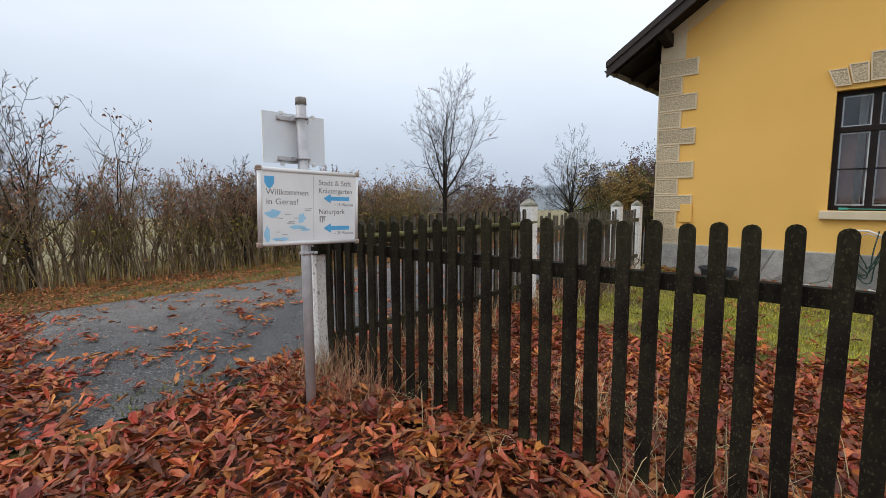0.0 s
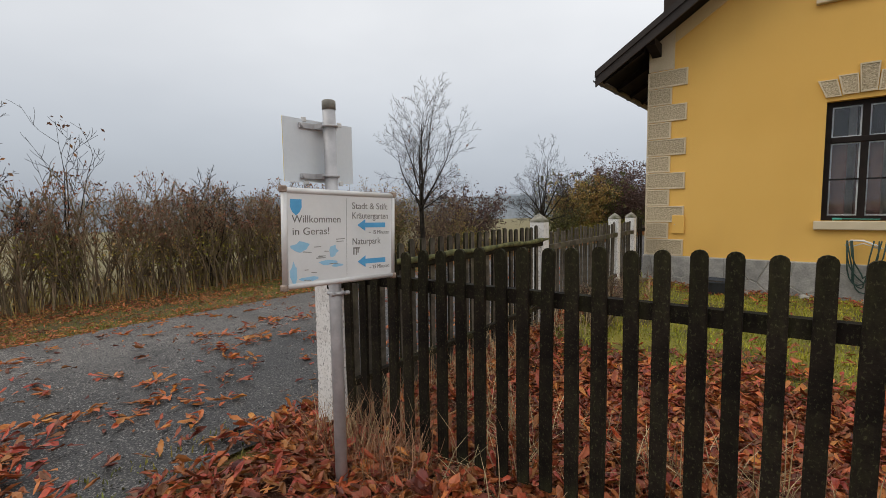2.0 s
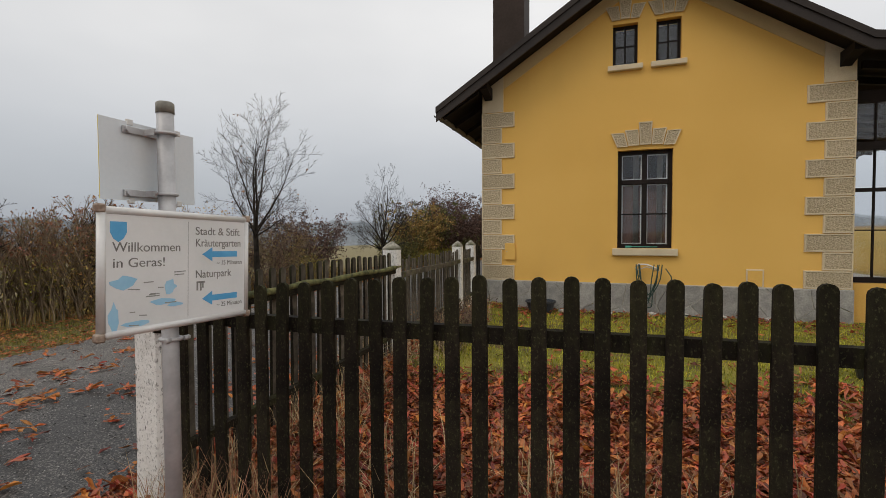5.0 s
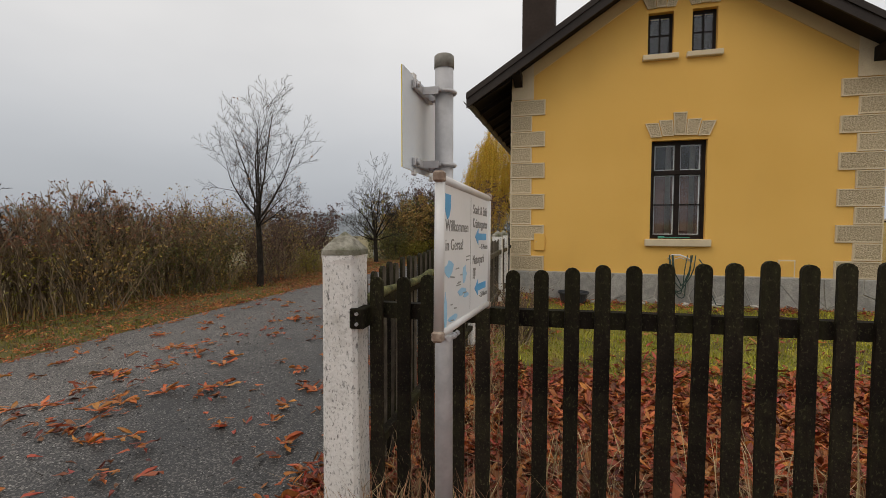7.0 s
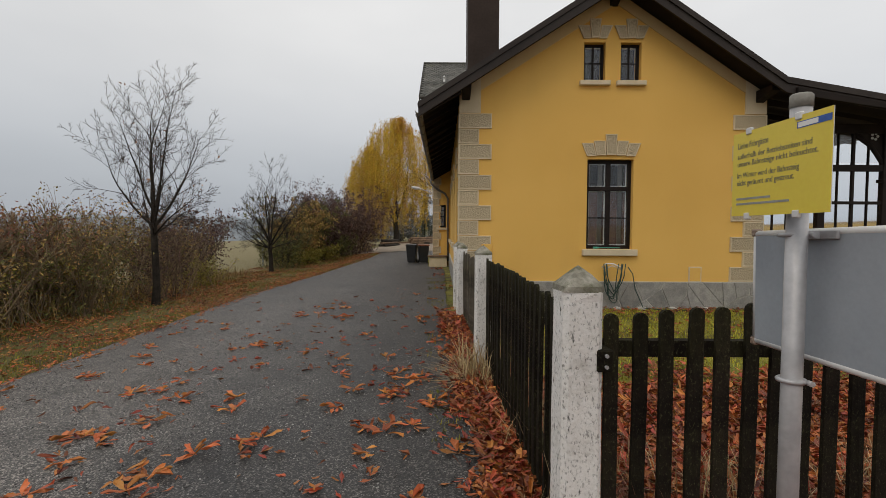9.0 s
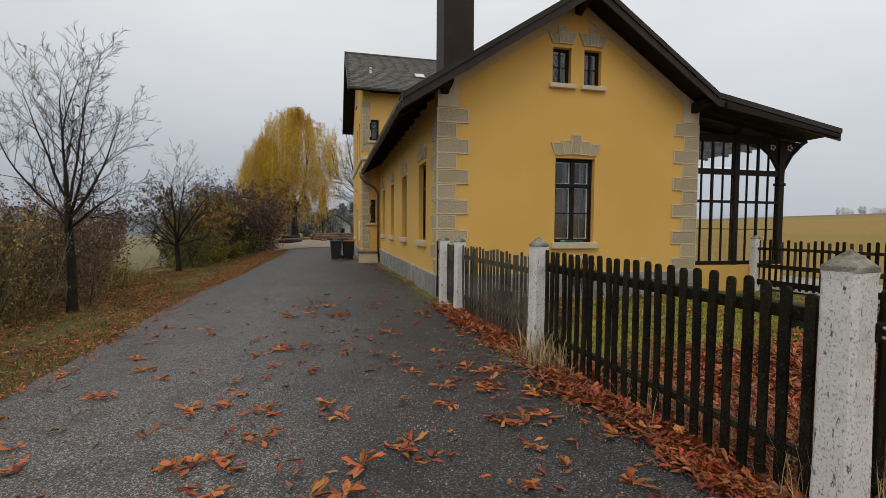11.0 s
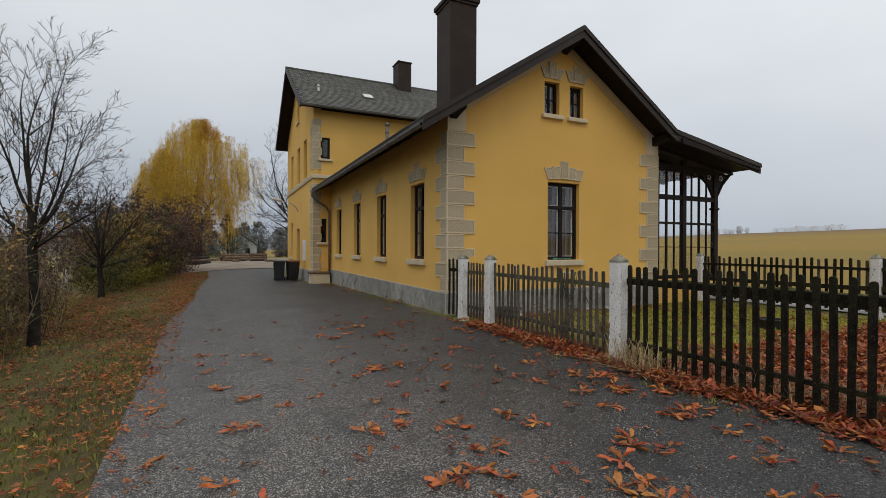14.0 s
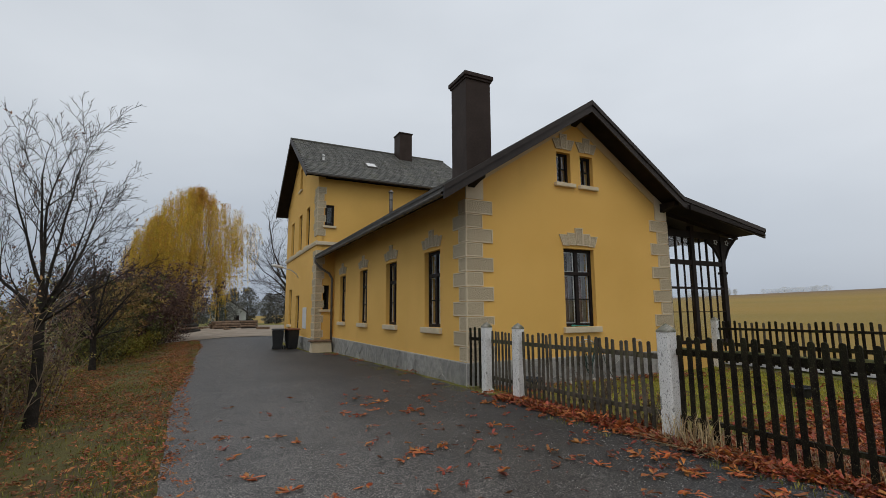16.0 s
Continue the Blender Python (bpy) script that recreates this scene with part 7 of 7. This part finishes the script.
blades("red_stalks", scatter(650, 0.15, 0.95, -9.0, -8.5, 36, lambda u, v, q: True, 0.0), 0.42, RED_STALK, 36, 1.1, 0.0025, label="tangle of reddish dry stalks beside the sign pole")
blades("straw_tuft", scatter(300, -0.36, -0.04, -5.85, -5.2, 37, lambda u, v, q: True, 0.02), 0.42, STRAW, 37, 1.2, 0.006, label="pale tuft of dry straw beside the fence post")
blades("meadow_grass", scatter(9000, -12.5, -9.0, -27, 12, 38, lambda u, v, q: True, 0.0), 0.5, STRAW_GREEN, 38, 0.35, 0.006, label="tall withered grass under and behind the hedge")


# ---- loose grit on the asphalt, twigs, and bare garden shrubs ----
def grit(name, spots, size, mat, seed, label):
    rs = np.random.RandomState(seed)
    c = np.array(spots)
    n = len(c)
    base = np.array([(1, 0, 0), (-0.5, 0.87, 0), (-0.5, -0.87, 0), (0.1, 0.1, 0.75)])
    a = rs.uniform(0, 2 * np.pi, n)
    s_ = size * rs.uniform(0.4, 1.3, (n, 1, 1))
    rot = np.stack([np.stack([np.cos(a), -np.sin(a), 0 * a], 1), np.stack([np.sin(a), np.cos(a), 0 * a], 1), np.stack([0 * a, 0 * a, 0 * a + 1], 1)], 1)
    v = (np.einsum("nij,kj->nki", rot, base) * s_ * rs.uniform(0.7, 1.2, (n, 4, 1)) + c[:, None, :]).reshape(-1, 3)
    f = []
    for k in range(0, 4 * n, 4):
        f += [(k, k + 1, k + 3), (k + 1, k + 2, k + 3), (k + 2, k, k + 3)]
    me = bpy.data.meshes.new(name)
    me.from_pydata(v.tolist(), [], f)
    me.materials.append(mat)
    return whole(name, me, None, (0, 0, 0), label, "gravel", kind="stuff")


GRIT = leafy("pale_grit", [(0.2, 0.195, 0.185), (0.36, 0.35, 0.33)], 0.0, 0.5, 0.9)
DARK_GRIT = leafy("dark_grit", [(0.03, 0.03, 0.03), (0.06, 0.06, 0.058)], 0.0, 0.4, 0.9)
grit("road_grit", scatter(24000, -5.6, -0.2, -12.5, 3.0, 51, lambda u, v, q: q < 0.35 + 0.65 * ramp01(noise.noise(Vector((u * 0.9, v * 0.5, 20))), -0.2, 0.3), 0.014), 0.008, GRIT, 51, "pale grit worn out of the asphalt")
grit("road_grit", scatter(14000, -5.6, -0.2, -12.5, 2.0, 52, lambda u, v, q: True, 0.014), 0.008, DARK_GRIT, 52, "dark chippings standing out of the asphalt")
blades("fallen_twigs", scatter(260, -5.5, 0.2, -11.5, -2.0, 53, lambda u, v, q: q < 0.3 + 0.7 * ramp01(u, -3.0, -0.3), 0.018), 0.03, BARK, 53, 5.0, 0.003, label="thin dark twigs fallen on the lane", category="twigs")
for k, (u, v, h, w) in enumerate(((0.45, -3.4, 0.7, 0.5), (0.5, -4.5, 0.65, 0.5))):
    bush((u, v), 301 + k, h, w, BUSH_BROWN, "bare twiggy rose shrub behind the lane fence", 8, 0.014, group="garden shrubs")
blades("garden_stalks", scatter(420, 0.1, 0.7, -5.0, -1.9, 54, lambda u, v, q: True, 0.0), 0.5, STRAW, 54, 0.7, 0.003, label="withered stalks behind the lane fence")
